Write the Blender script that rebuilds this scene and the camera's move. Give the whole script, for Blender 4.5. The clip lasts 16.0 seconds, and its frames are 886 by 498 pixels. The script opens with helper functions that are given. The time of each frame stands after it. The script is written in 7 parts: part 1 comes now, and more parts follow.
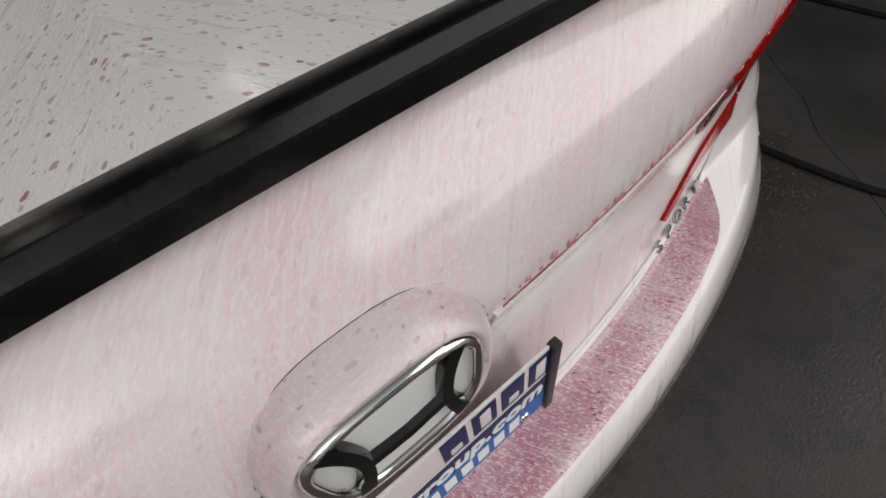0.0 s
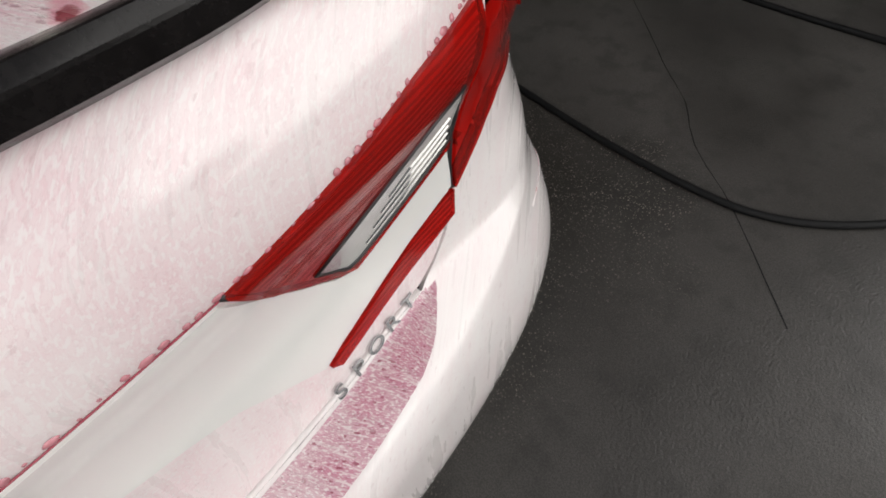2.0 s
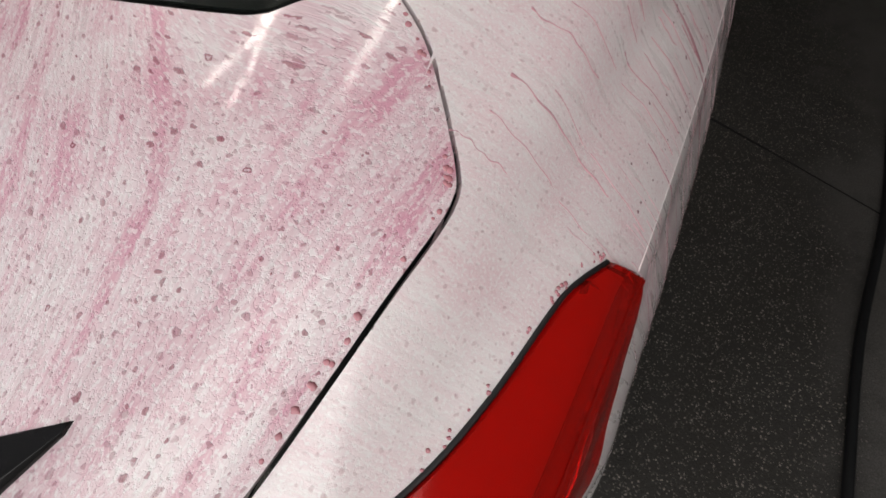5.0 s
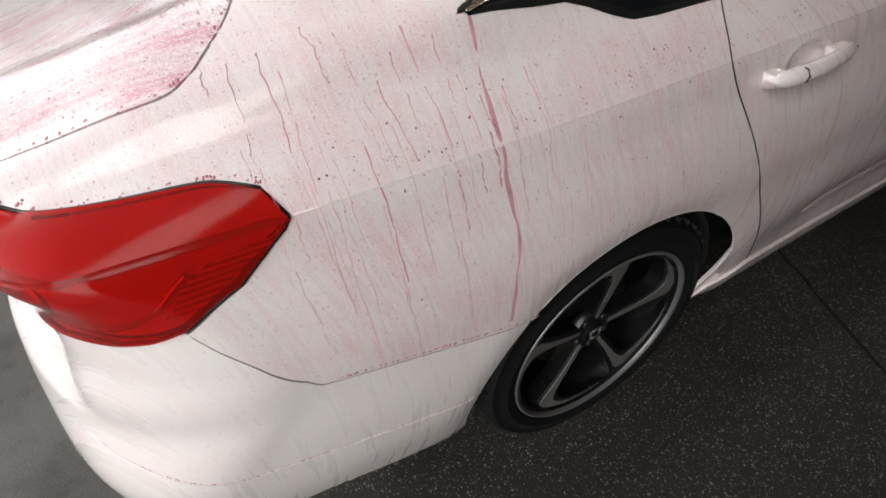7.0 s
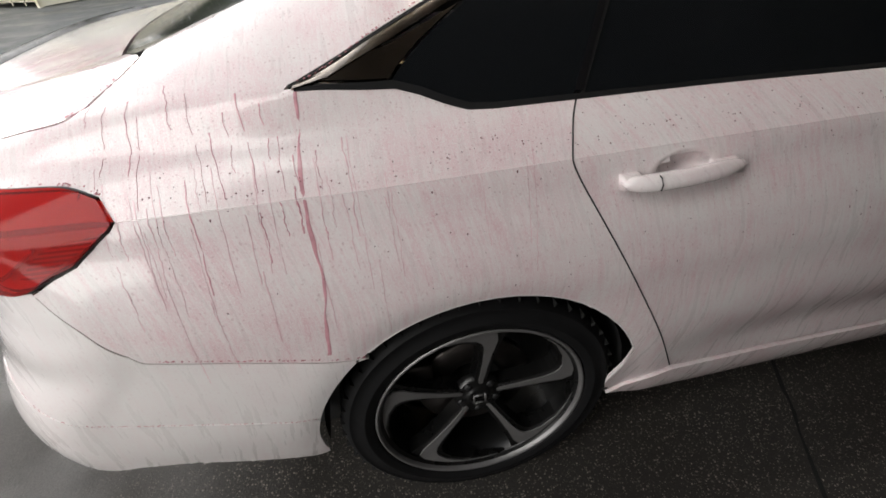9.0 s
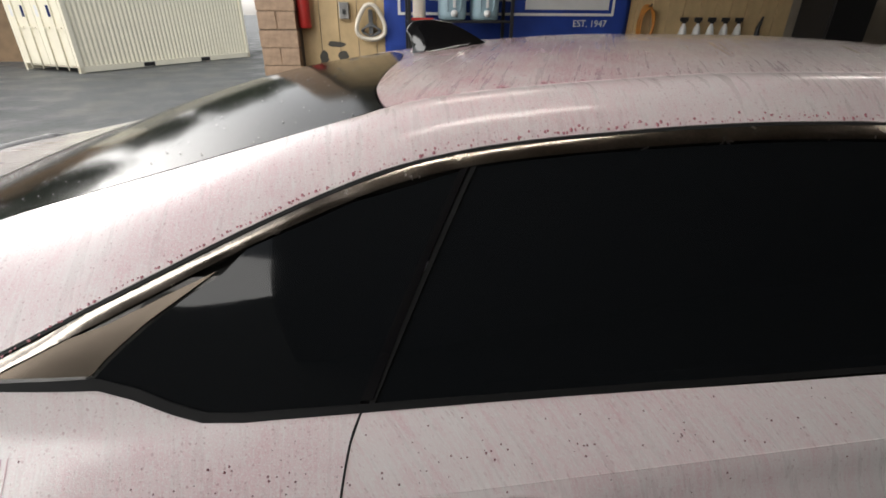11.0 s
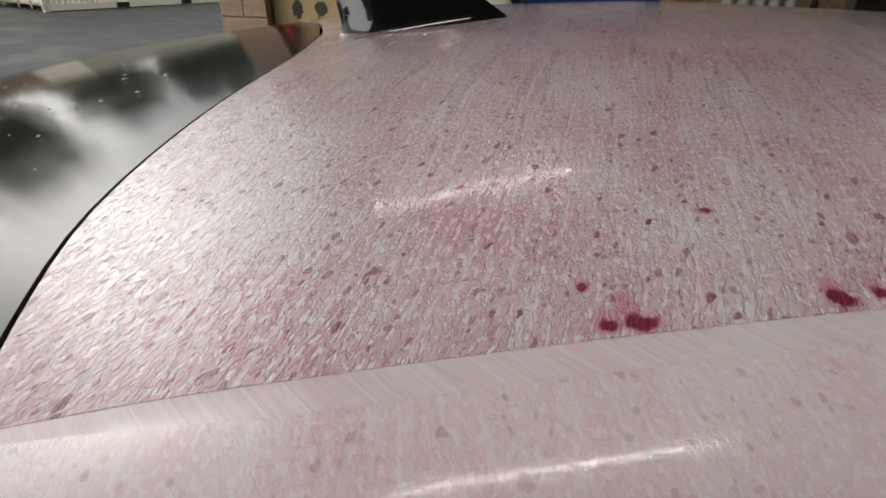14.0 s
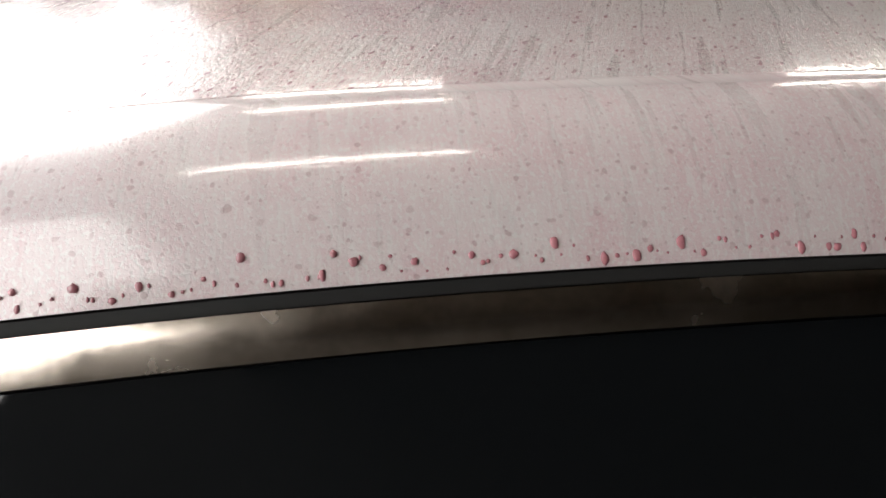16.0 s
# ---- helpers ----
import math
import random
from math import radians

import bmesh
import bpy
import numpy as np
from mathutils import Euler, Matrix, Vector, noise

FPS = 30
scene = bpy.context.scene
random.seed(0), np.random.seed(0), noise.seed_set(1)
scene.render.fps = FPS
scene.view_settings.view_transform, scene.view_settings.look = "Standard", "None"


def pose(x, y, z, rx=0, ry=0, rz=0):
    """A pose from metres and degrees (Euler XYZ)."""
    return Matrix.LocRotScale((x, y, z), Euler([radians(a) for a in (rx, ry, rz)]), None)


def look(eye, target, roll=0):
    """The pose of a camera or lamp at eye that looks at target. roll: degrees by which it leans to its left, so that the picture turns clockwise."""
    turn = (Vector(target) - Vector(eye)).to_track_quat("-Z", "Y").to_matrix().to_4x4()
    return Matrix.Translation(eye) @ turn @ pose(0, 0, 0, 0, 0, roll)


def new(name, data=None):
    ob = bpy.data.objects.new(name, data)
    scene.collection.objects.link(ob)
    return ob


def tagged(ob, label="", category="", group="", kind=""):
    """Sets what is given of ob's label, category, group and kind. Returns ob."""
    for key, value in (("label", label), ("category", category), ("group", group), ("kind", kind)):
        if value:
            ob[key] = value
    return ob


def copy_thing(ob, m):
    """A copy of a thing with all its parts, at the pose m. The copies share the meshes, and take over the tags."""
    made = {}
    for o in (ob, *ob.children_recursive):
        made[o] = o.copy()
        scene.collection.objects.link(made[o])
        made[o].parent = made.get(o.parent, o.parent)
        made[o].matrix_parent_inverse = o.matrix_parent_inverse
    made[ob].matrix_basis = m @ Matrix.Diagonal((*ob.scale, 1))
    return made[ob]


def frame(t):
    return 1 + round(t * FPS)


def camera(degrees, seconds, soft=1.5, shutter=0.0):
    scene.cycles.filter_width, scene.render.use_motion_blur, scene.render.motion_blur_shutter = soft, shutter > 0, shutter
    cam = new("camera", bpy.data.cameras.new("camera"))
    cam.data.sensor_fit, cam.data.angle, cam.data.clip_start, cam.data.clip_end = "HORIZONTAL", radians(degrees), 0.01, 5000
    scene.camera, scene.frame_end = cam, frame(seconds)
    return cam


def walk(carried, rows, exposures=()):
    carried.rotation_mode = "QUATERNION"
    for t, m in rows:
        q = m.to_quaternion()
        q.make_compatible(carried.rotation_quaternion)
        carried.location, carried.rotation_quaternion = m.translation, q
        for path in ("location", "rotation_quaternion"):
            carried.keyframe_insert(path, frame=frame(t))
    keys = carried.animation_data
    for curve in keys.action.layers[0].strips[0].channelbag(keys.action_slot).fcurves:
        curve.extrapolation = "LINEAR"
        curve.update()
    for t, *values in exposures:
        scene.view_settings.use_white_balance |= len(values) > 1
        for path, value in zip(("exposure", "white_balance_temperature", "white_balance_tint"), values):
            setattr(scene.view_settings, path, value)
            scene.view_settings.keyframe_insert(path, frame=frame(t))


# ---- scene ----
# ---- camera ----
cam = camera(86.6, 16.0, soft=1.7)
PATH = [
    (0, (-0.059, 0.007, 1.217), (0.476, -0.314, 0.436), -10.6),
    (0.5, (-0.063, -0.066, 1.197), (0.380, -0.437, 0.381), -11.1),
    (1, (-0.098, -0.173, 1.172), (0.320, -0.533, 0.338), -13.3),
    (1.5, (-0.121, -0.312, 1.186), (0.309, -0.662, 0.354), -11.1),
    (2, (-0.114, -0.412, 1.200), (0.330, -0.745, 0.368), -7.3),
    (2.5, (-0.018, -0.500, 1.247), (0.494, -0.803, 0.444), -4.5),
    (3, (0.057, -0.534, 1.259), (0.611, -0.763, 0.459), -2.4),
    (3.5, (0.084, -0.532, 1.264), (0.678, -0.513, 0.460), -2.9),
    (4, (0.090, -0.614, 1.264), (0.686, -0.401, 0.489), -6.7),
    (4.5, (0.217, -0.736, 1.300), (0.713, -0.535, 0.455), -4.9),
    (5, (0.281, -0.842, 1.316), (0.760, -0.573, 0.480), -6.2),
    (5.2, (0.302, -0.890, 1.324), (0.740, -0.600, 0.473), -3.8),
    (7.3, (0.510, -1.411, 1.262), (0.812, -0.702, 0.624), -5.6),
    (7.5, (0.524, -1.424, 1.248), (0.808, -0.702, 0.618), -5.4),
    (8, (0.633, -1.478, 1.236), (0.819, -0.739, 0.589), -8.8),
    (8.5, (0.803, -1.514, 1.285), (0.918, -0.738, 0.664), -6.1),
    (9, (0.921, -1.604, 1.314), (1.053, -0.801, 0.732), -4.4),
    (9.5, (1.030, -1.603, 1.358), (1.138, -0.773, 0.811), -3.1),
    (10, (1.233, -1.501, 1.363), (1.233, -0.602, 0.925), -2.7),
    (10.2, (1.260, -1.460, 1.385), (1.272, -0.564, 0.950), -2.2),
    (12.3, (1.507, -0.908, 1.569), (1.781, -0.068, 1.102), 2.5),
    (12.5, (1.532, -0.831, 1.554), (1.790, 0.018, 1.092), 3.0),
    (13, (1.552, -0.695, 1.529), (1.695, 0.182, 1.072), 3.0),
    (13.5, (1.505, -0.605, 1.493), (1.600, 0.274, 1.026), 2.3),
    (14, (1.481, -0.590, 1.473), (1.617, 0.253, 0.953), 3.1),
    (14.5, (1.526, -0.621, 1.461), (1.632, 0.213, 0.920), 1.0),
    (15, (1.610, -0.668, 1.456), (1.742, 0.151, 0.899), 0.1),
    (15.2, (1.655, -0.672, 1.444), (1.825, 0.156, 0.910), 2.9),
    (15.5, (1.758, -0.692, 1.462), (1.959, 0.064, 0.839), 6.7),
    (16, (2.007, -0.790, 1.491), (2.097, 0.013, 0.901), -0.8),
]
EXPOSURES = [(0.0, 0.1), (1.0, 0.3), (1.5, 0.35), (2.0, 0.6), (3.5, 0.65), (4.0, 0.58), (5.0, 0.78), (7.5, 1.38), (8.5, 1.43), (9.0, 1.34), (10.0, 1.18), (12.5, 1.1), (13.0, 0.75), (13.5, 0.6), (14.0, 0.4), (14.5, 0.35), (15.0, 0.6), (15.5, 1.2), (16.0, 1.52)]
walk(cam, [(t, look(eye, target, roll)) for t, eye, target, roll in PATH], EXPOSURES)

# ---- light: daylight through the open front of the bay, tubes under the ceiling ----
SUN_UP, SUN_FROM = radians(30), radians(314)
world = bpy.data.worlds.new("sky")
scene.world = world
world.use_nodes = True
sky = world.node_tree.nodes.new("ShaderNodeTexSky")
sky.sky_type, sky.sun_disc, sky.sun_elevation, sky.sun_rotation = "NISHITA", False, SUN_UP, SUN_FROM
sky.air_density, sky.dust_density = 1.0, 3.0
pale = world.node_tree.nodes.new("ShaderNodeHueSaturation")
pale.inputs["Saturation"].default_value = 0.2
world.node_tree.links.new(sky.outputs[0], pale.inputs["Color"])
world.node_tree.links.new(pale.outputs[0], world.node_tree.nodes["Background"].inputs[0])
world.node_tree.nodes["Background"].inputs[1].default_value = 0.085


def lamp(name, kind, m, power, colour, **more):
    data = bpy.data.lights.new(name, kind)
    data.energy, data.color = power, colour
    for key, value in more.items():
        if key == "angle":
            data.angle = value
        if key == "size":
            data.shape, data.size, data.size_y = "RECTANGLE", value[0], value[1]
    ob = new(name, data)
    ob.matrix_world = m
    return ob


lamp("sun", "SUN", look((-6.5, -9, 4.2), (0, 0, 0)), 2.3, (1.0, 0.97, 0.93), angle=radians(80))

# ---- materials ----
def material(name):
    m = bpy.data.materials.new(name)
    m.use_nodes = True
    return m, m.node_tree.nodes, m.node_tree.links, m.node_tree.nodes["Principled BSDF"]


def node(nodes, kind, **sets):
    n = nodes.new(kind)
    for key, value in sets.items():
        if key in n.inputs:
            n.inputs[key].default_value = value
    return n


def coords(nodes, links, scale=(1, 1, 1), turn=(0, 0, 0)):
    tc, mp = nodes.new("ShaderNodeTexCoord"), nodes.new("ShaderNodeMapping")
    mp.inputs["Scale"].default_value, mp.inputs["Rotation"].default_value = scale, turn
    links.new(tc.outputs["Object"], mp.inputs[0])
    return mp.outputs[0]


def noise_of(nodes, links, vec, scale, detail=4.0, rough=0.55):
    n = node(nodes, "ShaderNodeTexNoise", Scale=scale, Detail=detail, Roughness=rough)
    links.new(vec, n.inputs["Vector"])
    return n.outputs["Fac"]


def ramp(nodes, links, fac, stops):
    r = nodes.new("ShaderNodeValToRGB")
    while len(r.color_ramp.elements) < len(stops):
        r.color_ramp.elements.new(0.5)
    for e, (at, c) in zip(r.color_ramp.elements, stops):
        e.position, e.color = at, (*c, 1) if len(c) == 3 else c
    links.new(fac, r.inputs[0])
    return r.outputs[0]


def grey(v):
    return (v, v, v)


def mixed(nodes, links, fac, a, b, kind="MIX"):
    m = nodes.new("ShaderNodeMix")
    m.data_type, m.blend_type = "RGBA", kind
    for slot, v in ((0, fac), (6, a), (7, b)):
        if hasattr(v, "is_linked"):
            links.new(v, m.inputs[slot])
        elif slot == 0:
            m.inputs[0].default_value = v
        else:
            m.inputs[slot].default_value = (*v, 1)
    return m.outputs[2]


def calc(nodes, links, kind, a, b=None):
    m = nodes.new("ShaderNodeMath")
    m.operation = kind
    for i, v in enumerate((a, b)):
        if v is None:
            continue
        if hasattr(v, "is_linked"):
            links.new(v, m.inputs[i])
        else:
            m.inputs[i].default_value = v
    return m.outputs[0]


def bump(nodes, links, shader, height, strength, distance=0.002):
    b = node(nodes, "ShaderNodeBump", Strength=strength, Distance=distance)
    links.new(height, b.inputs["Height"])
    links.new(b.outputs[0], shader.inputs["Normal"])


def plain(name, colour, rough=0.5, metal=0.0, vary=0.15, scale=30.0, coat=0.0, relief=0.0):
    m, nodes, links, sh = material(name)
    vec = coords(nodes, links)
    f = noise_of(nodes, links, vec, scale)
    f2 = noise_of(nodes, links, vec, scale * 0.13)
    lo, hi = tuple(c * (1 - vary) for c in colour), tuple(min(c * (1 + vary), 1) for c in colour)
    c1 = ramp(nodes, links, f, [(0.3, lo), (0.7, hi)])
    links.new(mixed(nodes, links, 0.5, c1, ramp(nodes, links, f2, [(0.35, lo), (0.65, hi)])), sh.inputs["Base Color"])
    sh.inputs["Metallic"].default_value, sh.inputs["Coat Weight"].default_value = metal, coat
    links.new(ramp(nodes, links, f2, [(0.3, grey(max(rough - 0.08, 0.0))), (0.7, grey(rough + 0.08))]), sh.inputs["Roughness"])
    if relief:
        bump(nodes, links, sh, f, relief)
    return m


def smoothed(nodes, links, value, lo, hi, to=(0.0, 1.0)):
    r = nodes.new("ShaderNodeMapRange")
    r.interpolation_type = "SMOOTHSTEP"
    links.new(value, r.inputs["Value"])
    for key, v in (("From Min", lo), ("From Max", hi), ("To Min", to[0]), ("To Max", to[1])):
        r.inputs[key].default_value = v
    return r.outputs[0]


def along_flow(nodes, links, kind):
    """Two coordinates on the skin: across the way the fluid ran, and along it."""
    tc, sep = nodes.new("ShaderNodeTexCoord"), nodes.new("ShaderNodeSeparateXYZ")
    links.new(tc.outputs["Object"], sep.inputs[0])
    x, y, z = sep.outputs
    a = calc(nodes, links, "ABSOLUTE", y)
    if kind == "deck":
        # runs draw together in the valley that ends at the tip of the spoiler
        lean = smoothed(nodes, links, a, 0.46, 0.74, (0.60, -0.18))
        across = calc(nodes, links, "ADD", a, calc(nodes, links, "MULTIPLY", calc(nodes, links, "SUBTRACT", x, 0.30), lean))
        along = x
    elif kind == "roof":
        across, along = calc(nodes, links, "ADD", x, calc(nodes, links, "MULTIPLY", a, 0.45)), a
    elif kind == "rail":
        across, along = x, calc(nodes, links, "SUBTRACT", z, a)
    else:
        across, along = calc(nodes, links, "ADD", x, calc(nodes, links, "MULTIPLY", y, 0.83)), z
    return x, y, z, across, along


def pair(nodes, links, u, v, su, sv):
    c = nodes.new("ShaderNodeCombineXYZ")
    links.new(calc(nodes, links, "MULTIPLY", u, su), c.inputs[0])
    links.new(calc(nodes, links, "MULTIPLY", v, sv), c.inputs[1])
    return c.outputs[0]


def paint(name, kind, wash, streak, fine, dots, rings, relief, pink=(0.70, 0.40, 0.45), where=None, pools=()):
    """White car paint under drying wheel cleaner that has turned pink: a film, runs along the flow, clear flecks in it, dried dots and ringed drops."""
    m, nodes, links, sh = material(name)
    white, dark = (0.80, 0.79, 0.77), (0.26, 0.030, 0.062)
    vec = coords(nodes, links)
    x, y, z, across, along = along_flow(nodes, links, kind)
    big, mid = noise_of(nodes, links, vec, 3.2, 3.0), noise_of(nodes, links, vec, 15.0, 4.0)
    runs = noise_of(nodes, links, pair(nodes, links, across, along, 58, 5.0), 1.0, 5.0, 0.62)
    hair = noise_of(nodes, links, pair(nodes, links, across, along, 230, 26), 1.0, 3.0, 0.6)
    grain = noise_of(nodes, links, pair(nodes, links, across, along, 420, 230), 1.0, 2.0, 0.55)
    patch = calc(nodes, links, "ADD", calc(nodes, links, "MULTIPLY", smoothed(nodes, links, big, 0.30, 0.70), 0.45), calc(nodes, links, "MULTIPLY", smoothed(nodes, links, mid, 0.30, 0.70), 0.40))
    film = calc(nodes, links, "MULTIPLY", calc(nodes, links, "ADD", patch, 0.42), wash)
    film = calc(nodes, links, "ADD", film, calc(nodes, links, "MULTIPLY", smoothed(nodes, links, runs, 0.46, 0.70), streak))
    film = calc(nodes, links, "ADD", film, calc(nodes, links, "MULTIPLY", calc(nodes, links, "MULTIPLY", smoothed(nodes, links, hair, 0.48, 0.66), patch), streak * 0.6))
    # clear flecks and short dashes where the fluid drew back
    web = noise_of(nodes, links, pair(nodes, links, across, along, 190, 120), 1.0, 3.0, 0.6)
    vein = smoothed(nodes, links, calc(nodes, links, "ABSOLUTE", calc(nodes, links, "SUBTRACT", web, 0.5)), 0.055, 0.012)
    film = calc(nodes, links, "ADD", film, calc(nodes, links, "MULTIPLY", calc(nodes, links, "MULTIPLY", vein, patch), wash * fine * 0.8))
    clear = calc(nodes, links, "MAXIMUM", smoothed(nodes, links, grain, 0.50, 0.64), calc(nodes, links, "MULTIPLY", smoothed(nodes, links, hair, 0.46, 0.34), 0.8))
    film = calc(nodes, links, "MULTIPLY", film, calc(nodes, links, "SUBTRACT", 1.0, calc(nodes, links, "MULTIPLY", clear, fine)))
    part_of = None
    if where:
        for axis, lo, hi, to in where:
            f = smoothed(nodes, links, calc(nodes, links, "ADD", {"x": x, "y": y, "z": z}[axis], calc(nodes, links, "MULTIPLY", calc(nodes, links, "SUBTRACT", mid, 0.5), 0.12)), lo, hi, to)
            part_of = f if part_of is None else calc(nodes, links, "MULTIPLY", part_of, f)
        film = calc(nodes, links, "MULTIPLY", film, part_of)
    col = mixed(nodes, links, calc(nodes, links, "MINIMUM", film, 0.95), white, pink)
    edge = calc(nodes, links, "MULTIPLY", smoothed(nodes, links, calc(nodes, links, "ABSOLUTE", calc(nodes, links, "SUBTRACT", grain, 0.50)), 0.035, 0.0), fine * 0.45)
    col = mixed(nodes, links, calc(nodes, links, "MULTIPLY", edge, calc(nodes, links, "MINIMUM", film, 1.0)), col, tuple(c * 0.55 for c in pink))
    # dried dots of several sizes, bent out of round; the larger have a pale middle and a dark rim
    wob = node(nodes, "ShaderNodeTexNoise", Scale=190.0, Detail=2.0)
    links.new(vec, wob.inputs["Vector"])
    off = nodes.new("ShaderNodeVectorMath")
    off.operation = "MULTIPLY_ADD"
    links.new(wob.outputs["Color"], off.inputs[0])
    off.inputs[1].default_value = (0.0042, 0.0042, 0.0042)
    links.new(pair(nodes, links, across, along, 1.0, 0.72), off.inputs[2])
    height = calc(nodes, links, "MULTIPLY", calc(nodes, links, "SUBTRACT", 1.0, clear), 0.35 * fine)
    height = calc(nodes, links, "ADD", height, calc(nodes, links, "MULTIPLY", runs, 0.6))
    height = calc(nodes, links, "SUBTRACT", height, calc(nodes, links, "MULTIPLY", vein, fine * 0.7))
    for scale, size, keep_over, much, ringed in ((260.0, 0.28, 0.72, dots * 0.55, False), (120.0, 0.20, 0.66, dots * 0.9, False), (66.0, 0.090, 0.74, dots, False), (46.0, 0.076, 0.74, rings, True), (23.0, 0.052, 0.84, rings, True)):
        if much <= 0:
            continue
        v = node(nodes, "ShaderNodeTexVoronoi", Scale=scale, Randomness=1.0)
        v.voronoi_dimensions = "2D"
        links.new(off.outputs[0], v.inputs["Vector"])
        pick = nodes.new("ShaderNodeSeparateColor")
        links.new(v.outputs["Color"], pick.inputs[0])
        keep = smoothed(nodes, links, pick.outputs[0], keep_over, keep_over + 0.10)
        far = calc(nodes, links, "DIVIDE", v.outputs["Distance"], calc(nodes, links, "ADD", calc(nodes, links, "MULTIPLY", pick.outputs[1], 0.9), 0.40))
        if ringed:
            shape = ramp(nodes, links, far, [(0.0, grey(0.25)), (size * 0.40, grey(0.35)), (size * 0.66, grey(1)), (size * 0.85, grey(1)), (size, grey(0))])
        else:
            shape = ramp(nodes, links, far, [(0.0, grey(1)), (size * 0.72, grey(0.9)), (size, grey(0))])
        drop = calc(nodes, links, "MULTIPLY", calc(nodes, links, "MULTIPLY", shape, keep), calc(nodes, links, "ADD", calc(nodes, links, "MULTIPLY", pick.outputs[2], 0.5), 0.5))
        col = mixed(nodes, links, calc(nodes, links, "MULTIPLY", drop, much), col, dark)
        height = calc(nodes, links, "ADD", height, drop)
    # standing pools with a soft pink margin and a trail up the slope
    for px, py, r, tail in pools:
        bent = calc(nodes, links, "MULTIPLY", calc(nodes, links, "SUBTRACT", mid, 0.5), 0.045)
        down, side = (calc(nodes, links, "SUBTRACT", x, px), calc(nodes, links, "SUBTRACT", y, py)) if kind == "deck" else (calc(nodes, links, "SUBTRACT", y, py), calc(nodes, links, "SUBTRACT", x, px))
        side = calc(nodes, links, "ADD", side, bent)
        for stretch, wide, strength, tone in ((tail, 1.5, 0.75, (0.62, 0.25, 0.31)), (0.9, 1.0, 0.95, (0.21, 0.010, 0.026))):
            d = nodes.new("ShaderNodeCombineXYZ")
            links.new(calc(nodes, links, "MULTIPLY", down, smoothed(nodes, links, down, -0.003, 0.008, (1.4, stretch))), d.inputs[0])
            links.new(side, d.inputs[1])
            far = nodes.new("ShaderNodeVectorMath")
            far.operation = "LENGTH"
            links.new(d.outputs[0], far.inputs[0])
            ragged = calc(nodes, links, "ADD", far.outputs["Value"], calc(nodes, links, "MULTIPLY", calc(nodes, links, "SUBTRACT", web, 0.5), r * 1.3))
            col = mixed(nodes, links, smoothed(nodes, links, ragged, r * wide, r * wide * 0.62, (0.0, strength)), col, tone)
    links.new(col, sh.inputs["Base Color"])
    links.new(smoothed(nodes, links, runs, 0.35, 0.7, (0.26, 0.36)), sh.inputs["Roughness"])
    sh.inputs["Coat Weight"].default_value, sh.inputs["Coat Roughness"].default_value = 1.0, 0.03 + 0.06 * relief
    for strength, into in ((relief, "Normal"), (relief * 0.25, "Coat Normal")):
        b = node(nodes, "ShaderNodeBump", Strength=strength, Distance=0.0011)
        links.new(height, b.inputs["Height"])
        links.new(b.outputs[0], sh.inputs[into])
    return m


DECK_POOLS = ((0.159, -0.366, 0.0075, 0.55), (0.167, -0.383, 0.0054, 0.5), (0.163, -0.421, 0.0080, 0.45), (0.168, -0.452, 0.0066, 0.5), (0.174, -0.463, 0.0054, 0.7), (0.183, -0.509, 0.0060, 1.0), (0.201, -0.552, 0.0052, 1.2), (0.156, -0.325, 0.0064, 0.55), (0.154, -0.285, 0.0068, 0.5))
ROOF_POOLS = ((1.632, -0.486, 0.0058, 0.7), (1.650, -0.486, 0.0044, 0.7), (1.553, -0.486, 0.0042, 0.7), (1.563, -0.486, 0.0050, 0.5), (1.700, -0.487, 0.0034, 0.8), (1.607, -0.435, 0.0028, 1.0), (1.550, -0.469, 0.0030, 0.9))
PAINT_TAIL = paint("paint_tail", "side", 0.36, 0.07, 0.45, 0.16, 0.0, 0.12)
PAINT_BUMPER = paint("paint_bumper", "side", 0.15, 0.08, 0.30, 0.14, 0.0, 0.08)
PAINT_DECK = paint("paint_deck", "deck", 0.60, 0.55, 0.55, 0.9, 1.0, 0.55, (0.62, 0.29, 0.37), [("y", -0.14, -0.44, (0.10, 1.0)), ("x", 0.14, 0.23, (0.25, 1.0))], DECK_POOLS)
PAINT_SIDE = paint("paint_side", "side", 0.32, 0.24, 0.50, 0.28, 0.0, 0.10)
PAINT_ROOF = paint("paint_roof", "roof", 0.62, 0.16, 0.75, 1.0, 0.5, 0.60, (0.58, 0.27, 0.32), [("x", 1.65, 2.35, (1.0, 0.5))], ROOF_POOLS)
PAINT_RAIL = paint("paint_rail", "rail", 0.40, 0.16, 0.55, 0.40, 0.0, 0.18)
PAINT_SHELF = paint("paint_shelf", "deck", 0.85, 0.25, 0.70, 1.0, 1.0, 0.35, (0.52, 0.20, 0.28))
BLACK_GLOSS = plain("gloss_black", (0.006, 0.006, 0.007), 0.10, coat=1.0, vary=0.05)
BLACK_PLASTIC = plain("black_plastic", (0.018, 0.018, 0.019), 0.45)
RUBBER = plain("rubber", (0.007, 0.007, 0.0075), 0.6, relief=0.15, scale=90)
RUBBER.node_tree.nodes["Principled BSDF"].inputs["Specular IOR Level"].default_value = 0.2
DARK_INNER = plain("dark_inner", (0.008, 0.008, 0.008), 0.85)
CHROME = plain("chrome", (0.75, 0.74, 0.72), 0.10, metal=1.0, vary=0.06)
SPOILER_BLACK = plain("dusty_black", (0.007, 0.006, 0.006), 0.20, vary=0.5, scale=260, relief=0.05)
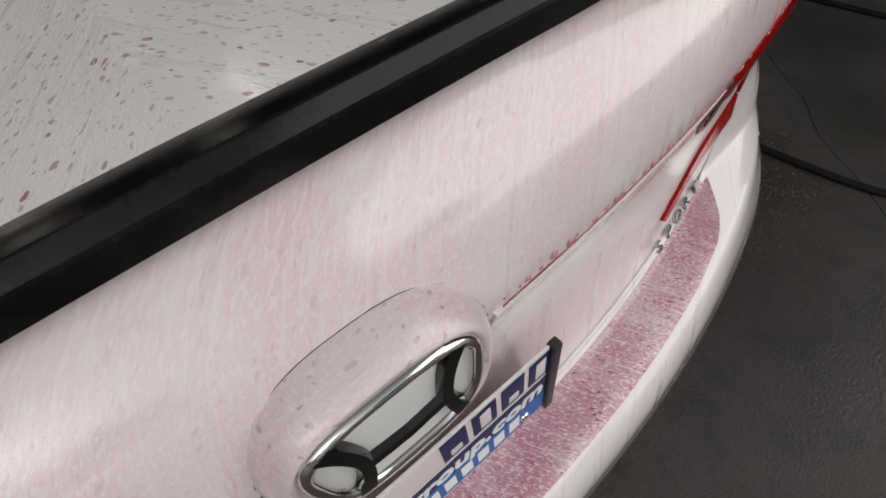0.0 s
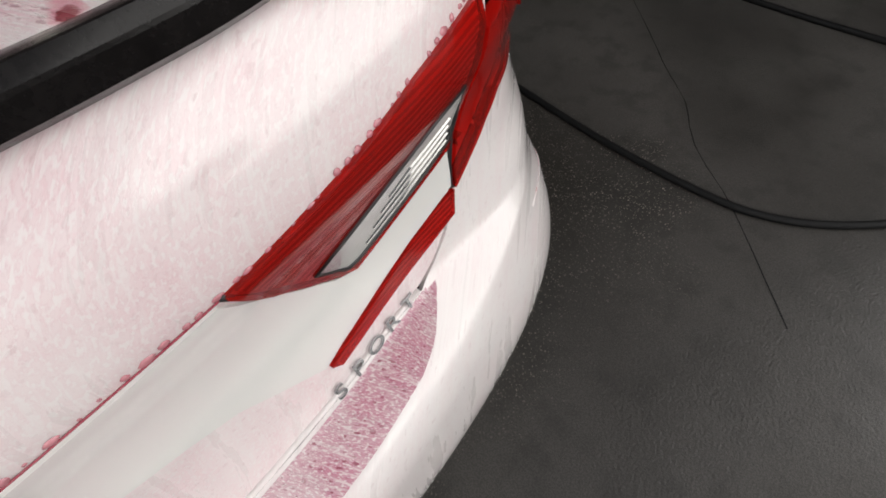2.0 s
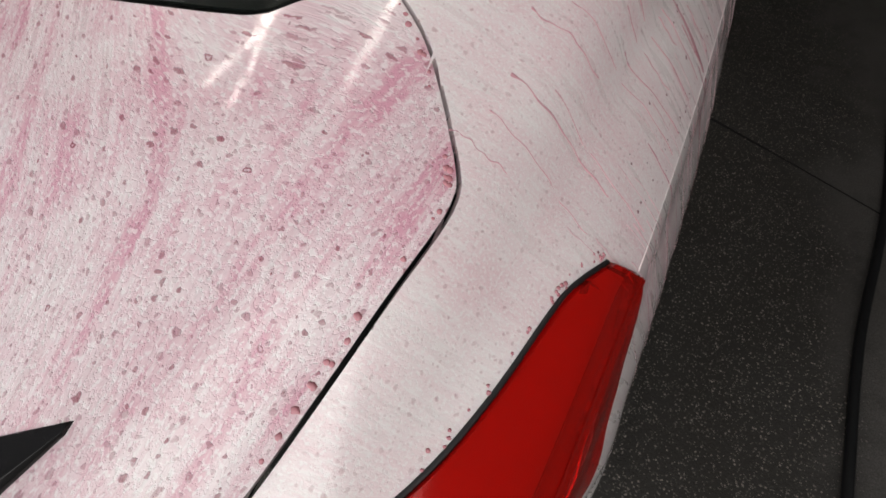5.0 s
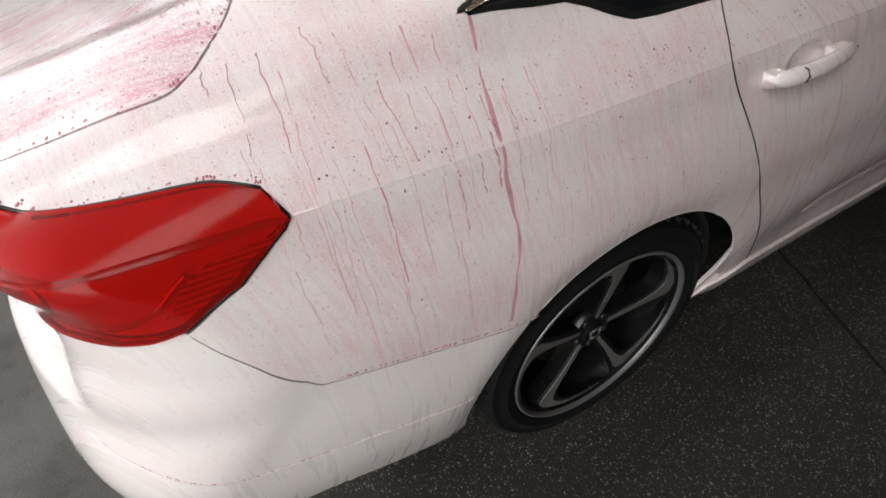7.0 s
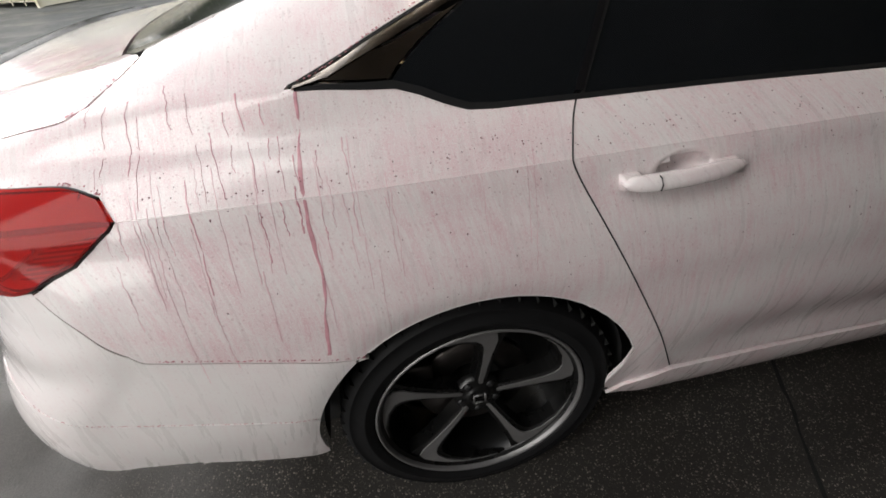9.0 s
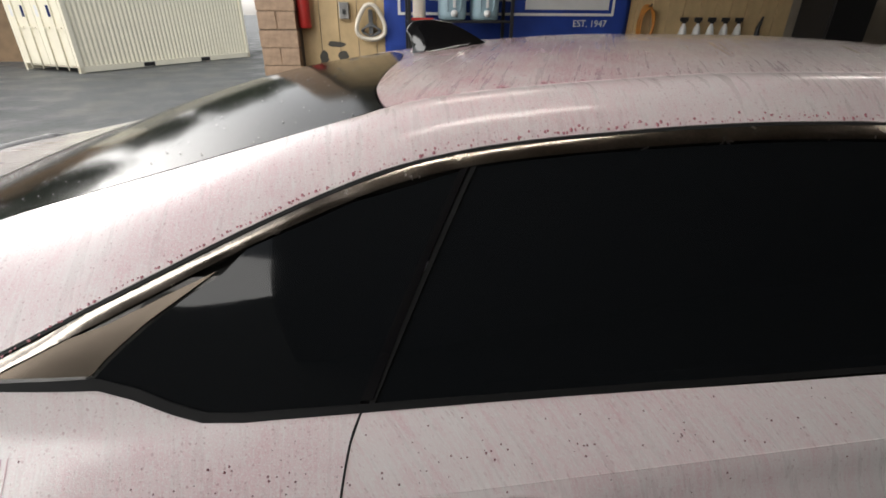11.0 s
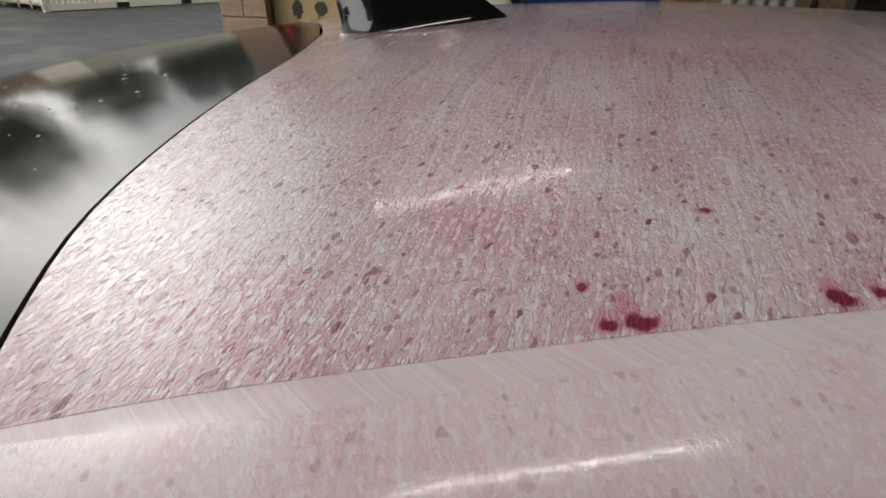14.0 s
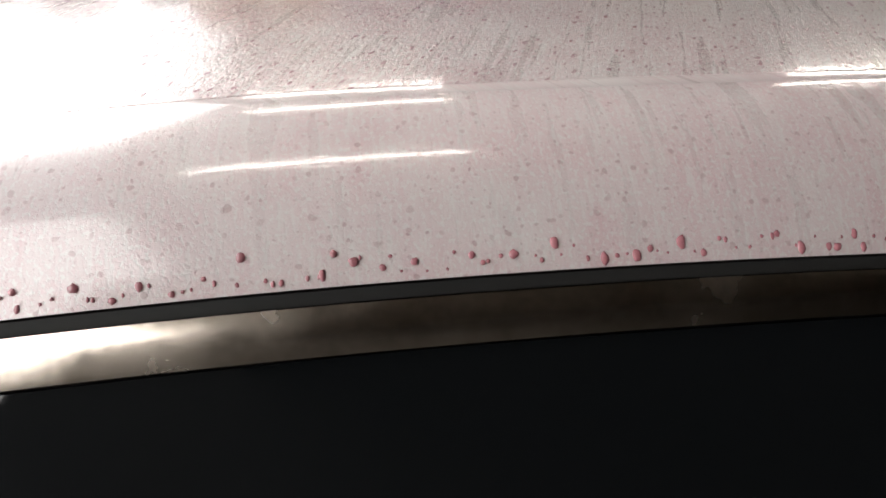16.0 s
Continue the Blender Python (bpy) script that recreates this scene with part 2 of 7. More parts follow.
SPOILER_BLACK.node_tree.nodes["Principled BSDF"].inputs["Specular IOR Level"].default_value = 0.22
CORNER_TRIM = plain("dark_chrome", (0.095, 0.078, 0.062), 0.28, metal=1.0, vary=0.15)
BRIGHT_TRIM = plain("smoked_chrome", (0.58, 0.51, 0.44), 0.22, metal=1.0, vary=0.25, scale=160, relief=0.03)
MACHINED = plain("machined_alloy", (0.19, 0.185, 0.185), 0.38, metal=0.5, vary=0.12)
DISC = plain("brake_iron", (0.10, 0.09, 0.085), 0.42, metal=1.0, vary=0.25)


def glassy(name, colour, rough=0.03, see=0.0):
    m, nodes, links, sh = material(name)
    sh.inputs["Base Color"].default_value = (*colour, 1)
    sh.inputs["Transmission Weight"].default_value = see
    sh.inputs["Coat Weight"].default_value, sh.inputs["Coat Roughness"].default_value = 1.0, 0.02
    f = noise_of(nodes, links, coords(nodes, links), 22.0)
    links.new(ramp(nodes, links, f, [(0.3, grey(rough)), (0.75, grey(rough + 0.06))]), sh.inputs["Roughness"])
    return m


TINTED = glassy("tinted_glass", (0.006, 0.007, 0.008))
TINTED.node_tree.nodes["Principled BSDF"].inputs["Coat Weight"].default_value = 0.2
TINTED.node_tree.nodes["Principled BSDF"].inputs["Specular IOR Level"].default_value = 0.25
REAR_GLASS = glassy("rear_glass", (0.010, 0.012, 0.011), 0.10)
REAR_GLASS.node_tree.nodes["Principled BSDF"].inputs["Coat Weight"].default_value = 0.0


def lens_red(name, colour):
    """Clear red plastic: tints what lies behind it, with a gloss skin."""
    m, nodes, links, sh = material(name)
    see = node(nodes, "ShaderNodeBsdfTransparent", Color=(*colour, 1))
    skin = node(nodes, "ShaderNodeBsdfGlossy", Color=(1, 1, 1, 1), Roughness=0.10)
    body = node(nodes, "ShaderNodeBsdfDiffuse", Color=(colour[0] * 0.55, colour[1] * 0.6, colour[2] * 0.6, 1))
    tint, mix, fres = nodes.new("ShaderNodeMixShader"), nodes.new("ShaderNodeMixShader"), node(nodes, "ShaderNodeFresnel", IOR=1.27)
    tint.inputs[0].default_value = 0.38
    links.new(see.outputs[0], tint.inputs[1])
    links.new(body.outputs[0], tint.inputs[2])
    links.new(fres.outputs[0], mix.inputs[0])
    links.new(tint.outputs[0], mix.inputs[1])
    links.new(skin.outputs[0], mix.inputs[2])
    links.new(mix.outputs[0], nodes["Material Output"].inputs[0])
    nodes.remove(sh)
    return m


def reflector(name, bands, axis, deep):
    """Silvered reflector behind a lens, pressed in fine steps."""
    m, nodes, links, sh = material(name)
    w = node(nodes, "ShaderNodeTexWave", Scale=bands, Distortion=0.4, Detail=1.0)
    w.bands_direction = axis
    links.new(coords(nodes, links), w.inputs["Vector"])
    links.new(ramp(nodes, links, w.outputs["Fac"], [(0.25, grey(0.88 - deep)), (0.8, grey(0.88))]), sh.inputs["Base Color"])
    sh.inputs["Metallic"].default_value, sh.inputs["Roughness"].default_value = 0.0, 0.6
    bump(nodes, links, sh, w.outputs["Fac"], 0.3 * deep, 0.002)
    return m


RED_LENS = lens_red("red_lens", (0.80, 0.022, 0.014))
REFLECTOR, REFLECTOR_LID = reflector("reflector", 160.0, "X", 0.08), reflector("lid_reflector", 42.0, "Z", 0.5)
CLEAR_LENS = plain("clear_lens", (0.20, 0.21, 0.20), 0.12, metal=0.8, coat=1.0, vary=0.5, scale=60)

# ---- mesh helpers ----
def mesh_of(name, verts, faces, smooth=True):
    me = bpy.data.meshes.new(name)
    me.from_pydata([tuple(v) for v in verts], [], faces)
    me.validate()
    for p in me.polygons:
        p.use_smooth = smooth
    return me


def thing(name, label, category, group="", kind="", at=(0, 0, 0)):
    ob = new(name)
    ob.location = at
    return tagged(ob, label, category, group, kind)


def part(name, bm, mat, parent=None, label="", smooth=True):
    """One mesh object under a thing, from a bmesh or a ready mesh."""
    if isinstance(bm, bmesh.types.BMesh):
        me = bpy.data.meshes.new(name)
        bmesh.ops.recalc_face_normals(bm, faces=bm.faces)
        bm.to_mesh(me)
        bm.free()
        for p in me.polygons:
            p.use_smooth = smooth
    else:
        me = bm
    if not me.materials:
        me.materials.append(mat)
    ob = new(name, me)
    ob.parent = parent
    return tagged(ob, label) if label else ob


def sharp(ob, degrees=35):
    """Smooth faces with hard edges past an angle."""
    bm = bmesh.new()
    bm.from_mesh(ob.data)
    for e in bm.edges:
        e.smooth = len(e.link_faces) == 2 and e.calc_face_angle(0) < radians(degrees)
    bm.to_mesh(ob.data)
    bm.free()
    return ob


def box(bm, lo, hi, m=None, bevel=0.0):
    r = bmesh.ops.create_cube(bm, size=1.0)
    size = [b - a for a, b in zip(lo, hi)]
    mid = [(a + b) / 2 for a, b in zip(lo, hi)]
    bmesh.ops.transform(bm, matrix=(m or Matrix()) @ Matrix.Translation(mid) @ Matrix.Diagonal((*size, 1)), verts=r["verts"])
    if bevel:
        es = list({e for v in r["verts"] for e in v.link_edges})
        bmesh.ops.bevel(bm, geom=es, offset=bevel, segments=2, affect="EDGES", profile=0.6)


def tube(bm, pts, radius, sides=8, closed=False):
    """A round rod along points."""
    pts = [Vector(p) for p in pts]
    rings = []
    for i, p in enumerate(pts):
        a = pts[i - 1] if i or closed else pts[0]
        b = pts[(i + 1) % len(pts)] if i < len(pts) - 1 or closed else pts[-1]
        t = (b - a).normalized()
        u = t.cross(Vector((0.12, 0.31, 0.94))).normalized()
        w = t.cross(u)
        r = radius(i / max(len(pts) - 1, 1)) if callable(radius) else radius
        rings.append([bm.verts.new(p + r * (math.cos(k * 2 * math.pi / sides) * u + math.sin(k * 2 * math.pi / sides) * w)) for k in range(sides)])
    pairs = list(zip(rings, rings[1:])) + ([(rings[-1], rings[0])] if closed else [])
    for a, b in pairs:
        for k in range(sides):
            bm.faces.new((a[k], a[(k + 1) % sides], b[(k + 1) % sides], b[k]))
    if not closed:
        bm.faces.new(rings[0][::-1])
        bm.faces.new(rings[-1])


def lathe(bm, profile, sides=48, m=None, cap=False):
    """profile: (radius, height) pairs round z."""
    rings = [[bm.verts.new((m or Matrix()) @ Vector((r * math.cos(k * 2 * math.pi / sides), r * math.sin(k * 2 * math.pi / sides), h))) for k in range(sides)] for r, h in profile]
    for a, b in zip(rings, rings[1:]):
        for k in range(sides):
            bm.faces.new((a[k], a[(k + 1) % sides], b[(k + 1) % sides], b[k]))
    if cap:
        bm.faces.new(rings[0][::-1])
        bm.faces.new(rings[-1])


def smooth_line(pts, n=6, closed=False):
    """A flowing line through points."""
    out, k = [], len(pts)
    for i in range(k if closed else k - 1):
        p = [pts[(i + j) % k] if closed else pts[min(max(i + j, 0), k - 1)] for j in (-1, 0, 1, 2)]
        for s in range(n):
            t = s / n
            out.append(tuple(0.5 * (2 * b + (c - a) * t + (2 * a - 5 * b + 4 * c - d) * t * t + (3 * b - a - 3 * c + d) * t**3) for a, b, c, d in zip(*p)))
    return out if closed else out + [tuple(pts[-1])]


def inset(poly, g):
    """The outline drawn in by g."""
    n = len(poly)
    area = sum(poly[i][0] * poly[(i + 1) % n][1] - poly[(i + 1) % n][0] * poly[i][1] for i in range(n))
    sign, out = (1 if area > 0 else -1), []
    for i in range(n):
        (ax, ay), (bx, by), (cx, cy) = poly[i - 1], poly[i], poly[(i + 1) % n]
        d1, d2 = (bx - ax, by - ay), (cx - bx, cy - by)
        l1, l2 = math.hypot(*d1) or 1e-9, math.hypot(*d2) or 1e-9
        nx, ny = -(d1[1] / l1 + d2[1] / l2) * sign, (d1[0] / l1 + d2[0] / l2) * sign
        l = math.hypot(nx, ny) or 1e-9
        k = min(2 / max(l, 0.8), 1.6)
        out.append((bx + nx / l * g * k, by + ny / l * g * k))
    return out


def inside(poly, x, y):
    hit, j = False, len(poly) - 1
    for i in range(len(poly)):
        (xi, yi), (xj, yj) = poly[i], poly[j]
        if (yi > y) != (yj > y) and x < (xj - xi) * (y - yi) / (yj - yi) + xi:
            hit = not hit
        j = i
    return hit


def clip(poly, axis, at, keep_more):
    out = []
    for i in range(len(poly)):
        a, b = poly[i - 1], poly[i]
        ia, ib = (a[axis] >= at) == keep_more or a[axis] == at, (b[axis] >= at) == keep_more or b[axis] == at
        if ia != ib:
            t = (at - a[axis]) / (b[axis] - a[axis])
            p = [a[0] + (b[0] - a[0]) * t, a[1] + (b[1] - a[1]) * t]
            p[axis] = at
            out.append(tuple(p))
        if ib:
            out.append(b)
    return out


def sheet(name, parent, poly, surf, mat, res=(0.02, 0.02), off=0.0, depth=0.006, label="", flip=False, warp=None):
    """A panel: an outline in the two coordinates of a surface, laid on it as an even net, raised by off, with turned-in edges."""
    us, vs = [p[0] for p in poly], [p[1] for p in poly]
    u0, v0 = math.floor(min(us) / res[0]), math.floor(min(vs) / res[1])
    nu, nv = math.ceil(max(us) / res[0]) - u0, math.ceil(max(vs) / res[1]) - v0
    index, flat, faces = {}, [], []

    def vert(p):
        key = (round(p[0], 6), round(p[1], 6))
        if key not in index:
            index[key] = len(flat)
            flat.append(key)
        return index[key]

    edge_cells = set()
    n = len(poly)
    for i in range(n):
        a, b = poly[i - 1], poly[i]
        k = max(2, int(4 * max(abs(b[0] - a[0]) / res[0], abs(b[1] - a[1]) / res[1])) + 2)
        for s in range(k + 1):
            x, y = a[0] + (b[0] - a[0]) * s / k, a[1] + (b[1] - a[1]) * s / k
            cx, cy = x / res[0] - u0, y / res[1] - v0
            for dx in (-1e-6, 1e-6):
                for dy in (-1e-6, 1e-6):
                    edge_cells.add((math.floor(cx + dx), math.floor(cy + dy)))
    for j in range(nv):
        band = clip(clip(poly, 1, (v0 + j) * res[1], True), 1, (v0 + j + 1) * res[1], False)
        for i in range(nu):
            x, y = (u0 + i) * res[0], (v0 + j) * res[1]
            if (i, j) in edge_cells:
                if len(band) < 3:
                    continue
                c = clip(clip(band, 0, x, True), 0, x + res[0], False)
                ids = []
                for p in c:
                    k = vert(p)
                    if not ids or ids[-1] != k:
                        ids.append(k)
                while len(ids) > 1 and ids[0] == ids[-1]:
                    ids.pop()
                if len(set(ids)) == len(ids) >= 3:
                    faces.append(ids)
            elif inside(poly, x + res[0] / 2, y + res[1] / 2):
                faces.append([vert(p) for p in ((x, y), (x + res[0], y), (x + res[0], y + res[1]), (x, y + res[1]))])
    h = 1e-4
    top, low = [], []
    for u, v in flat:
        p = Vector(surf(u, v))
        a = Vector(surf(u + h, v)) - Vector(surf(u - h, v))
        b = Vector(surf(u, v + h)) - Vector(surf(u, v - h))
        nrm = a.cross(b)
        nrm = nrm.normalized() if nrm.length > 1e-12 else Vector((0, 0, 1))
        if flip:
            nrm = -nrm
        top.append(p + nrm * (off + (warp(u, v) if warp else 0.0)))
        low.append(p + nrm * (off - depth))
    count = {}
    for f in faces:
        for a, b in zip(f, f[1:] + f[:1]):
            count[(min(a, b), max(a, b))] = count.get((min(a, b), max(a, b)), 0) + 1
    rim = [e for e, c in count.items() if c == 1]
    extra = {}
    verts = list(top)
    for a, b in rim:
        for k in (a, b):
            if k not in extra:
                extra[k] = len(verts)
                verts.append(low[k])
        faces.append([a, b, extra[b], extra[a]])
    me = mesh_of(name, verts, faces)
    bm = bmesh.new()
    bm.from_mesh(me)
    bmesh.ops.recalc_face_normals(bm, faces=bm.faces)
    for e in bm.edges:
        e.smooth = len(e.link_faces) == 2 and e.calc_face_angle(0) < radians(40)
    bm.to_mesh(me)
    bm.free()
    return part(name, me, mat, parent, label)


# ---- shape of the car body: plain arithmetic, metres, x ahead from the tail, y to the left, z up ----
def pchip(xs, ys):
    """A smooth curve through a few knots that does not overshoot."""
    n = len(xs)
    h = [xs[i + 1] - xs[i] for i in range(n - 1)]
    d = [(ys[i + 1] - ys[i]) / h[i] for i in range(n - 1)]
    m = [d[0]] + [0.0] * (n - 2) + [d[-1]]
    for i in range(1, n - 1):
        if d[i - 1] * d[i] > 0:
            w1, w2 = 2 * h[i] + h[i - 1], h[i] + 2 * h[i - 1]
            m[i] = (w1 + w2) / (w1 / d[i - 1] + w2 / d[i])

    def f(x):
        if x <= xs[0]:
            return ys[0] + (x - xs[0]) * m[0]
        if x >= xs[-1]:
            return ys[-1] + (x - xs[-1]) * m[-1]
        i = 0
        while x > xs[i + 1]:
            i += 1
        t = (x - xs[i]) / h[i]
        return ((1 + 2 * t) * ys[i] + t * h[i] * m[i]) * (1 - t) ** 2 + ((3 - 2 * t) * ys[i + 1] + (t - 1) * h[i] * m[i + 1]) * t * t

    return f


CREASE = 0.955
# tail profile on the centre line, over a length v that grows downwards from the lip of the lid
TAIL = [(1.085, 0.165), (1.072, 0.120), (1.05, 0.092), (1.02, 0.072), (0.985, 0.062), (0.956, 0.056), (0.948, 0.058), (0.90, 0.074), (0.84, 0.080),
        (0.76, 0.074), (0.705, 0.062), (0.694, 0.052), (0.684, -0.005), (0.672, -0.022), (0.62, -0.036), (0.52, -0.036), (0.42, -0.022), (0.33, 0.0), (0.26, 0.05), (0.20, 0.12)]
tail_v = [0.0]
for (z0, x0), (z1, x1) in zip(TAIL, TAIL[1:]):
    tail_v.append(tail_v[-1] + math.hypot(z1 - z0, x1 - x0))
tail_x = pchip(tail_v, [p[1] for p in TAIL])
corner_x = pchip([-z for z in (1.085, 1.05, 1.0, 0.956, 0.90, 0.80, 0.70, 0.62, 0.52, 0.42, 0.33, 0.26, 0.20)], [0.165, 0.092, 0.066, 0.056, 0.056, 0.045, 0.025, 0.012, 0.006, 0.012, 0.025, 0.06, 0.12])
v_of_z = pchip([-p[0] for p in TAIL], tail_v)
# half width at the hind wheel over the height
half = pchip([0.18, 0.26, 0.35, 0.45, 0.60, 0.72, 0.79, 0.85, 0.90, 0.955, 1.0, 1.04, 1.10], [0.87, 0.916, 0.940, 0.960, 0.975, 0.979, 0.970, 0.952, 0.931, 0.908, 0.872, 0.841, 0.806])
BOW = 0.045
# reach of the corner's bend and set-back of the tail beside it, over the height
bend = pchip([0.30, 0.45, 0.52, 0.60, 0.68, 0.76, 0.84, 0.90, 0.955, 0.98, 1.0], [0.26, 0.27, 0.30, 0.35, 0.41, 0.39, 0.33, 0.265, 0.19, 0.235, 0.24])
square = pchip([0.30, 0.5, 0.65, 0.8, 0.9, 0.955, 0.98, 1.0], [2.9, 2.7, 2.4, 2.5, 2.5, 2.3, 2.9, 3.0])
set_back = pchip([0.30, 0.45, 0.60, 0.70, 0.80, 0.88, 1.0], [-0.014, -0.040, -0.062, -0.054, -0.019, 0.0, 0.0])


def taper(x):
    return -0.047 * ((1.1 - x) / 0.85) ** 2 if x < 1.1 else (0.0 if x < 3.3 else -0.13 * ((x - 3.3) / 1.5) ** 2)


def lower(s, z):
    """Tail and flank below the shoulder. s: from 0 on the centre line to 1 at the end of the corner's bend, then on by metres; s > 0 on the right."""
    q = abs(s)
    w = half(z) + taper(0.38)
    k = min(max((q - 0.30) / 0.35, 0.0), 1.0)
    k = k * k * (3 - 2 * k)
    corner, r0 = bend(z), corner_x(-z) + set_back(z)
    if k < 1:
        r0 = (1 - k) * tail_x(v_of_z(-z)) + k * r0
    x1 = corner_x(-z) + set_back(z) + BOW * (w / 0.7) ** 2 + corner
    if q <= 1:
        y = w * math.sin(q * math.pi / 2) ** 0.85
        dx = corner * (1 - max(1 - (y / w) ** square(z), 0.0) ** (1 / square(z)))
        x = r0 + BOW * (y / 0.7) ** 2 + dx
    else:
        t = q - 1
        x = 0.38 + t + (x1 - 0.38) * max(0.0, 1 - t / 0.3)
        y = w + taper(x) - taper(x1)
        # the skin tucks in round the wheel opening and over the sill
        r = math.hypot(x - 1.105, z - 0.336)
        if 0.30 < r < 0.44 and z > 0.25:
            y -= 0.011 * min(1.0, (0.44 - r) / 0.066) ** 1.6
        if x > 1.45:
            y -= 0.020 * math.exp(-(((z - 0.44) / 0.075) ** 2)) * min(1.0, (x - 1.45) / 0.4)
    return (x, -y if s > 0 else y, z)


def s_at_y(y, z):
    """s on the right for a half width y at height z."""
    w = half(z) + taper(0.38)
    return 2 / math.pi * math.asin(min(abs(y) / w, 1.0) ** (1 / 0.85))


def s_at_x(x, z):
    """s for a length x on the flank."""
    a, b = 0.0, 1.0
    if x > 0.68:
        return 1 + x - 0.38
    if x >= lower(1.0, z)[0]:
        a, b = 1.0, 1.32
    for _ in range(30):
        m = (a + b) / 2
        a, b = (m, b) if lower(m, z)[0] < x else (a, m)
    return a


XS = [0.05, 0.15, 0.30, 0.45, 0.52, 0.66, 0.82, 1.00, 1.15, 1.30, 1.45, 1.70, 2.00, 2.40, 2.80, 3.10, 3.45, 3.90, 4.40, 4.85]
crown = pchip(XS, [1.075, 1.100, 1.118, 1.138, 1.158, 1.208, 1.266, 1.322, 1.358, 1.383, 1.401, 1.428, 1.442, 1.440, 1.415, 1.34, 1.16, 1.025, 0.95, 0.80])
edge_y = pchip(XS, [0.58, 0.58, 0.58, 0.585, 0.583, 0.572, 0.556, 0.535, 0.515, 0.492, 0.497, 0.50, 0.50, 0.50, 0.50, 0.53, 0.62, 0.62, 0.60, 0.50])
edge_z = pchip(XS, [1.060, 1.078, 1.097, 1.122, 1.136, 1.176, 1.221, 1.264, 1.300, 1.335, 1.366, 1.387, 1.399, 1.393, 1.365, 1.28, 1.10, 1.00, 0.92, 0.77])
rail_y = pchip(XS, [0.68, 0.69, 0.71, 0.735, 0.745, 0.775, 0.801, 0.735, 0.678, 0.632, 0.610, 0.605, 0.605, 0.608, 0.62, 0.66, 0.72, 0.74, 0.72, 0.60])
rail_z = pchip(XS, [0.995, 1.02, 1.052, 1.085, 1.093, 1.102, 1.103, 1.168, 1.222, 1.270, 1.303, 1.326, 1.335, 1.319, 1.27, 1.18, 1.06, 0.985, 0.895, 0.745])
belt_y = pchip(XS, [0.74, 0.76, 0.785, 0.805, 0.812, 0.825, 0.836, 0.836, 0.836, 0.836, 0.836, 0.836, 0.836, 0.836, 0.83, 0.82, 0.80, 0.80, 0.78, 0.66])
belt_z = pchip(XS, [0.972, 0.985, 1.005, 1.025, 1.032, 1.038, 1.04, 1.04, 1.04, 1.038, 1.036, 1.03, 1.02, 1.01, 1.0, 0.99, 0.98, 0.955, 0.87, 0.72])


shoulder_z = pchip([0.0, 3.3, 3.6, 4.2, 4.85], [0.955, 0.955, 0.945, 0.85, 0.70])


def shoulder_y(x):
    if x < 0.42:
        return abs(lower(s_at_x(x, CREASE), CREASE)[1])
    return half(shoulder_z(x)) + taper(x) + 0.0062


def upper(x, y):
    """Lid, hind window, roof, pillars and side windows, as a height over the plan."""
    sy = max(shoulder_y(x), 0.1)
    a, e = abs(y), edge_y(x)
    if a <= e:
        return (x, y, crown(x) - (crown(x) - edge_z(x)) * (a / e) ** 2.3)
    ys = [e, rail_y(x), belt_y(x), sy]
    zs = [edge_z(x), rail_z(x), belt_z(x), shoulder_z(x)]
    for i in range(1, 4):
        ys[i] = max(ys[i], ys[i - 1] + 0.004)
    i = 0
    while i < 2 and a > ys[i + 1]:
        i += 1
    # straight runs with a little fullness between the edges
    t = (a - ys[i]) / (ys[i + 1] - ys[i])
    full = (0.016, 0.012, 0.006)[i]
    return (x, y, zs[i] + (zs[i + 1] - zs[i]) * t + full * 4 * t * (1 - t))


# ---- end of shape ----


def P(pts):
    return list(pts)


def ry(y, z):
    """A place on the tail by its half width (right side positive)."""
    return (math.copysign(s_at_y(abs(y), z), y), z)


def rx(x, z):
    return (s_at_x(x, z), z)


def tail_up(s, z):
    """The tail, rolled over into the lid at the top."""
    x, y, h = lower(s, z)
    if h > 0.99:
        u, k = upper(x, y)[2], 0.016
        d = max(k - abs(h - u), 0.0) / k
        h = min(h, u) - d * d * k / 4
    return (x, y, h)


def lid_top(x, y):
    return upper(x, y)


def mirrored(poly):
    return [(a, -b) for a, b in poly]


def mirrored_s(poly):
    return [(-a, b) for a, b in poly]

# ---- the car ----
car = thing("car", "white four-door sedan streaked with pink cleaning fluid", "car")
DOORS = []
ARCH, ARCH_R, AXLE_Z = 1.100, 0.380, 0.336


def arch(a0, a1, cx=ARCH, n=18):
    """Points of the wheel opening between two angles, degrees from straight ahead."""
    return [(cx + ARCH_R * math.cos(radians(a0 + (a1 - a0) * i / n)), AXLE_Z + ARCH_R * math.sin(radians(a0 + (a1 - a0) * i / n))) for i in range(n + 1)]


# dark inner shell under the panels
def shell(name, u0, u1, v0, v1, nu, nv, surf, off):
    verts, faces, h = [], [], 1e-4
    for j in range(nv + 1):
        for i in range(nu + 1):
            u, v = u0 + (u1 - u0) * i / nu, v0 + (v1 - v0) * j / nv
            p = Vector(surf(u, v))
            nrm = (Vector(surf(u + h, v)) - Vector(surf(u - h, v))).cross(Vector(surf(u, v + h)) - Vector(surf(u, v - h)))
            verts.append(p - nrm.normalized() * off if nrm.length > 1e-12 else p)
    for j in range(nv):
        for i in range(nu):
            k = j * (nu + 1) + i
            faces.append((k, k + 1, k + nu + 2, k + nu + 1))
    return part(name, mesh_of(name, verts, faces), DARK_INNER, car)


GAP = 0.0028


def drawn_in(poly, g, keep):
    """inset, but for the points that keep() names."""
    return [p if keep(p) else q for p, q in zip(poly, inset(poly, g))]


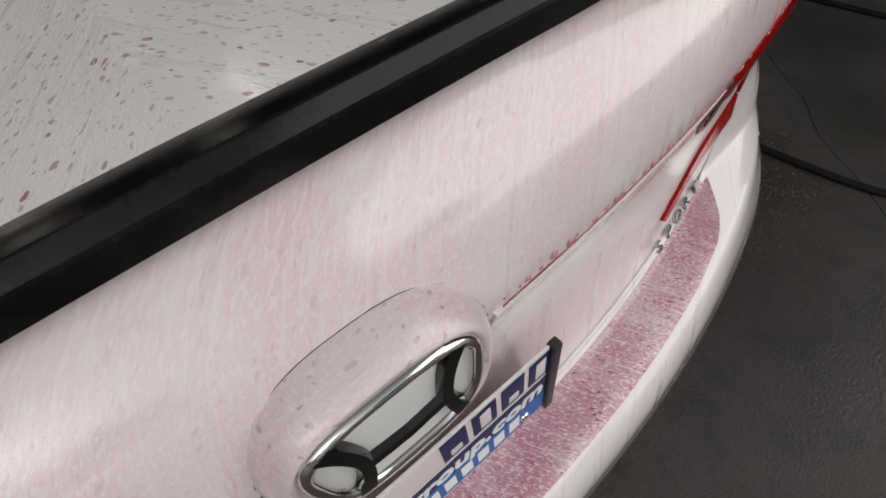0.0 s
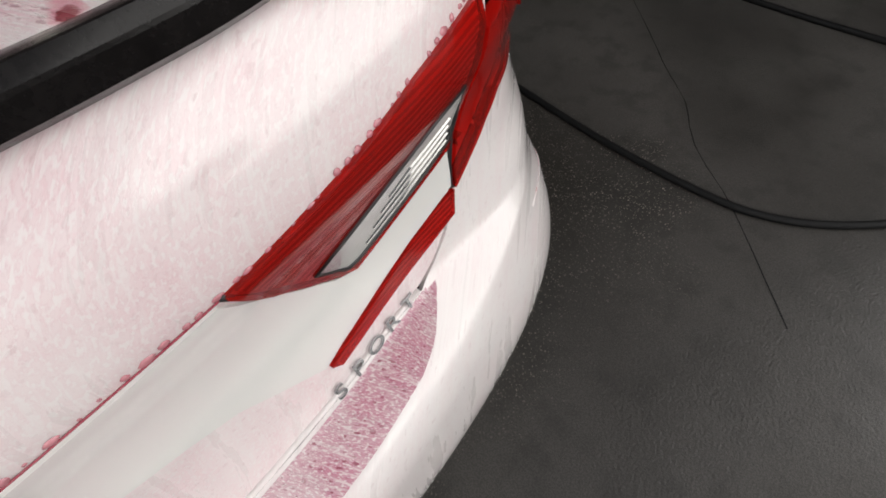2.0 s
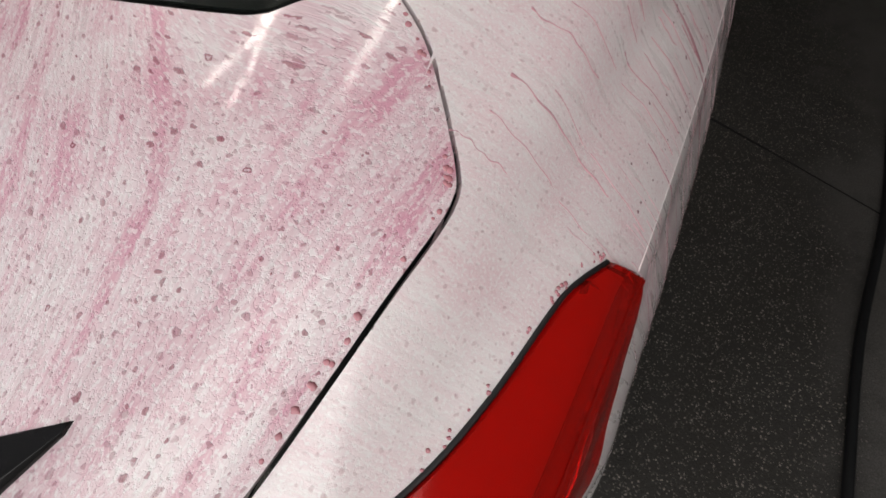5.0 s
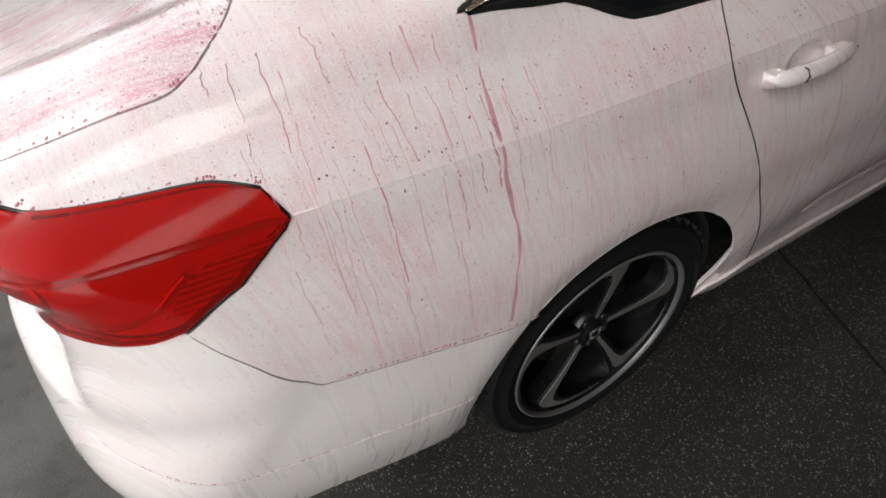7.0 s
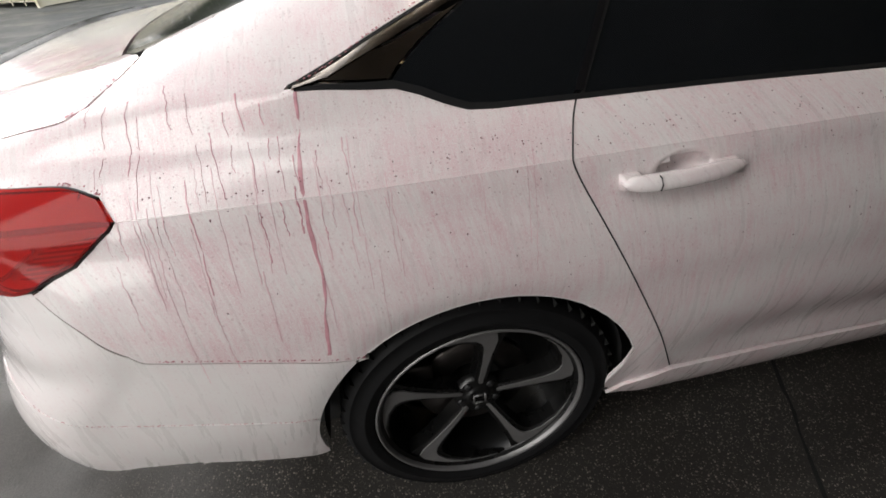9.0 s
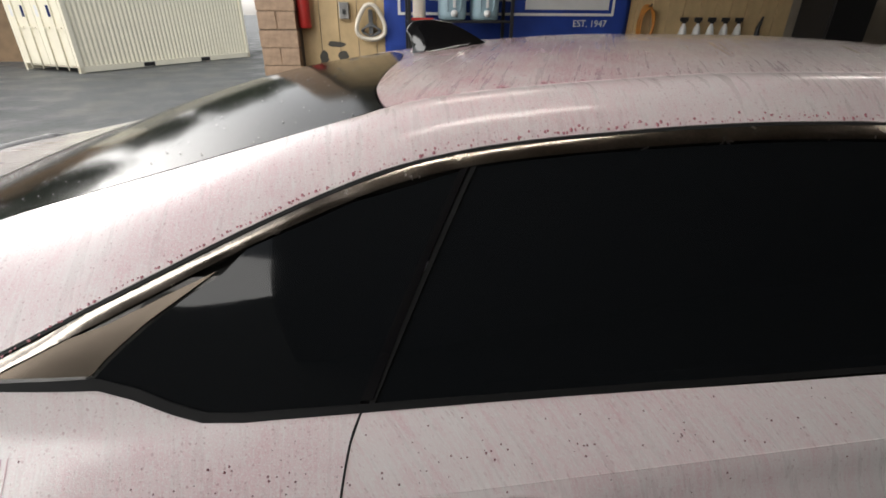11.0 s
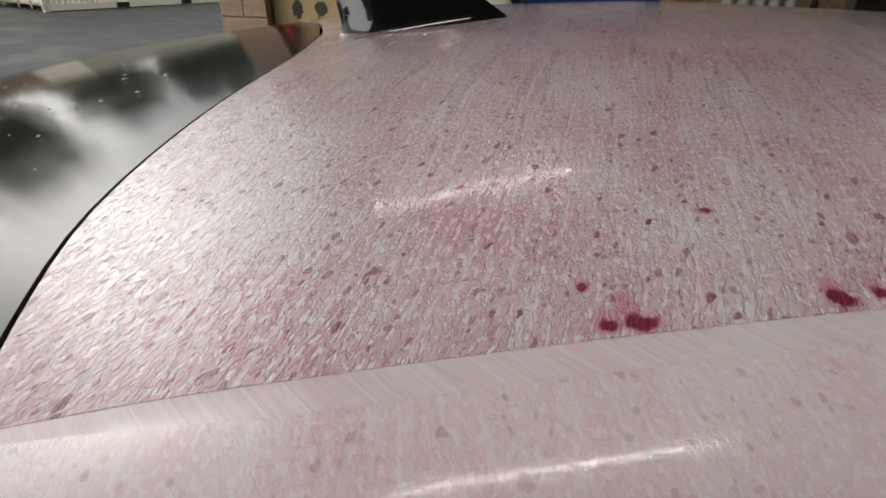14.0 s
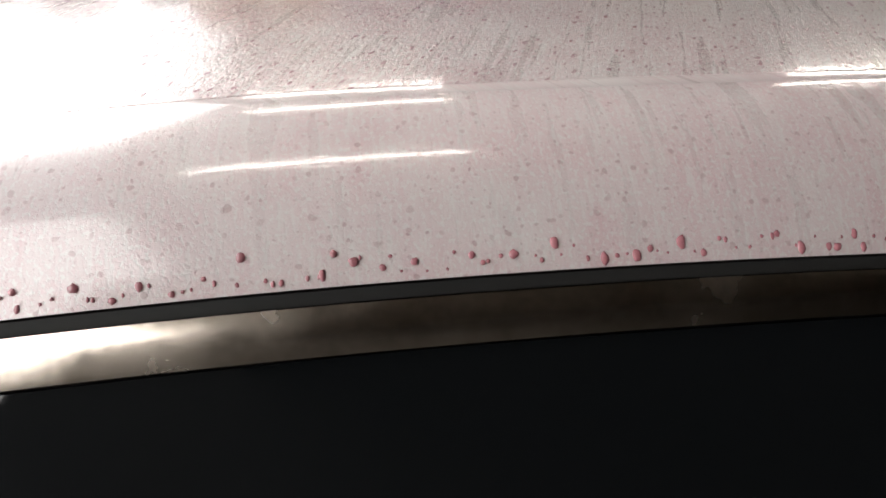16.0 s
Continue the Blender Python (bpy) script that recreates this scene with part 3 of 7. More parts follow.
def on_crease(p):
    return abs(p[1] - 0.955) < 1e-6


def on_shoulder(p):
    return abs(abs(p[1]) - shoulder_y(p[0])) < 1e-6


# bumper: tail below the shelf, round both corners to the wheel openings
seam = [(0.365, 0.857), (0.385, 0.825), (0.409, 0.793), (0.437, 0.752), (0.468, 0.719), (0.480, 0.706), (0.500, 0.699), (0.622, 0.673), (0.81, 0.631), (0.862, 0.618)]
lamp_low = [(0.643, 0.786), (0.677, 0.806), (0.716, 0.826), (0.753, 0.838)]
lamp_low_x = [(0.225, 0.841), (0.29, 0.847), (0.33, 0.853), (0.365, 0.862)]
bump_r = [ry(0.555, 0.6985), ry(0.585, 0.712), ry(0.615, 0.735)] + [ry(*p) for p in lamp_low] + [rx(*p) for p in lamp_low_x] + [rx(*p) for p in smooth_line(seam, 3)[1:]]
bump_r += [rx(x, z) for x, z in arch(131, 188)] + [rx(0.722, 0.262), rx(0.70, 0.258), rx(0.60, 0.292), rx(0.50, 0.328), rx(0.44, 0.352)]
bottom_r = [ry(0.885, 0.395), ry(0.83, 0.42), ry(0.74, 0.44), ry(0.6, 0.45), ry(0.3, 0.45)]
bumper_line = [(-a, b) for a, b in reversed(bump_r)] + [ry(-0.4, 0.6985), ry(-0.2, 0.6985), (0.0, 0.6985), ry(0.2, 0.6985), ry(0.4, 0.6985)] + bump_r + bottom_r + [(0.0, 0.45)] + [(-a, b) for a, b in reversed(bottom_r)]
bumper = sheet("bumper", car, inset(bumper_line, GAP / 2), lower, PAINT_BUMPER, (0.02, 0.011), depth=0.012, label="white rear bumper with pink runs on its shelf")
shelf_r = [ry(0.56, 0.6965), ry(0.578, 0.6955), ry(0.572, 0.692), ry(0.556, 0.6895), ry(0.53, 0.6868), ry(0.486, 0.6838), ry(0.40, 0.6822), ry(0.2, 0.6815)]
shelf_line = [(0.0, 0.694), ry(0.2, 0.694), ry(0.40, 0.6945), ry(0.52, 0.695)] + shelf_r + [(0.0, 0.6815)]
shelf_line += [(-a, b) for a, b in reversed(shelf_r)] + [(-a, b) for a, b in (ry(0.52, 0.695), ry(0.40, 0.6945), ry(0.2, 0.694))]
sheet("bumper_shelf", bumper, shelf_line, lower, PAINT_SHELF, (0.02, 0.002), off=0.0012, depth=0.001, label="bumper shelf spattered with wine-red drops")

# lid: tail face and deck
lid_side = [(0.700, 1.005), (0.699, 0.985), (0.684, 0.945), (0.664, 0.905), (0.650, 0.85), (0.640, 0.80), (0.630, 0.765), (0.612, 0.738), (0.585, 0.714), (0.552, 0.702)]
lid_r = [ry(0.705, 1.025), ry(0.707, 1.045)][::-1] + [ry(*p) for p in smooth_line(lid_side, 3)]
tail_line = [ry(0.0, 1.0845), ry(0.2, 1.0845), ry(0.4, 1.0815), ry(0.55, 1.074), ry(0.65, 1.062)] + lid_r + [ry(0.3, 0.702), (0.0, 0.702)]
tail_line += [(-a, b) for a, b in reversed(tail_line[1:-1])]
lid = sheet("trunk_lid", car, inset(tail_line, GAP / 2), tail_up, PAINT_TAIL, (0.02, 0.0125), depth=0.010, label="white trunk lid streaked with pale pink runs")


seam_u = [(0.200, 0.708), (0.232, 0.716), (0.263, 0.724), (0.32, 0.735), (0.379, 0.746), (0.430, 0.756), (0.455, 0.758), (0.473, 0.753), (0.508, 0.730), (0.544, 0.701), (0.566, 0.672), (0.572, 0.655)]
seam_s = smooth_line(seam_u, 4)
glass_low = [(0.553, 0.628), (0.535, 0.604), (0.515, 0.569), (0.495, 0.459), (0.479, 0.354), (0.470, 0.20), (0.467, 0.0)]
deck_half = [(0.130, 0.0), (0.130, 0.2), (0.136, 0.35), (0.148, 0.46), (0.163, 0.55), (0.180, 0.62), (0.190, 0.66), (0.196, 0.692)] + seam_s + [(0.566, 0.640)] + smooth_line(glass_low, 3)
deck_line = deck_half + [(x, -y) for x, y in reversed(deck_half[1:-1])]
sheet("deck", lid, inset(deck_line, GAP * 0.9), lid_top, PAINT_DECK, (0.018, 0.018), depth=0.008, label="deck of the trunk lid, heavily streaked and spotted pink")

# quarter panels, doors, sills, fenders
crease_edge = [(0.526, 0.955), (0.70, 0.955), (0.90, 0.955), (1.10, 0.955), (1.272, 0.955)]
shut = smooth_line([(1.272, 0.955), (1.280, 0.930), (1.325, 0.845), (1.426, 0.660), (1.500, 0.520), (1.572, 0.372)], 4)
quarter_low = [rx(*p) for p in [(0.365, 0.857), (0.446, 0.894), (0.483, 0.921)] + crease_edge + shut[1:] + [(1.572, 0.368), (1.52, 0.338), (1.47, 0.302), (1.436, 0.264), (1.424, 0.262), (1.417, 0.30), (1.420, 0.35), (1.440, 0.405)] + arch(21, 131) + smooth_line(seam, 3)[::-1][1:-1]]
rail = [(0.822, 0.800), (1.0, 0.735), (1.15, 0.678), (1.30, 0.632), (1.45, 0.610), (1.70, 0.605), (2.0, 0.605), (2.4, 0.608), (2.8, 0.62)]
glass_side = [(0.572, 0.622), (0.66, 0.572), (0.737, 0.564), (0.954, 0.540), (1.174, 0.513), (1.353, 0.488)]
ditch = [(1.45, 0.500), (1.70, 0.5035), (2.0, 0.5035), (2.4, 0.5035), (2.8, 0.505)]
win_low = [(0.816, 0.806), (0.90, 0.808), (0.992, 0.808), (1.03, 0.815), (1.07, 0.826), (1.11, 0.835), (1.159, 0.840), (1.304, 0.838)]
lamp_edge = smooth_line([(0.508, 0.864), (0.469, 0.845), (0.44, 0.836), (0.372, 0.820), (0.314, 0.801), (0.269, 0.778), (0.230, 0.750), (0.203, 0.727), (0.186, 0.711)], 3)
quarter_up = smooth_line([(0.178, 0.7025)] + seam_u, 3) + [(0.574, 0.640)] + smooth_line(glass_side, 4) + ditch + [(2.8, 0.618)] + [(x, y) for x, y in smooth_line(rail, 4)[::-1]]
quarter_up += smooth_line(win_low, 3) + [(1.288, 0.868), (1.272, shoulder_y(1.272))] + [(x, shoulder_y(x)) for x in (1.1, 0.9, 0.7, 0.6, 0.528)] + lamp_edge

door_low = [rx(*p) for p in [(x, 0.955) for x in (1.272, 1.5, 1.8, 2.1, 2.40)] + [(2.425, 0.85), (2.44, 0.6), (2.45, 0.345), (2.2, 0.349), (1.9, 0.360), (1.60, 0.364)] + shut[::-1][:-1]]
door_up = [(1.304, 0.840), (1.288, 0.868), (1.272, shoulder_y(1.272))] + [(x, shoulder_y(x)) for x in (1.5, 1.8, 2.1, 2.40)] + [(2.395, 0.846), (2.1, 0.848), (1.8, 0.846), (1.5, 0.842)]
sill_low = [rx(*p) for p in [(1.438, 0.258), (1.472, 0.298), (1.522, 0.334), (1.578, 0.358), (1.9, 0.352), (2.3, 0.340), (2.9, 0.335), (3.52, 0.335), (3.52, 0.215), (2.5, 0.222), (1.8, 0.238)]]
fdoor_low = [rx(*p) for p in [(x, 0.955) for x in (2.40, 2.7, 3.0, 3.30)] + [(3.36, 0.85), (3.40, 0.6), (3.40, 0.335), (2.9, 0.338), (2.45, 0.342), (2.44, 0.6), (2.425, 0.85)]]
fdoor_up = [(2.398, 0.846)] + [(x, shoulder_y(x)) for x in (2.40, 2.7, 3.0, 3.30)] + [(3.28, 0.825), (3.0, 0.828), (2.7, 0.836)]
FRONT = 3.935
fender_low = [rx(*p) for p in [(3.30, 0.955), (3.5, shoulder_z(3.5)), (3.8, shoulder_z(3.8)), (4.1, shoulder_z(4.1)), (4.4, shoulder_z(4.4)), (4.7, shoulder_z(4.7)), (4.82, shoulder_z(4.82) - 0.02), (4.84, 0.5), (4.80, 0.22), (4.35, 0.22)] + arch(-10, 190, FRONT, 26) + [(3.53, 0.22), (3.53, 0.335), (3.40, 0.335), (3.40, 0.6), (3.36, 0.85)]]

for side, tag in ((1, "right"), (-1, "left")):
    mu = mirrored if side > 0 else P
    ml = P if side > 0 else mirrored_s
    q = sheet("quarter_panel", car, drawn_in(ml(quarter_low), GAP / 2, on_crease), lower, PAINT_SIDE, (0.02, 0.02), depth=0.010, label="white quarter panel with long pink runs")
    sheet("pillar_and_roof_rail", q, drawn_in(mu(quarter_up), GAP / 3, on_shoulder), upper, PAINT_RAIL, (0.02, 0.012), depth=0.008, label="white pillar and roof rail finely streaked pink")
    d = sheet("rear_door", car, drawn_in(ml(door_low), GAP / 2, on_crease), lower, PAINT_SIDE, (0.0125, 0.0125), depth=0.010, label="white rear door with faint pink runs")
    sheet("door_shoulder", d, drawn_in(mu(door_up), GAP / 2, on_shoulder), upper, PAINT_SIDE, (0.025, 0.015), depth=0.006)
    DOORS.append((d, side))
    f = sheet("front_door", car, drawn_in(ml(fdoor_low), GAP / 2, on_crease), lower, PAINT_SIDE, (0.05, 0.05), depth=0.010)
    sheet("door_shoulder", f, drawn_in(mu(fdoor_up), GAP / 2, on_shoulder), upper, PAINT_SIDE, (0.05, 0.03), depth=0.006)
    sheet("sill", car, inset(ml(sill_low), 0.001), lower, PAINT_SIDE, (0.05, 0.02), off=0.006, depth=0.02, label="white sill skirt")
    sheet("fender", car, drawn_in(ml(fender_low), GAP / 2, on_crease), lower, PAINT_SIDE, (0.05, 0.04), depth=0.010)
    bm = bmesh.new()
    tube(bm, [Vector(lower(side * s_at_x(x, 0.955), 0.955)) + Vector((0, side * 0.0006, -0.0002)) for x in [0.53 + 0.04 * i for i in range(70)]], 0.0011, 8)
    part("crease_fold", bm, PAINT_SIDE, q)
    # dark joint between quarter panel and door
    bm = bmesh.new()
    tube(bm, [Vector(lower(side * s_at_x(x, z), z)) + Vector((0, -side * 0.0002, 0)) for x, z in shut], 0.0015, 6)
    tube(bm, [Vector(upper(x, -side * y)) for x, y in smooth_line([(1.272, shoulder_y(1.272)), (1.288, 0.868), (1.304, 0.840)], 5)], 0.0015, 6)
    part("shut_line", bm, DARK_INNER, d)
    lip = arch(128, 22) + [(1.440, 0.405), (1.422, 0.352), (1.418, 0.30), (1.424, 0.264)]
    bm = bmesh.new()
    tube(bm, [Vector(lower(side * s_at_x(x, z), z)) + Vector((0, side * 0.003, 0)) for x, z in lip], 0.0036, 8)
    part("arch_lip", bm, PAINT_BUMPER, q, "white rolled lip of the wheel arch")
    # windows
    bright = smooth_line(rail, 5)
    seal = [(x, y) for x, y in bright] + [(x, y + 0.0045) for x, y in bright[::-1]]
    sheet("window_seal", q, mu(seal), upper, DARK_INNER, (0.03, 0.01), off=0.0005, depth=0.004)
    chrome = [(x + 0.010, y + 0.005 - 0.003 * (i == 0)) for i, (x, y) in enumerate(bright)] + [(x + 0.004, y + 0.005 + min(0.016, 0.004 + 0.2 * (x - 0.822))) for x, y in bright[::-1]]
    sheet("window_trim", q, mu(chrome), upper, BRIGHT_TRIM, (0.012, 0.003), off=0.001, depth=0.006, label="smoked chrome window trim wet with drops",
          warp=lambda u, v: 0.0045 * max(0.0, 1 - ((abs(v) - rail_y(u) - 0.0125) / 0.0105) ** 2) ** 0.6)
    wedge = [(0.835, 0.801), (0.90, 0.788), (1.0, 0.763), (1.09, 0.731), (1.125, 0.719), (1.09, 0.738), (1.045, 0.762), (1.00, 0.790), (0.985, 0.8015), (0.90, 0.8025)]
    sheet("corner_trim", q, mu(wedge), upper, CORNER_TRIM, (0.02, 0.01), off=0.0025, depth=0.006, label="smoked chrome corner trim behind the quarter window")
    frame_line = [(0.826, 0.806), (0.985, 0.8035), (1.005, 0.789), (1.05, 0.761), (1.094, 0.737), (1.13, 0.720), (1.16, 0.696), (1.30, 0.654), (1.45, 0.632), (1.47, 0.630), (1.30, 0.838)] + win_low[::-1][1:]
    sheet("quarter_window", q, mu(inset(frame_line, 0.0015)), upper, TINTED, (0.03, 0.02), off=-0.001, depth=0.003, label="dark tinted quarter window")
    dwin = [(1.486, 0.629), (1.70, 0.627), (2.0, 0.627), (2.34, 0.629), (2.36, 0.840), (2.0, 0.842), (1.6, 0.842), (1.315, 0.838)]
    sheet("door_window", d, mu(dwin), upper, TINTED, (0.03, 0.02), off=-0.001, depth=0.003, label="dark tinted door window")
    fwin = [(2.40, 0.640), (2.8, 0.652), (3.05, 0.70), (3.24, 0.815), (2.8, 0.828), (2.41, 0.840)]
    sheet("door_window", f, mu(fwin), upper, TINTED, (0.04, 0.03), off=-0.001, depth=0.003)
    strip = [(0.83, 0.8065), (0.992, 0.8035), (1.035, 0.811), (1.075, 0.822), (1.115, 0.831), (1.159, 0.8335), (1.8, 0.838), (2.4, 0.838), (2.4, 0.846), (1.8, 0.846), (1.159, 0.842), (1.11, 0.8385), (1.07, 0.829), (1.03, 0.8185), (0.992, 0.8115), (0.83, 0.8105)]
    sheet("belt_seal", q, mu(strip), upper, RUBBER, (0.03, 0.01), off=0.0015, depth=0.004)
    bar = [(1.303, 0.832), (1.462, 0.632), (1.475, 0.630), (1.318, 0.832)]
    sheet("window_divider", q, mu(bar), upper, BLACK_GLOSS, (0.02, 0.01), off=0.003, depth=0.006, label="gloss black window divider")
    bar2 = [(1.312, 0.836), (1.479, 0.630), (1.488, 0.629), (1.320, 0.836)]
    sheet("window_divider", d, mu(bar2), upper, RUBBER, (0.02, 0.01), off=0.0015, depth=0.006)

# roof, its ditches and glass
roof_rear = [(1.361, 0.486), (1.352, 0.441), (1.350, 0.371), (1.372, 0.268), (1.412, 0.126), (1.426, 0.0)]
roof_half = smooth_line(roof_rear[::-1], 4) + [(1.45, 0.489), (1.7, 0.492), (2.0, 0.492), (2.4, 0.492), (2.72, 0.494), (2.80, 0.30), (2.83, 0.0)]
roof = sheet("roof_panel", car, roof_half + [(x, -y) for x, y in reversed(roof_half[1:-1])], upper, PAINT_ROOF, (0.018, 0.018), depth=0.006, label="white roof beaded and streaked with pink fluid")
for k in (1, -1):
    line = smooth_line([(1.365, 0.4865), (1.45, 0.4945), (1.7, 0.498), (2.0, 0.498), (2.4, 0.498), (2.74, 0.4995)], 6)
    strip = [(x, k * (y - 0.0064)) for x, y in line] + [(x, k * (y + 0.0064)) for x, y in line[::-1]]
    sheet("roof_ditch_moulding", car, strip, upper, PAINT_TAIL, (0.03, 0.005), off=-0.0003, depth=0.003, label="cream moulding sunk in the roof ditch")
gl = [(x, y - 0.005) for x, y in smooth_line(glass_side, 4)]
glass_half = [(x + 0.004, y) for x, y in smooth_line(glass_low, 3)[::-1]] + gl + [(x - 0.004, y) for x, y in smooth_line(roof_rear[::-1], 4)[::-1][1:]]
sheet("rear_window", car, glass_half + [(x, -y) for x, y in reversed(glass_half[1:-1])], upper, REAR_GLASS, (0.025, 0.025), off=-0.001, depth=0.003, label="dark rear window with water beads")
screen_half = [(2.835, 0.0), (2.805, 0.30), (2.725, 0.49), (3.0, 0.53), (3.30, 0.60), (3.40, 0.4), (3.45, 0.0)]
sheet("windscreen", car, screen_half + [(x, -y) for x, y in reversed(screen_half[1:-1])], upper, TINTED, (0.05, 0.05), depth=0.004)
hood_half = [(3.46, 0.0), (3.41, 0.4), (3.31, 0.6), (3.31, 0.80)] + [(x, shoulder_y(x) - 0.002) for x in (3.5, 3.8, 4.1, 4.4, 4.7, 4.82)] + [(4.84, 0.4), (4.85, 0.0)]
sheet("hood", car, hood_half + [(x, -y) for x, y in reversed(hood_half[1:-1])], upper, PAINT_TAIL, (0.05, 0.05), depth=0.01)


def nose(u, v):
    k = min(max(abs(u), 0), 1)
    return (4.82 + 0.06 * math.sin(math.pi * min(max((v - 0.2) / 0.6, 0), 1)) - 0.02 * k**4, 0.80 * u, v)


sheet("nose", car, [(-1, 0.22), (1, 0.22), (1, 0.70), (0.6, 0.77), (0, 0.795), (-0.6, 0.77), (-1, 0.70)], nose, PAINT_TAIL, (0.06, 0.05), depth=0.01)

# dark structure behind the panels
shell("inner_shell", -1.31, 1.31, 0.48, 0.940, 110, 24, lower, 0.018)
shell("inner_roof", 0.22, 3.3, -0.72, 0.72, 70, 36, upper, 0.014)
bm = bmesh.new()
box(bm, (0.25, -0.78, 0.22), (4.6, 0.78, 0.30))
part("floor_pan", bm, DARK_INNER, car)

# spoiler lip on the lid
def spoiler_half(y):
    """Front and hind edge, x, at a half width."""
    fr = pchip([0.0, 0.15, 0.30, 0.42, 0.50, 0.56, 0.605, 0.638], [0.152, 0.151, 0.151, 0.159, 0.178, 0.200, 0.228, 0.252])
    hi = pchip([0.0, 0.20, 0.35, 0.46, 0.55, 0.595, 0.615, 0.622, 0.638], [0.112, 0.112, 0.117, 0.128, 0.150, 0.164, 0.173, 0.190, 0.246])
    return fr(y), hi(y)


# section from front to back: run across the top, height over the lid as a share of the lift
SECTION = ((0.0, -0.12), (0.03, 0.05), (0.35, 0.52), (0.66, 0.88), (0.80, 1.0), (0.83, 0.98), (0.96, 0.66), (0.985, 0.55), (1.0, 0.38))
verts, faces = [], []
ys = sorted({round(k * y, 4) for y in [0.015 * i for i in range(38)] + [0.572 + 0.004 * i for i in range(17)] + [0.6375] for k in (1, -1)})
for y in ys:
    a = abs(y)
    f, h = spoiler_half(a)
    lift = 0.0135 * min(1, (0.6385 - a) / 0.035 + 0.15)
    for t, up in SECTION:
        x = f + (h - f) * t
        verts.append((x, y, upper(x, y)[2] + lift * up))
    base = upper(h, y)[2]
    verts.append((h + 0.0015, y, base - 0.010))
    verts.append((h + 0.005, y, base - 0.013))
    verts.append((h + 0.02, y, base - 0.024))
m = len(SECTION) + 3
for i in range(len(ys) - 1):
    for k in range(m - 1):
        faces.append((i * m + k, (i + 1) * m + k, (i + 1) * m + k + 1, i * m + k + 1))
faces.append(tuple(range(m)))
faces.append(tuple(reversed(range((len(ys) - 1) * m, len(ys) * m))))
sharp(part("spoiler_lip", mesh_of("spoiler_lip", verts, faces), SPOILER_BLACK, lid, "black spoiler lip with dust and drops"), 14)

# tail lamps
arm_up = [(0.391, 0.962), (0.45, 0.968), (0.517, 0.978), (0.583, 0.989), (0.64, 0.994), (0.682, 0.996), (0.684, 0.972), (0.679, 0.945), (0.660, 0.905), (0.646, 0.875), (0.641, 0.852), (0.60, 0.846), (0.565, 0.840), (0.52, 0.832), (0.488, 0.828), (0.468, 0.842), (0.439, 0.876), (0.413, 0.913)]
reverse = [(0.448, 0.882), (0.50, 0.894), (0.547, 0.908), (0.60, 0.925), (0.650, 0.930), (0.645, 0.90), (0.638, 0.868), (0.60, 0.859), (0.565, 0.853), (0.52, 0.845), (0.492, 0.842), (0.478, 0.845)]
arm_low = [(0.414, 0.742), (0.426, 0.729), (0.518, 0.738), (0.58, 0.747), (0.634, 0.756), (0.641, 0.790), (0.60, 0.786), (0.56, 0.777), (0.50, 0.762), (0.44, 0.750)]
body_in = [(0.693, 0.962), (0.687, 0.945), (0.667, 0.905), (0.654, 0.86), (0.646, 0.82), (0.643, 0.79)]
body_line = [ry(*p) for p in body_in] + [ry(y, z + 0.002) for y, z in lamp_low] + [rx(*p) for p in lamp_low_x] + [rx(*p) for p in [(0.446, 0.896), (0.483, 0.923), (0.515, 0.945), (0.525, 0.956), (0.50, 0.960)]]
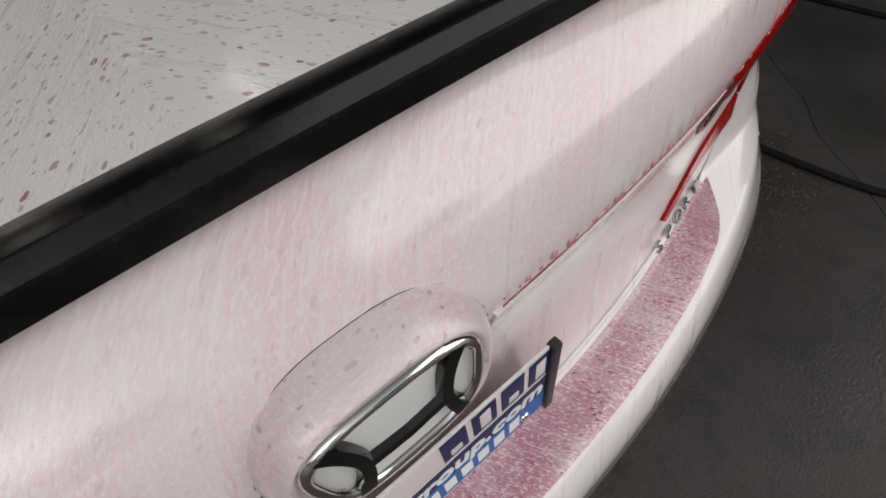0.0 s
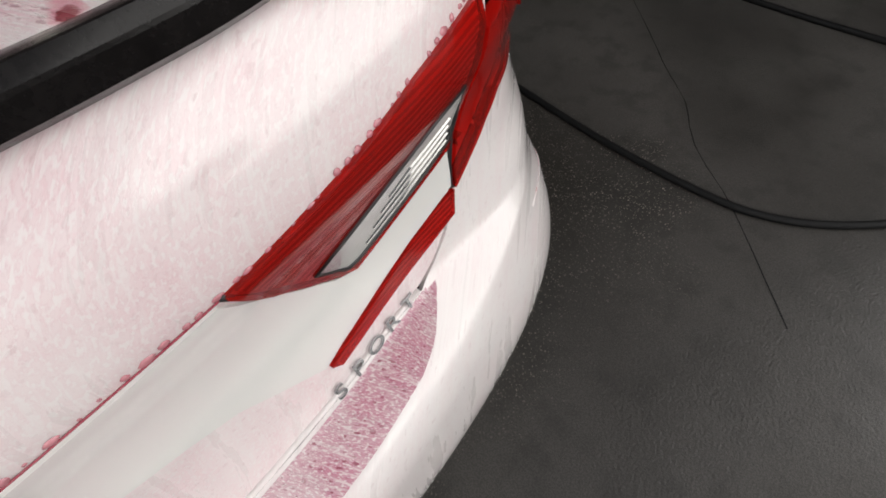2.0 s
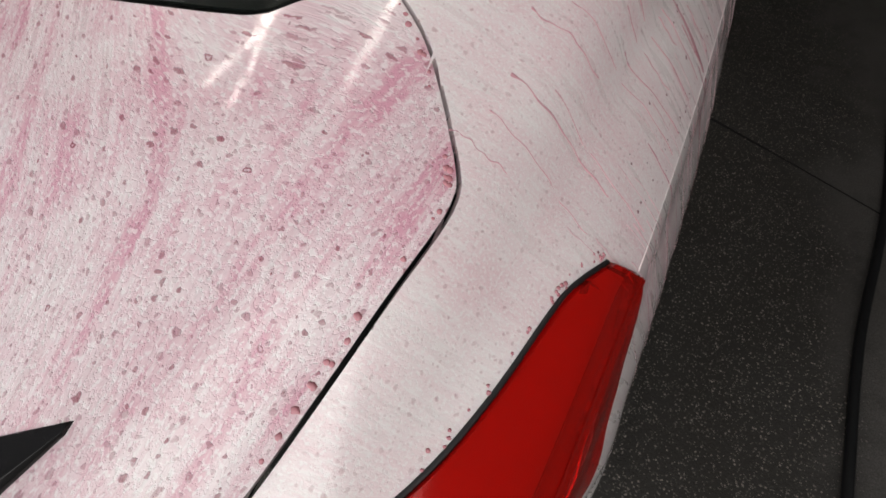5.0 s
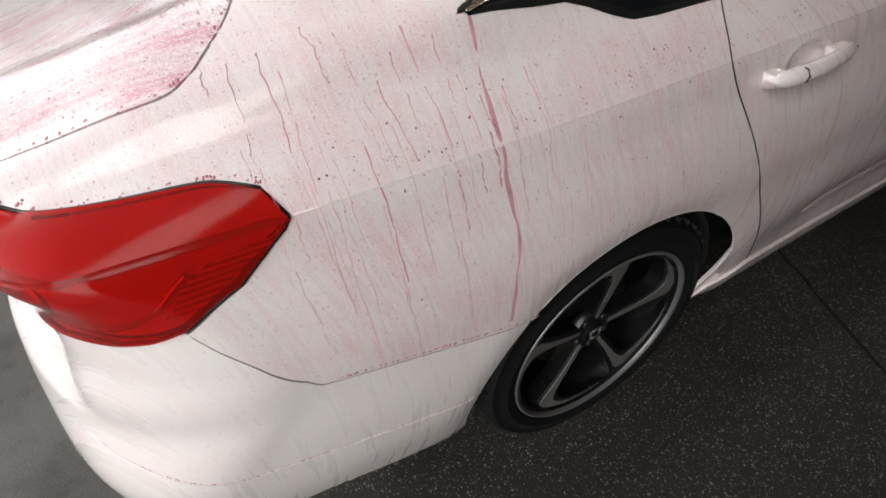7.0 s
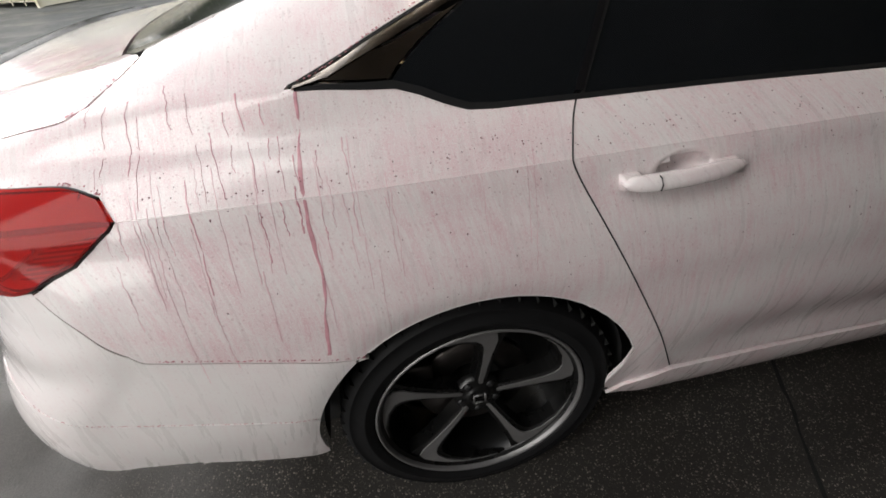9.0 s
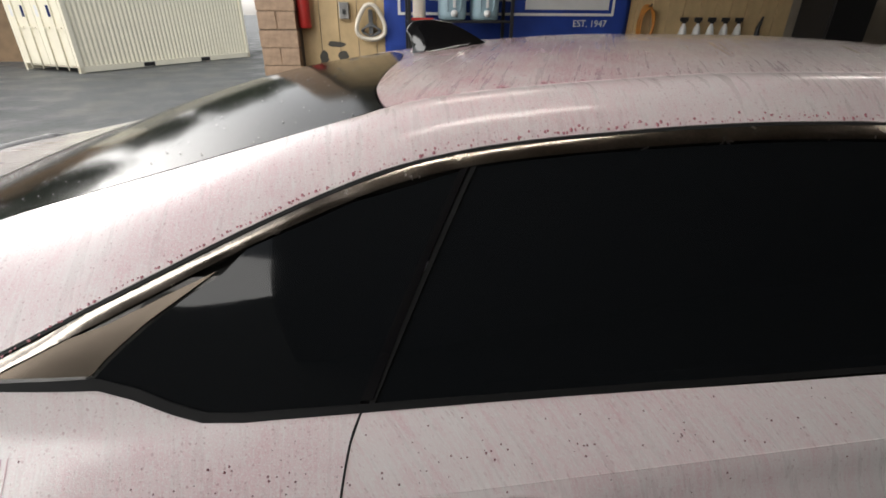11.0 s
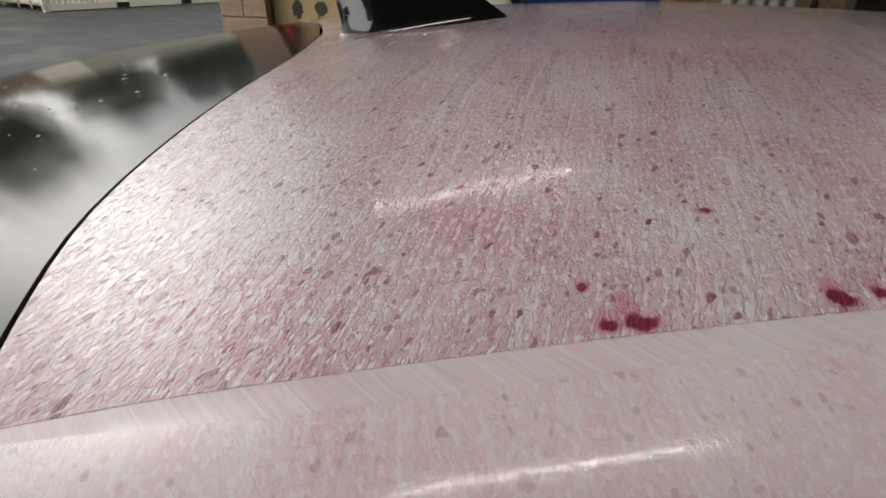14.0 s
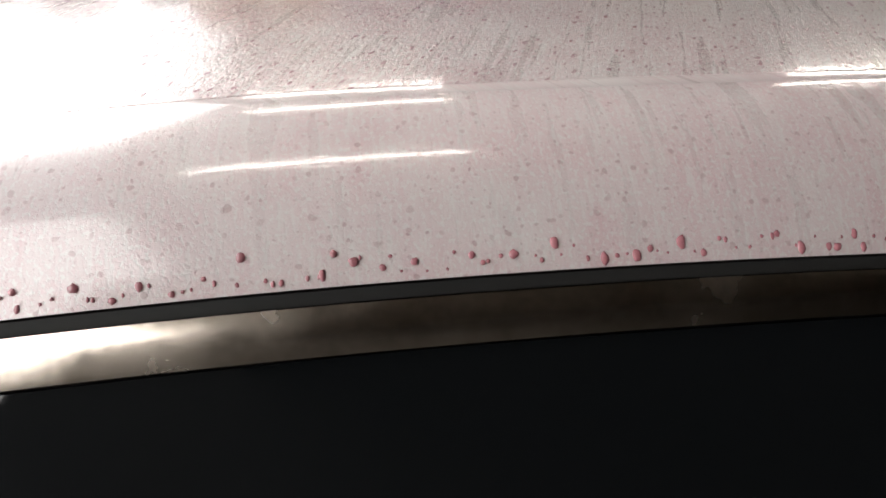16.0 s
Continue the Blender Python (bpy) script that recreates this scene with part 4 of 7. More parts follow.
for k in (1, -1):
    fl = P if k > 0 else mirrored_s
    lamp_body = sheet("tail_lamp", car, fl(inset(body_line, GAP / 4)), lower, RED_LENS, (0.012, 0.012), off=0.006, depth=0.016, label="deep red wrap-round tail lamp lens")
    sheet("lamp_reflector", lamp_body, fl(inset(body_line, 0.004)), lower, REFLECTOR, (0.012, 0.012), off=-0.010, depth=0.002, label="silvered stepped reflector")
    lid_off = [(x, y + 0.0025) for x, y in lamp_edge]
    crown_line = [(x, shoulder_y(x) + 0.003) for x in (0.146, 0.16, 0.17, 0.185, 0.2, 0.225, 0.25, 0.28, 0.32, 0.37, 0.42, 0.47, 0.524)] + lid_off + [(0.177, 0.700)]
    sheet("lamp_top", lamp_body, mirrored(crown_line) if k > 0 else crown_line, upper, RED_LENS, (0.012, 0.012), off=0.006, depth=0.008)
    sheet("lamp_reflector", lamp_body, mirrored(crown_line) if k > 0 else crown_line, upper, REFLECTOR, (0.012, 0.012), off=-0.010, depth=0.002)
    # dark gasket all round, then what stands inside: a light guide and a stepped side marker
    bm = bmesh.new()
    tube(bm, [Vector(lower(k * u, v)) for u, v in body_line[len(body_in):-1]], 0.0028, 8)
    tube(bm, [Vector(upper(x, -k * y)) for x, y in lamp_edge], 0.0024, 8)
    part("lamp_gasket", bm, BLACK_PLASTIC, lamp_body, "black lamp gasket")
    guide = [(0.395, 0.928), (0.375, 0.915), (0.335, 0.888), (0.300, 0.872), (0.262, 0.864), (0.225, 0.862)]
    bm = bmesh.new()
    tube(bm, [Vector(lower(k * s_at_x(x, z), z)) + Vector((0.002, k * 0.002, 0)) for x, z in smooth_line(guide, 5)], 0.0038, 8)
    part("light_guide", bm, CHROME, lamp_body, "curved light guide")
    marker = [rx(*p) for p in [(0.505, 0.938), (0.43, 0.932), (0.40, 0.921), (0.372, 0.898), (0.35, 0.878), (0.40, 0.885), (0.44, 0.905), (0.48, 0.926)]]
    sheet("side_marker", lamp_body, fl(marker), lower, REFLECTOR_LID, (0.012, 0.006), off=-0.003, depth=0.006, label="stepped side marker")
    up = sheet("lid_lamp", lid, fl(inset([ry(*p) for p in arm_up], GAP / 3)), tail_up, RED_LENS, (0.012, 0.012), off=0.006, depth=0.008, label="red upper lamp bar in the lid")
    sheet("lamp_reflector", up, fl(inset([ry(*p) for p in arm_up], 0.005)), tail_up, REFLECTOR_LID, (0.012, 0.006), off=0.0015, depth=0.002)
    bm = bmesh.new()
    tube(bm, [Vector(lower(k * a, z)) + Vector((-0.001, 0, 0)) for a, z in [ry(*p) for p in arm_up[5:] + arm_up[:1]]], 0.0026, 6)
    part("lamp_gasket", bm, BLACK_PLASTIC, up)
    sheet("reverse_lamp", up, fl([ry(*p) for p in reverse]), lower, CLEAR_LENS, (0.012, 0.012), off=0.0072, depth=0.004, label="clear ribbed reversing lamp")
    bm = bmesh.new()
    tube(bm, [Vector(lower(k * a, z)) + Vector((-0.0062, -k * 0.002, 0)) for a, z in [ry(*p) for p in reverse]], 0.0022, 6, closed=True)
    part("lamp_gasket", bm, BLACK_PLASTIC, up)
    for q in range(4):
        z0 = 0.852 + 0.011 * q
        rib = [(0.505 + 0.012 * q, z0), (0.57, z0 + 0.010), (0.632, z0 + 0.020), (0.632, z0 + 0.0215), (0.57, z0 + 0.0115), (0.505 + 0.012 * q, z0 + 0.0015)]
        sheet("lens_rib", up, fl([ry(*p) for p in rib]), lower, CHROME, (0.02, 0.02), off=0.0082, depth=0.003)
    bar_low = sheet("lid_lamp_lower", lid, fl(inset([ry(*p) for p in arm_low], GAP / 3)), lower, RED_LENS, (0.012, 0.008), off=0.006, depth=0.008, label="slim red lower lamp bar")
    sheet("lamp_reflector", bar_low, fl(inset([ry(*p) for p in arm_low], GAP)), lower, REFLECTOR_LID, (0.012, 0.006), off=0.0015, depth=0.002)
    bm = bmesh.new()
    tube(bm, [Vector(lower(k * a, z)) + Vector((0.002, 0, 0)) for a, z in [ry(y - 0.003, z) for y, z in body_in]], 0.0045, 8)
    part("lamp_gasket", bm, BLACK_PLASTIC, lamp_body)

# ---- wheels ----
WHEEL_BLACK = plain("wheel_black", (0.005, 0.005, 0.005), 0.30, vary=0.3, scale=80)
def wheel(at, side):
    w = new("wheel")
    w.location, w.parent = at, car
    turn = Matrix.Rotation(radians(90), 4, "X") if side < 0 else Matrix.Rotation(radians(-90), 4, "X")
    # profile heights run outwards along the axle
    R = 0.336
    bm = bmesh.new()
    lathe(bm, [(0.238, -0.200), (0.27, -0.212), (0.305, -0.212), (0.325, -0.200), (R - 0.001, -0.175), (R, -0.155), (R, -0.120), (R - 0.006, -0.118), (R - 0.006, -0.112), (R, -0.110), (R, -0.075), (R - 0.006, -0.073), (R - 0.006, -0.067), (R, -0.065), (R, -0.030),
               (R - 0.002, -0.022), (0.326, -0.006), (0.318, 0.000), (0.3165, 0.0015), (0.315, 0.000), (0.300, 0.006), (0.285, 0.008), (0.283, 0.0095), (0.281, 0.008), (0.268, 0.006), (0.260, 0.000), (0.256, -0.012), (0.250, -0.03)], 96, turn)
    tyre = part("tyre", bm, RUBBER, w, "black low-profile tyre")
    bm = bmesh.new()
    box(bm, (0.316, -0.0016, -0.035), (R + 0.0008, 0.0016, -0.006))
    groove = bpy.data.meshes.new("tread_groove")
    bm.to_mesh(groove)
    bm.free()
    groove.materials.append(DARK_INNER)
    for k in range(48 if side < 0 and at[0] < 2 else 0):
        ob = new("tread_groove", groove)
        ob.parent, ob.matrix_basis = tyre, turn @ Matrix.Rotation(k * 2 * math.pi / 48, 4, "Z")
    bm = bmesh.new()
    lathe(bm, [(0.246, -0.19), (0.235, -0.16), (0.232, -0.06), (0.240, -0.03), (0.250, -0.012), (0.2565, -0.004), (0.2580, 0.002), (0.2560, 0.004), (0.2520, 0.002), (0.2480, -0.006), (0.240, -0.012)], 96, turn)
    rim = part("rim", bm, WHEEL_BLACK, w, "gloss black and machined alloy rim")
    bm = bmesh.new()
    lathe(bm, [(0.2475, -0.0055), (0.2515, 0.0030), (0.2545, 0.0048), (0.2570, 0.0040), (0.2585, 0.001)], 96, turn)
    part("rim_lip", bm, MACHINED, rim, "bright machined rim lip")
    # five spokes: a black blade with a machined face that sweeps along the rim
    for k in range(5):
        base = radians(87 + 72 * k)

        def put(r, a, h):
            return turn @ Vector((r * math.cos(base + radians(a)), r * math.sin(base + radians(a)), h)) if side < 0 else turn @ Vector((r * math.cos(-(base + radians(a)) + math.pi), r * math.sin(-(base + radians(a)) + math.pi), h))

        lift = lambda r: -0.012 - 0.030 * (1 - min(r / 0.24, 1)) ** 1.4

        def strip(one, two, top_off, deep):
            """A bar between two edges that run side by side from the hub out and round along the rim."""
            bm = bmesh.new()
            rows = [[bm.verts.new(put(r, a, lift(r) + h)) for (r, a), h in ((p, top_off), (q, top_off), (q, top_off - deep), (p, top_off - deep))] for p, q in zip(one, two)]
            for a, b in zip(rows, rows[1:]):
                for i in range(4):
                    bm.faces.new((a[i], b[i], b[(i + 1) % 4], a[(i + 1) % 4]))
            bm.faces.new(rows[0][::-1])
            bm.faces.new(rows[-1])
            bmesh.ops.recalc_face_normals(bm, faces=bm.faces)
            return bm

        one = [(0.046, -9), (0.08, -7.5), (0.12, -7), (0.17, -7.5), (0.210, -8.5), (0.232, -7.0), (0.242, -1), (0.2455, 10), (0.2465, 24), (0.2470, 38), (0.2470, 50)]
        two = [(0.048, 3), (0.08, 1), (0.12, -0.4), (0.165, -0.6), (0.19, 0.2), (0.205, 2.0), (0.216, 5), (0.228, 13), (0.237, 25), (0.2415, 38), (0.2440, 50)]
        part("spoke_face", strip(one, two, 0.0, 0.004), MACHINED, rim, "machined grey spoke face", smooth=False)
        one = [(0.036, -24), (0.08, -15), (0.12, -12), (0.17, -11.5), (0.215, -12), (0.240, -13), (0.2465, -2), (0.2470, 10), (0.2470, 24), (0.2470, 38), (0.2470, 54)]
        two = [(0.036, 22), (0.08, 8), (0.12, 4), (0.165, 3.5), (0.185, 4), (0.20, 6), (0.210, 9), (0.222, 16), (0.232, 27), (0.2385, 40), (0.243, 54)]
        part("spoke_blade", strip(one, two, -0.005, 0.040), WHEEL_BLACK, rim, "black spoke blade", smooth=False)
    bm = bmesh.new()
    lathe(bm, [(0.062, -0.06), (0.060, -0.040), (0.052, -0.036), (0.034, -0.035), (0.032, -0.031), (0.026, -0.028), (0.012, -0.027), (0.0005, -0.027)], 40, turn)
    hub = part("hub", bm, WHEEL_BLACK, rim)
    bm = bmesh.new()
    for lo, hi in (((-0.017, -0.016, -0.0275), (-0.012, 0.016, -0.0245)), ((0.012, -0.016, -0.0275), (0.017, 0.016, -0.0245)), ((-0.012, 0.011, -0.0275), (0.012, 0.016, -0.0245)), ((-0.012, -0.016, -0.0275), (0.012, -0.011, -0.0245))):
        box(bm, lo, hi, turn)
    part("hub_emblem", bm, MACHINED, rim)
    for k in range(5):
        a = radians(51 + 72 * k)
        bm = bmesh.new()
        lathe(bm, [(0.0105, -0.05), (0.0105, -0.036), (0.009, -0.033), (0.0005, -0.033)], 6, turn @ Matrix.Translation((0.046 * math.cos(a), 0.046 * math.sin(a), 0)))
        part("wheel_nut", bm, BLACK_PLASTIC, rim)
    bm = bmesh.new()
    lathe(bm, [(0.07, -0.085), (0.075, -0.080), (0.145, -0.080), (0.147, -0.084), (0.147, -0.10), (0.07, -0.10)], 64, turn)
    part("brake_disc", bm, DISC, w, "brake disc with a rusty edge")
    bm = bmesh.new()
    box(bm, (-0.165, 0.02, -0.13), (-0.105, 0.12, -0.055), turn, 0.008)
    part("brake_caliper", bm, DISC, w, "bare cast brake caliper")
    return w


HUB_Y = 0.926
wheel((ARCH, -HUB_Y, AXLE_Z), -1)
wheel((ARCH, HUB_Y, AXLE_Z), 1)
wheel((FRONT, -HUB_Y, AXLE_Z), -1)
wheel((FRONT, HUB_Y, AXLE_Z), 1)
for cx in (ARCH, FRONT):
    for side in (1, -1):
        bm = bmesh.new()
        ring = [(cx + 0.372 * math.cos(radians(a)), AXLE_Z + 0.372 * math.sin(radians(a))) for a in range(-4, 194, 9)]
        for (x0, z0), (x1, z1) in zip(ring, ring[1:]):
            q = [bm.verts.new((x, side * y, z)) for x, y, z in ((x0, 0.90, z0), (x1, 0.90, z1), (x1, 0.60, z1), (x0, 0.60, z0))]
            bm.faces.new(q)
        cap = [bm.verts.new((x, side * 0.60, z)) for x, z in ring]
        bm.faces.new(cap)
        bmesh.ops.remove_doubles(bm, verts=bm.verts, dist=1e-4)
        part("wheel_arch_liner", bm, DARK_INNER, car, "black wheel arch liner")

# ---- the place ----
def wet_ground(name, tone, wet=None):
    """Worn concrete; `wet` names the strip where water has laid the coarse, speckled stones bare, its tone also lowered
    for daylight fading into the bay.
    """
    m, nodes, links, sh = material(name)
    vec = coords(nodes, links)
    a, b = noise_of(nodes, links, vec, 140.0, 3.0), noise_of(nodes, links, vec, 1.3, 5.0)
    c = noise_of(nodes, links, vec, 9.0, 5.0)
    base = ramp(nodes, links, b, [(0.35, tuple(0.8 * c for c in tone)), (0.62, tuple(1.25 * c for c in tone))])
    base = mixed(nodes, links, calc(nodes, links, "MULTIPLY", ramp(nodes, links, c, [(0.50, grey(0)), (0.64, grey(1))]), 0.6), base, tuple(0.55 * c for c in tone))
    coarse = 0.25
    if wet:
        sep = nodes.new("ShaderNodeSeparateXYZ")
        links.new(vec, sep.inputs[0])
        waver = calc(nodes, links, "MULTIPLY", calc(nodes, links, "SUBTRACT", noise_of(nodes, links, vec, 2.6, 4.0), 0.5), 0.9)
        coarse = calc(nodes, links, "MULTIPLY", smoothed(nodes, links, calc(nodes, links, "ADD", sep.outputs[1], waver), wet[0], wet[1]), smoothed(nodes, links, calc(nodes, links, "ADD", sep.outputs[0], waver), wet[2], wet[3]))
        # wet stone tone, with the loss of daylight inside the bay coloured in
        base = mixed(nodes, links, coarse, base, (0.027, 0.0245, 0.021))
    hurl = node(nodes, "ShaderNodeTexNoise", Scale=90.0, Detail=2.0)
    links.new(vec, hurl.inputs["Vector"])
    off = nodes.new("ShaderNodeVectorMath")
    off.operation = "MULTIPLY_ADD"
    links.new(hurl.outputs["Color"], off.inputs[0])
    off.inputs[1].default_value = (0.006, 0.006, 0.006)
    links.new(vec, off.inputs[2])
    grits = None
    for scale, over in ((120.0, 0.62), (210.0, 0.60)):
        v = node(nodes, "ShaderNodeTexVoronoi", Scale=scale)
        links.new(off.outputs[0], v.inputs["Vector"])
        pick = nodes.new("ShaderNodeSeparateColor")
        links.new(v.outputs["Color"], pick.inputs[0])
        grit = calc(nodes, links, "MULTIPLY", calc(nodes, links, "MULTIPLY", smoothed(nodes, links, pick.outputs[0], over, 1.0), smoothed(nodes, links, v.outputs["Distance"], 0.42, 0.22)), coarse)
        base = mixed(nodes, links, calc(nodes, links, "MULTIPLY", grit, 0.9), base, (0.34, 0.29, 0.25))
        grits = grit if grits is None else calc(nodes, links, "MAXIMUM", grits, grit)
    pebble = noise_of(nodes, links, vec, 260.0, 2.0)
    base = mixed(nodes, links, ramp(nodes, links, pebble, [(0.42, grey(0.5)), (0.58, grey(0))]), base, tuple(0.35 * c for c in tone))
    links.new(base, sh.inputs["Base Color"])
    sh.inputs["Specular IOR Level"].default_value = 0.4
    links.new(ramp(nodes, links, b, [(0.4, grey(0.38)), (0.6, grey(0.75))]), sh.inputs["Roughness"])
    bump(nodes, links, sh, calc(nodes, links, "ADD", a, calc(nodes, links, "MULTIPLY", grits, 1.2)), 0.5, 0.004)
    return m


GROUND, FLOOR = wet_ground("ground", (0.150, 0.158, 0.160)), wet_ground("wet_dimmed_floor", (0.066, 0.061, 0.056), (-1.75, -1.45, -0.15, 0.45))
bm = bmesh.new()
ring = [(-300, -300), (300, -300), (300, 300), (-300, 300)]
bm.faces.new([bm.verts.new((x, y, 0.0)) for x, y in ring])
tagged(part("ground", bm, GROUND), "dark worn concrete and asphalt, damp and gritty", "ground", kind="structure")

bm = bmesh.new()
box(bm, (-1.3, -4.6, -0.05), (9.0, 3.5, 0.0032))
tagged(part("bay_floor", bm, FLOOR, smooth=False), "wet speckled floor of the wash bay, darkened beside the car for fading daylight", "floor", kind="structure")

# ---- details of the car ----
CLEAN = plain("clean_white_paint", (0.78, 0.78, 0.75), 0.2, vary=0.03, scale=5, coat=0.6)
FLUID = glassy("red_fluid", (0.30, 0.035, 0.06), 0.05)
FLUID_PALE = plain("pale_red_fluid", (0.50, 0.20, 0.23), 0.15, vary=0.25, scale=80, coat=0.8)
NAVY, SKYBLUE = plain("navy_print", (0.008, 0.018, 0.085), 0.35, vary=0.06), plain("blue_print", (0.012, 0.13, 0.42), 0.35, vary=0.06)
PRINT_WHITE = plain("print_white", (0.86, 0.87, 0.88), 0.4, vary=0.02)
for ink in (NAVY, SKYBLUE, PRINT_WHITE):
    ink.node_tree.nodes["Principled BSDF"].inputs["Specular IOR Level"].default_value = 0.08

# clean garnish under the lid's overhang, to the lamps
g_r = [ry(0.092, 0.953), ry(0.2, 0.954), ry(0.386, 0.957), ry(0.41, 0.911), ry(0.436, 0.873), ry(0.465, 0.839), ry(0.487, 0.825), ry(0.52, 0.829), ry(0.565, 0.837), ry(0.60, 0.843), ry(0.640, 0.849), ry(0.640, 0.794), ry(0.56, 0.780), ry(0.44, 0.754), ry(0.412, 0.744), ry(0.372, 0.776), ry(0.335, 0.806), ry(0.295, 0.822), ry(0.24, 0.838), ry(0.165, 0.846), ry(0.098, 0.870)]
for k in (1, -1):
    sheet("garnish", lid, P(g_r) if k > 0 else mirrored_s(g_r), lower, CLEAN, (0.02, 0.0125), off=0.0022, depth=0.004, label="clean white garnish between the lamps")
    roll = [ry(0.098, 0.957)] + [ry(y, 0.957 + 0.0012 * (y - 0.1) / 0.1) for y in (0.16, 0.22, 0.28, 0.34, 0.39, 0.46, 0.52, 0.58, 0.64, 0.69)]
    bm = bmesh.new()
    tube(bm, [Vector(lower(math.copysign(a, k), z)) + Vector((-0.0012, 0, 0)) for a, z in roll], 0.0008, 6)
    part("shut_line", bm, FLUID, lid)
    bm = bmesh.new()
    tube(bm, [Vector(lower(math.copysign(s_at_y(y, 0.7), k), 0.7002)) for y in (0.0, 0.1, 0.2, 0.3, 0.4, 0.5, 0.55)], 0.0040, 8)
    part("shelf_fold", bm, PAINT_BUMPER, bumper)
# crease of the lower bumper, a dark seam
for k in (1, -1):
    low = [(0.145, 0.640), (0.19, 0.622), (0.23, 0.604), (0.325, 0.560), (0.40, 0.540), (0.50, 0.518), (0.62, 0.488), (0.735, 0.458)]
    bm = bmesh.new()
    tube(bm, [Vector(lower(k * s_at_x(x, z), z)) for x, z in smooth_line(low, 4)], 0.0019, 6)
    part("bumper_fold", bm, PAINT_BUMPER, bumper)

PAINT_POD = paint("paint_pod", "rail", 0.30, 0.20, 0.45, 0.45, 0.40, 0.35)
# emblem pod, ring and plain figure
POD_Y = -0.007


def oval(wide, high, cz, power, n=64):
    out = []
    for k in range(n):
        a = k * 2 * math.pi / n
        c, s = math.cos(a), math.sin(a)
        out.append((POD_Y + wide * math.copysign(abs(c) ** power, c), cz + high * math.copysign(abs(s) ** power, s)))
    return out


def lid_x(y, z):
    return lower(s_at_y(abs(y), z), z)[0]


bm = bmesh.new()
rings = []
outer, inner = oval(0.080, 0.086, 0.934, 0.72), oval(0.064, 0.054, 0.953, 0.72)
for t in (0.0, 0.05, 0.14, 0.28, 0.45, 0.62, 0.78, 0.9, 1.0):
    ring = []
    for (y0, z0), (y1, z1) in zip(outer, inner):
        y, z = y0 + (y1 - y0) * t, z0 + (z1 - z0) * t
        base = lid_x(y0, z0)
        ring.append(bm.verts.new((base + 0.003 + (0.041 - base - 0.003) * math.sin(t * math.pi / 2) ** 0.75, y, z)))
    rings.append(ring)
for r, x in ((0.97, 0.0435), (0.5, 0.046), (0.0, 0.047)):
    rings.append([bm.verts.new((x, POD_Y + (y - POD_Y) * r, 0.953 + (z - 0.953) * r)) for y, z in inner])
for a, b in zip(rings, rings[1:]):
    for k in range(64):
        bm.faces.new((a[k], a[(k + 1) % 64], b[(k + 1) % 64], b[k]))
bmesh.ops.remove_doubles(bm, verts=bm.verts, dist=1e-5)
bmesh.ops.recalc_face_normals(bm, faces=bm.faces)
pod = part("emblem_pod", bm, PAINT_POD, lid, "white moulded pod round the emblem, spotted pink")
bm = bmesh.new()
tube(bm, [(lid_x(y, z) + 0.0006, y, z) for y, z in outer], 0.0005, 6, closed=True)
part("shut_line", bm, DARK_INNER, lid)
EX = 0.0405
bm = bmesh.new()
tube(bm, [(EX, POD_Y + (y - POD_Y) * (1 + 1.1 * (z - 0.957)), z) for y, z in oval(0.0545, 0.0445, 0.957, 0.62)], 0.0042, 10, closed=True)
badge = part("emblem_ring", bm, CHROME, pod, "chrome emblem ring")
bm = bmesh.new()
rim_pts = [(POD_Y + (y - POD_Y) * (1 + 1.1 * (z - 0.957)), z) for y, z in oval(0.0545, 0.0445, 0.957, 0.62)]
rings = [[bm.verts.new((EX + 0.0022 - 0.0018 * (1 - r * r), POD_Y + (y - POD_Y) * r, 0.957 + (z - 0.957) * r)) for y, z in rim_pts] for r in (1.0, 0.92, 0.75, 0.5, 0.25)]
for a, b in zip(rings, rings[1:]):
    for i in range(len(a)):
        bm.faces.new((a[i], a[(i + 1) % len(a)], b[(i + 1) % len(a)], b[i]))
bm.faces.new(rings[-1])
bmesh.ops.recalc_face_normals(bm, faces=bm.faces[:])
part("emblem_plate", bm, CLEAN, pod, "clean white plate inside the emblem ring")
DARK_CHROME = plain("black_chrome", (0.10, 0.098, 0.10), 0.12, metal=1.0, vary=0.1)


def flat_bar(bm, line, widths, deep):
    """A bevelled bar along a line of (y, z) on the emblem's face."""
    rows = []
    for i, ((y, z), w) in enumerate(zip(line, widths)):
        (ya, za), (yb, zb) = line[max(i - 1, 0)], line[min(i + 1, len(line) - 1)]
        l = math.hypot(yb - ya, zb - za)
        ny, nz = -(zb - za) / l, (yb - ya) / l
        rows.append([bm.verts.new((x, POD_Y + y + ny * k * w, z + nz * k * w)) for k, x in ((-1, EX + 0.001), (-0.72, EX - deep), (0.72, EX - deep), (1, EX + 0.001))])
    for a, b in zip(rows, rows[1:]):
        for q in range(4):
            bm.faces.new((a[q], a[(q + 1) % 4], b[(q + 1) % 4], b[q]))
    bm.faces.new(rows[0][::-1])
    bm.faces.new(rows[-1])


bm = bmesh.new()
for side in (1, -1):
    flat_bar(bm, smooth_line([(side * 0.041, 0.997), (side * 0.034, 0.980), (side * 0.029, 0.957), (side * 0.031, 0.936), (side * 0.037, 0.917)], 4), [0.0075 - 0.002 * math.sin(math.pi * i / 16) for i in range(17)], 0.0045)
flat_bar(bm, [(-0.028, 0.948), (0.0, 0.945), (0.028, 0.948)], [0.006] * 3, 0.004)
part("emblem_figure", bm, DARK_CHROME, pod, "plain dark chrome figure", smooth=False)

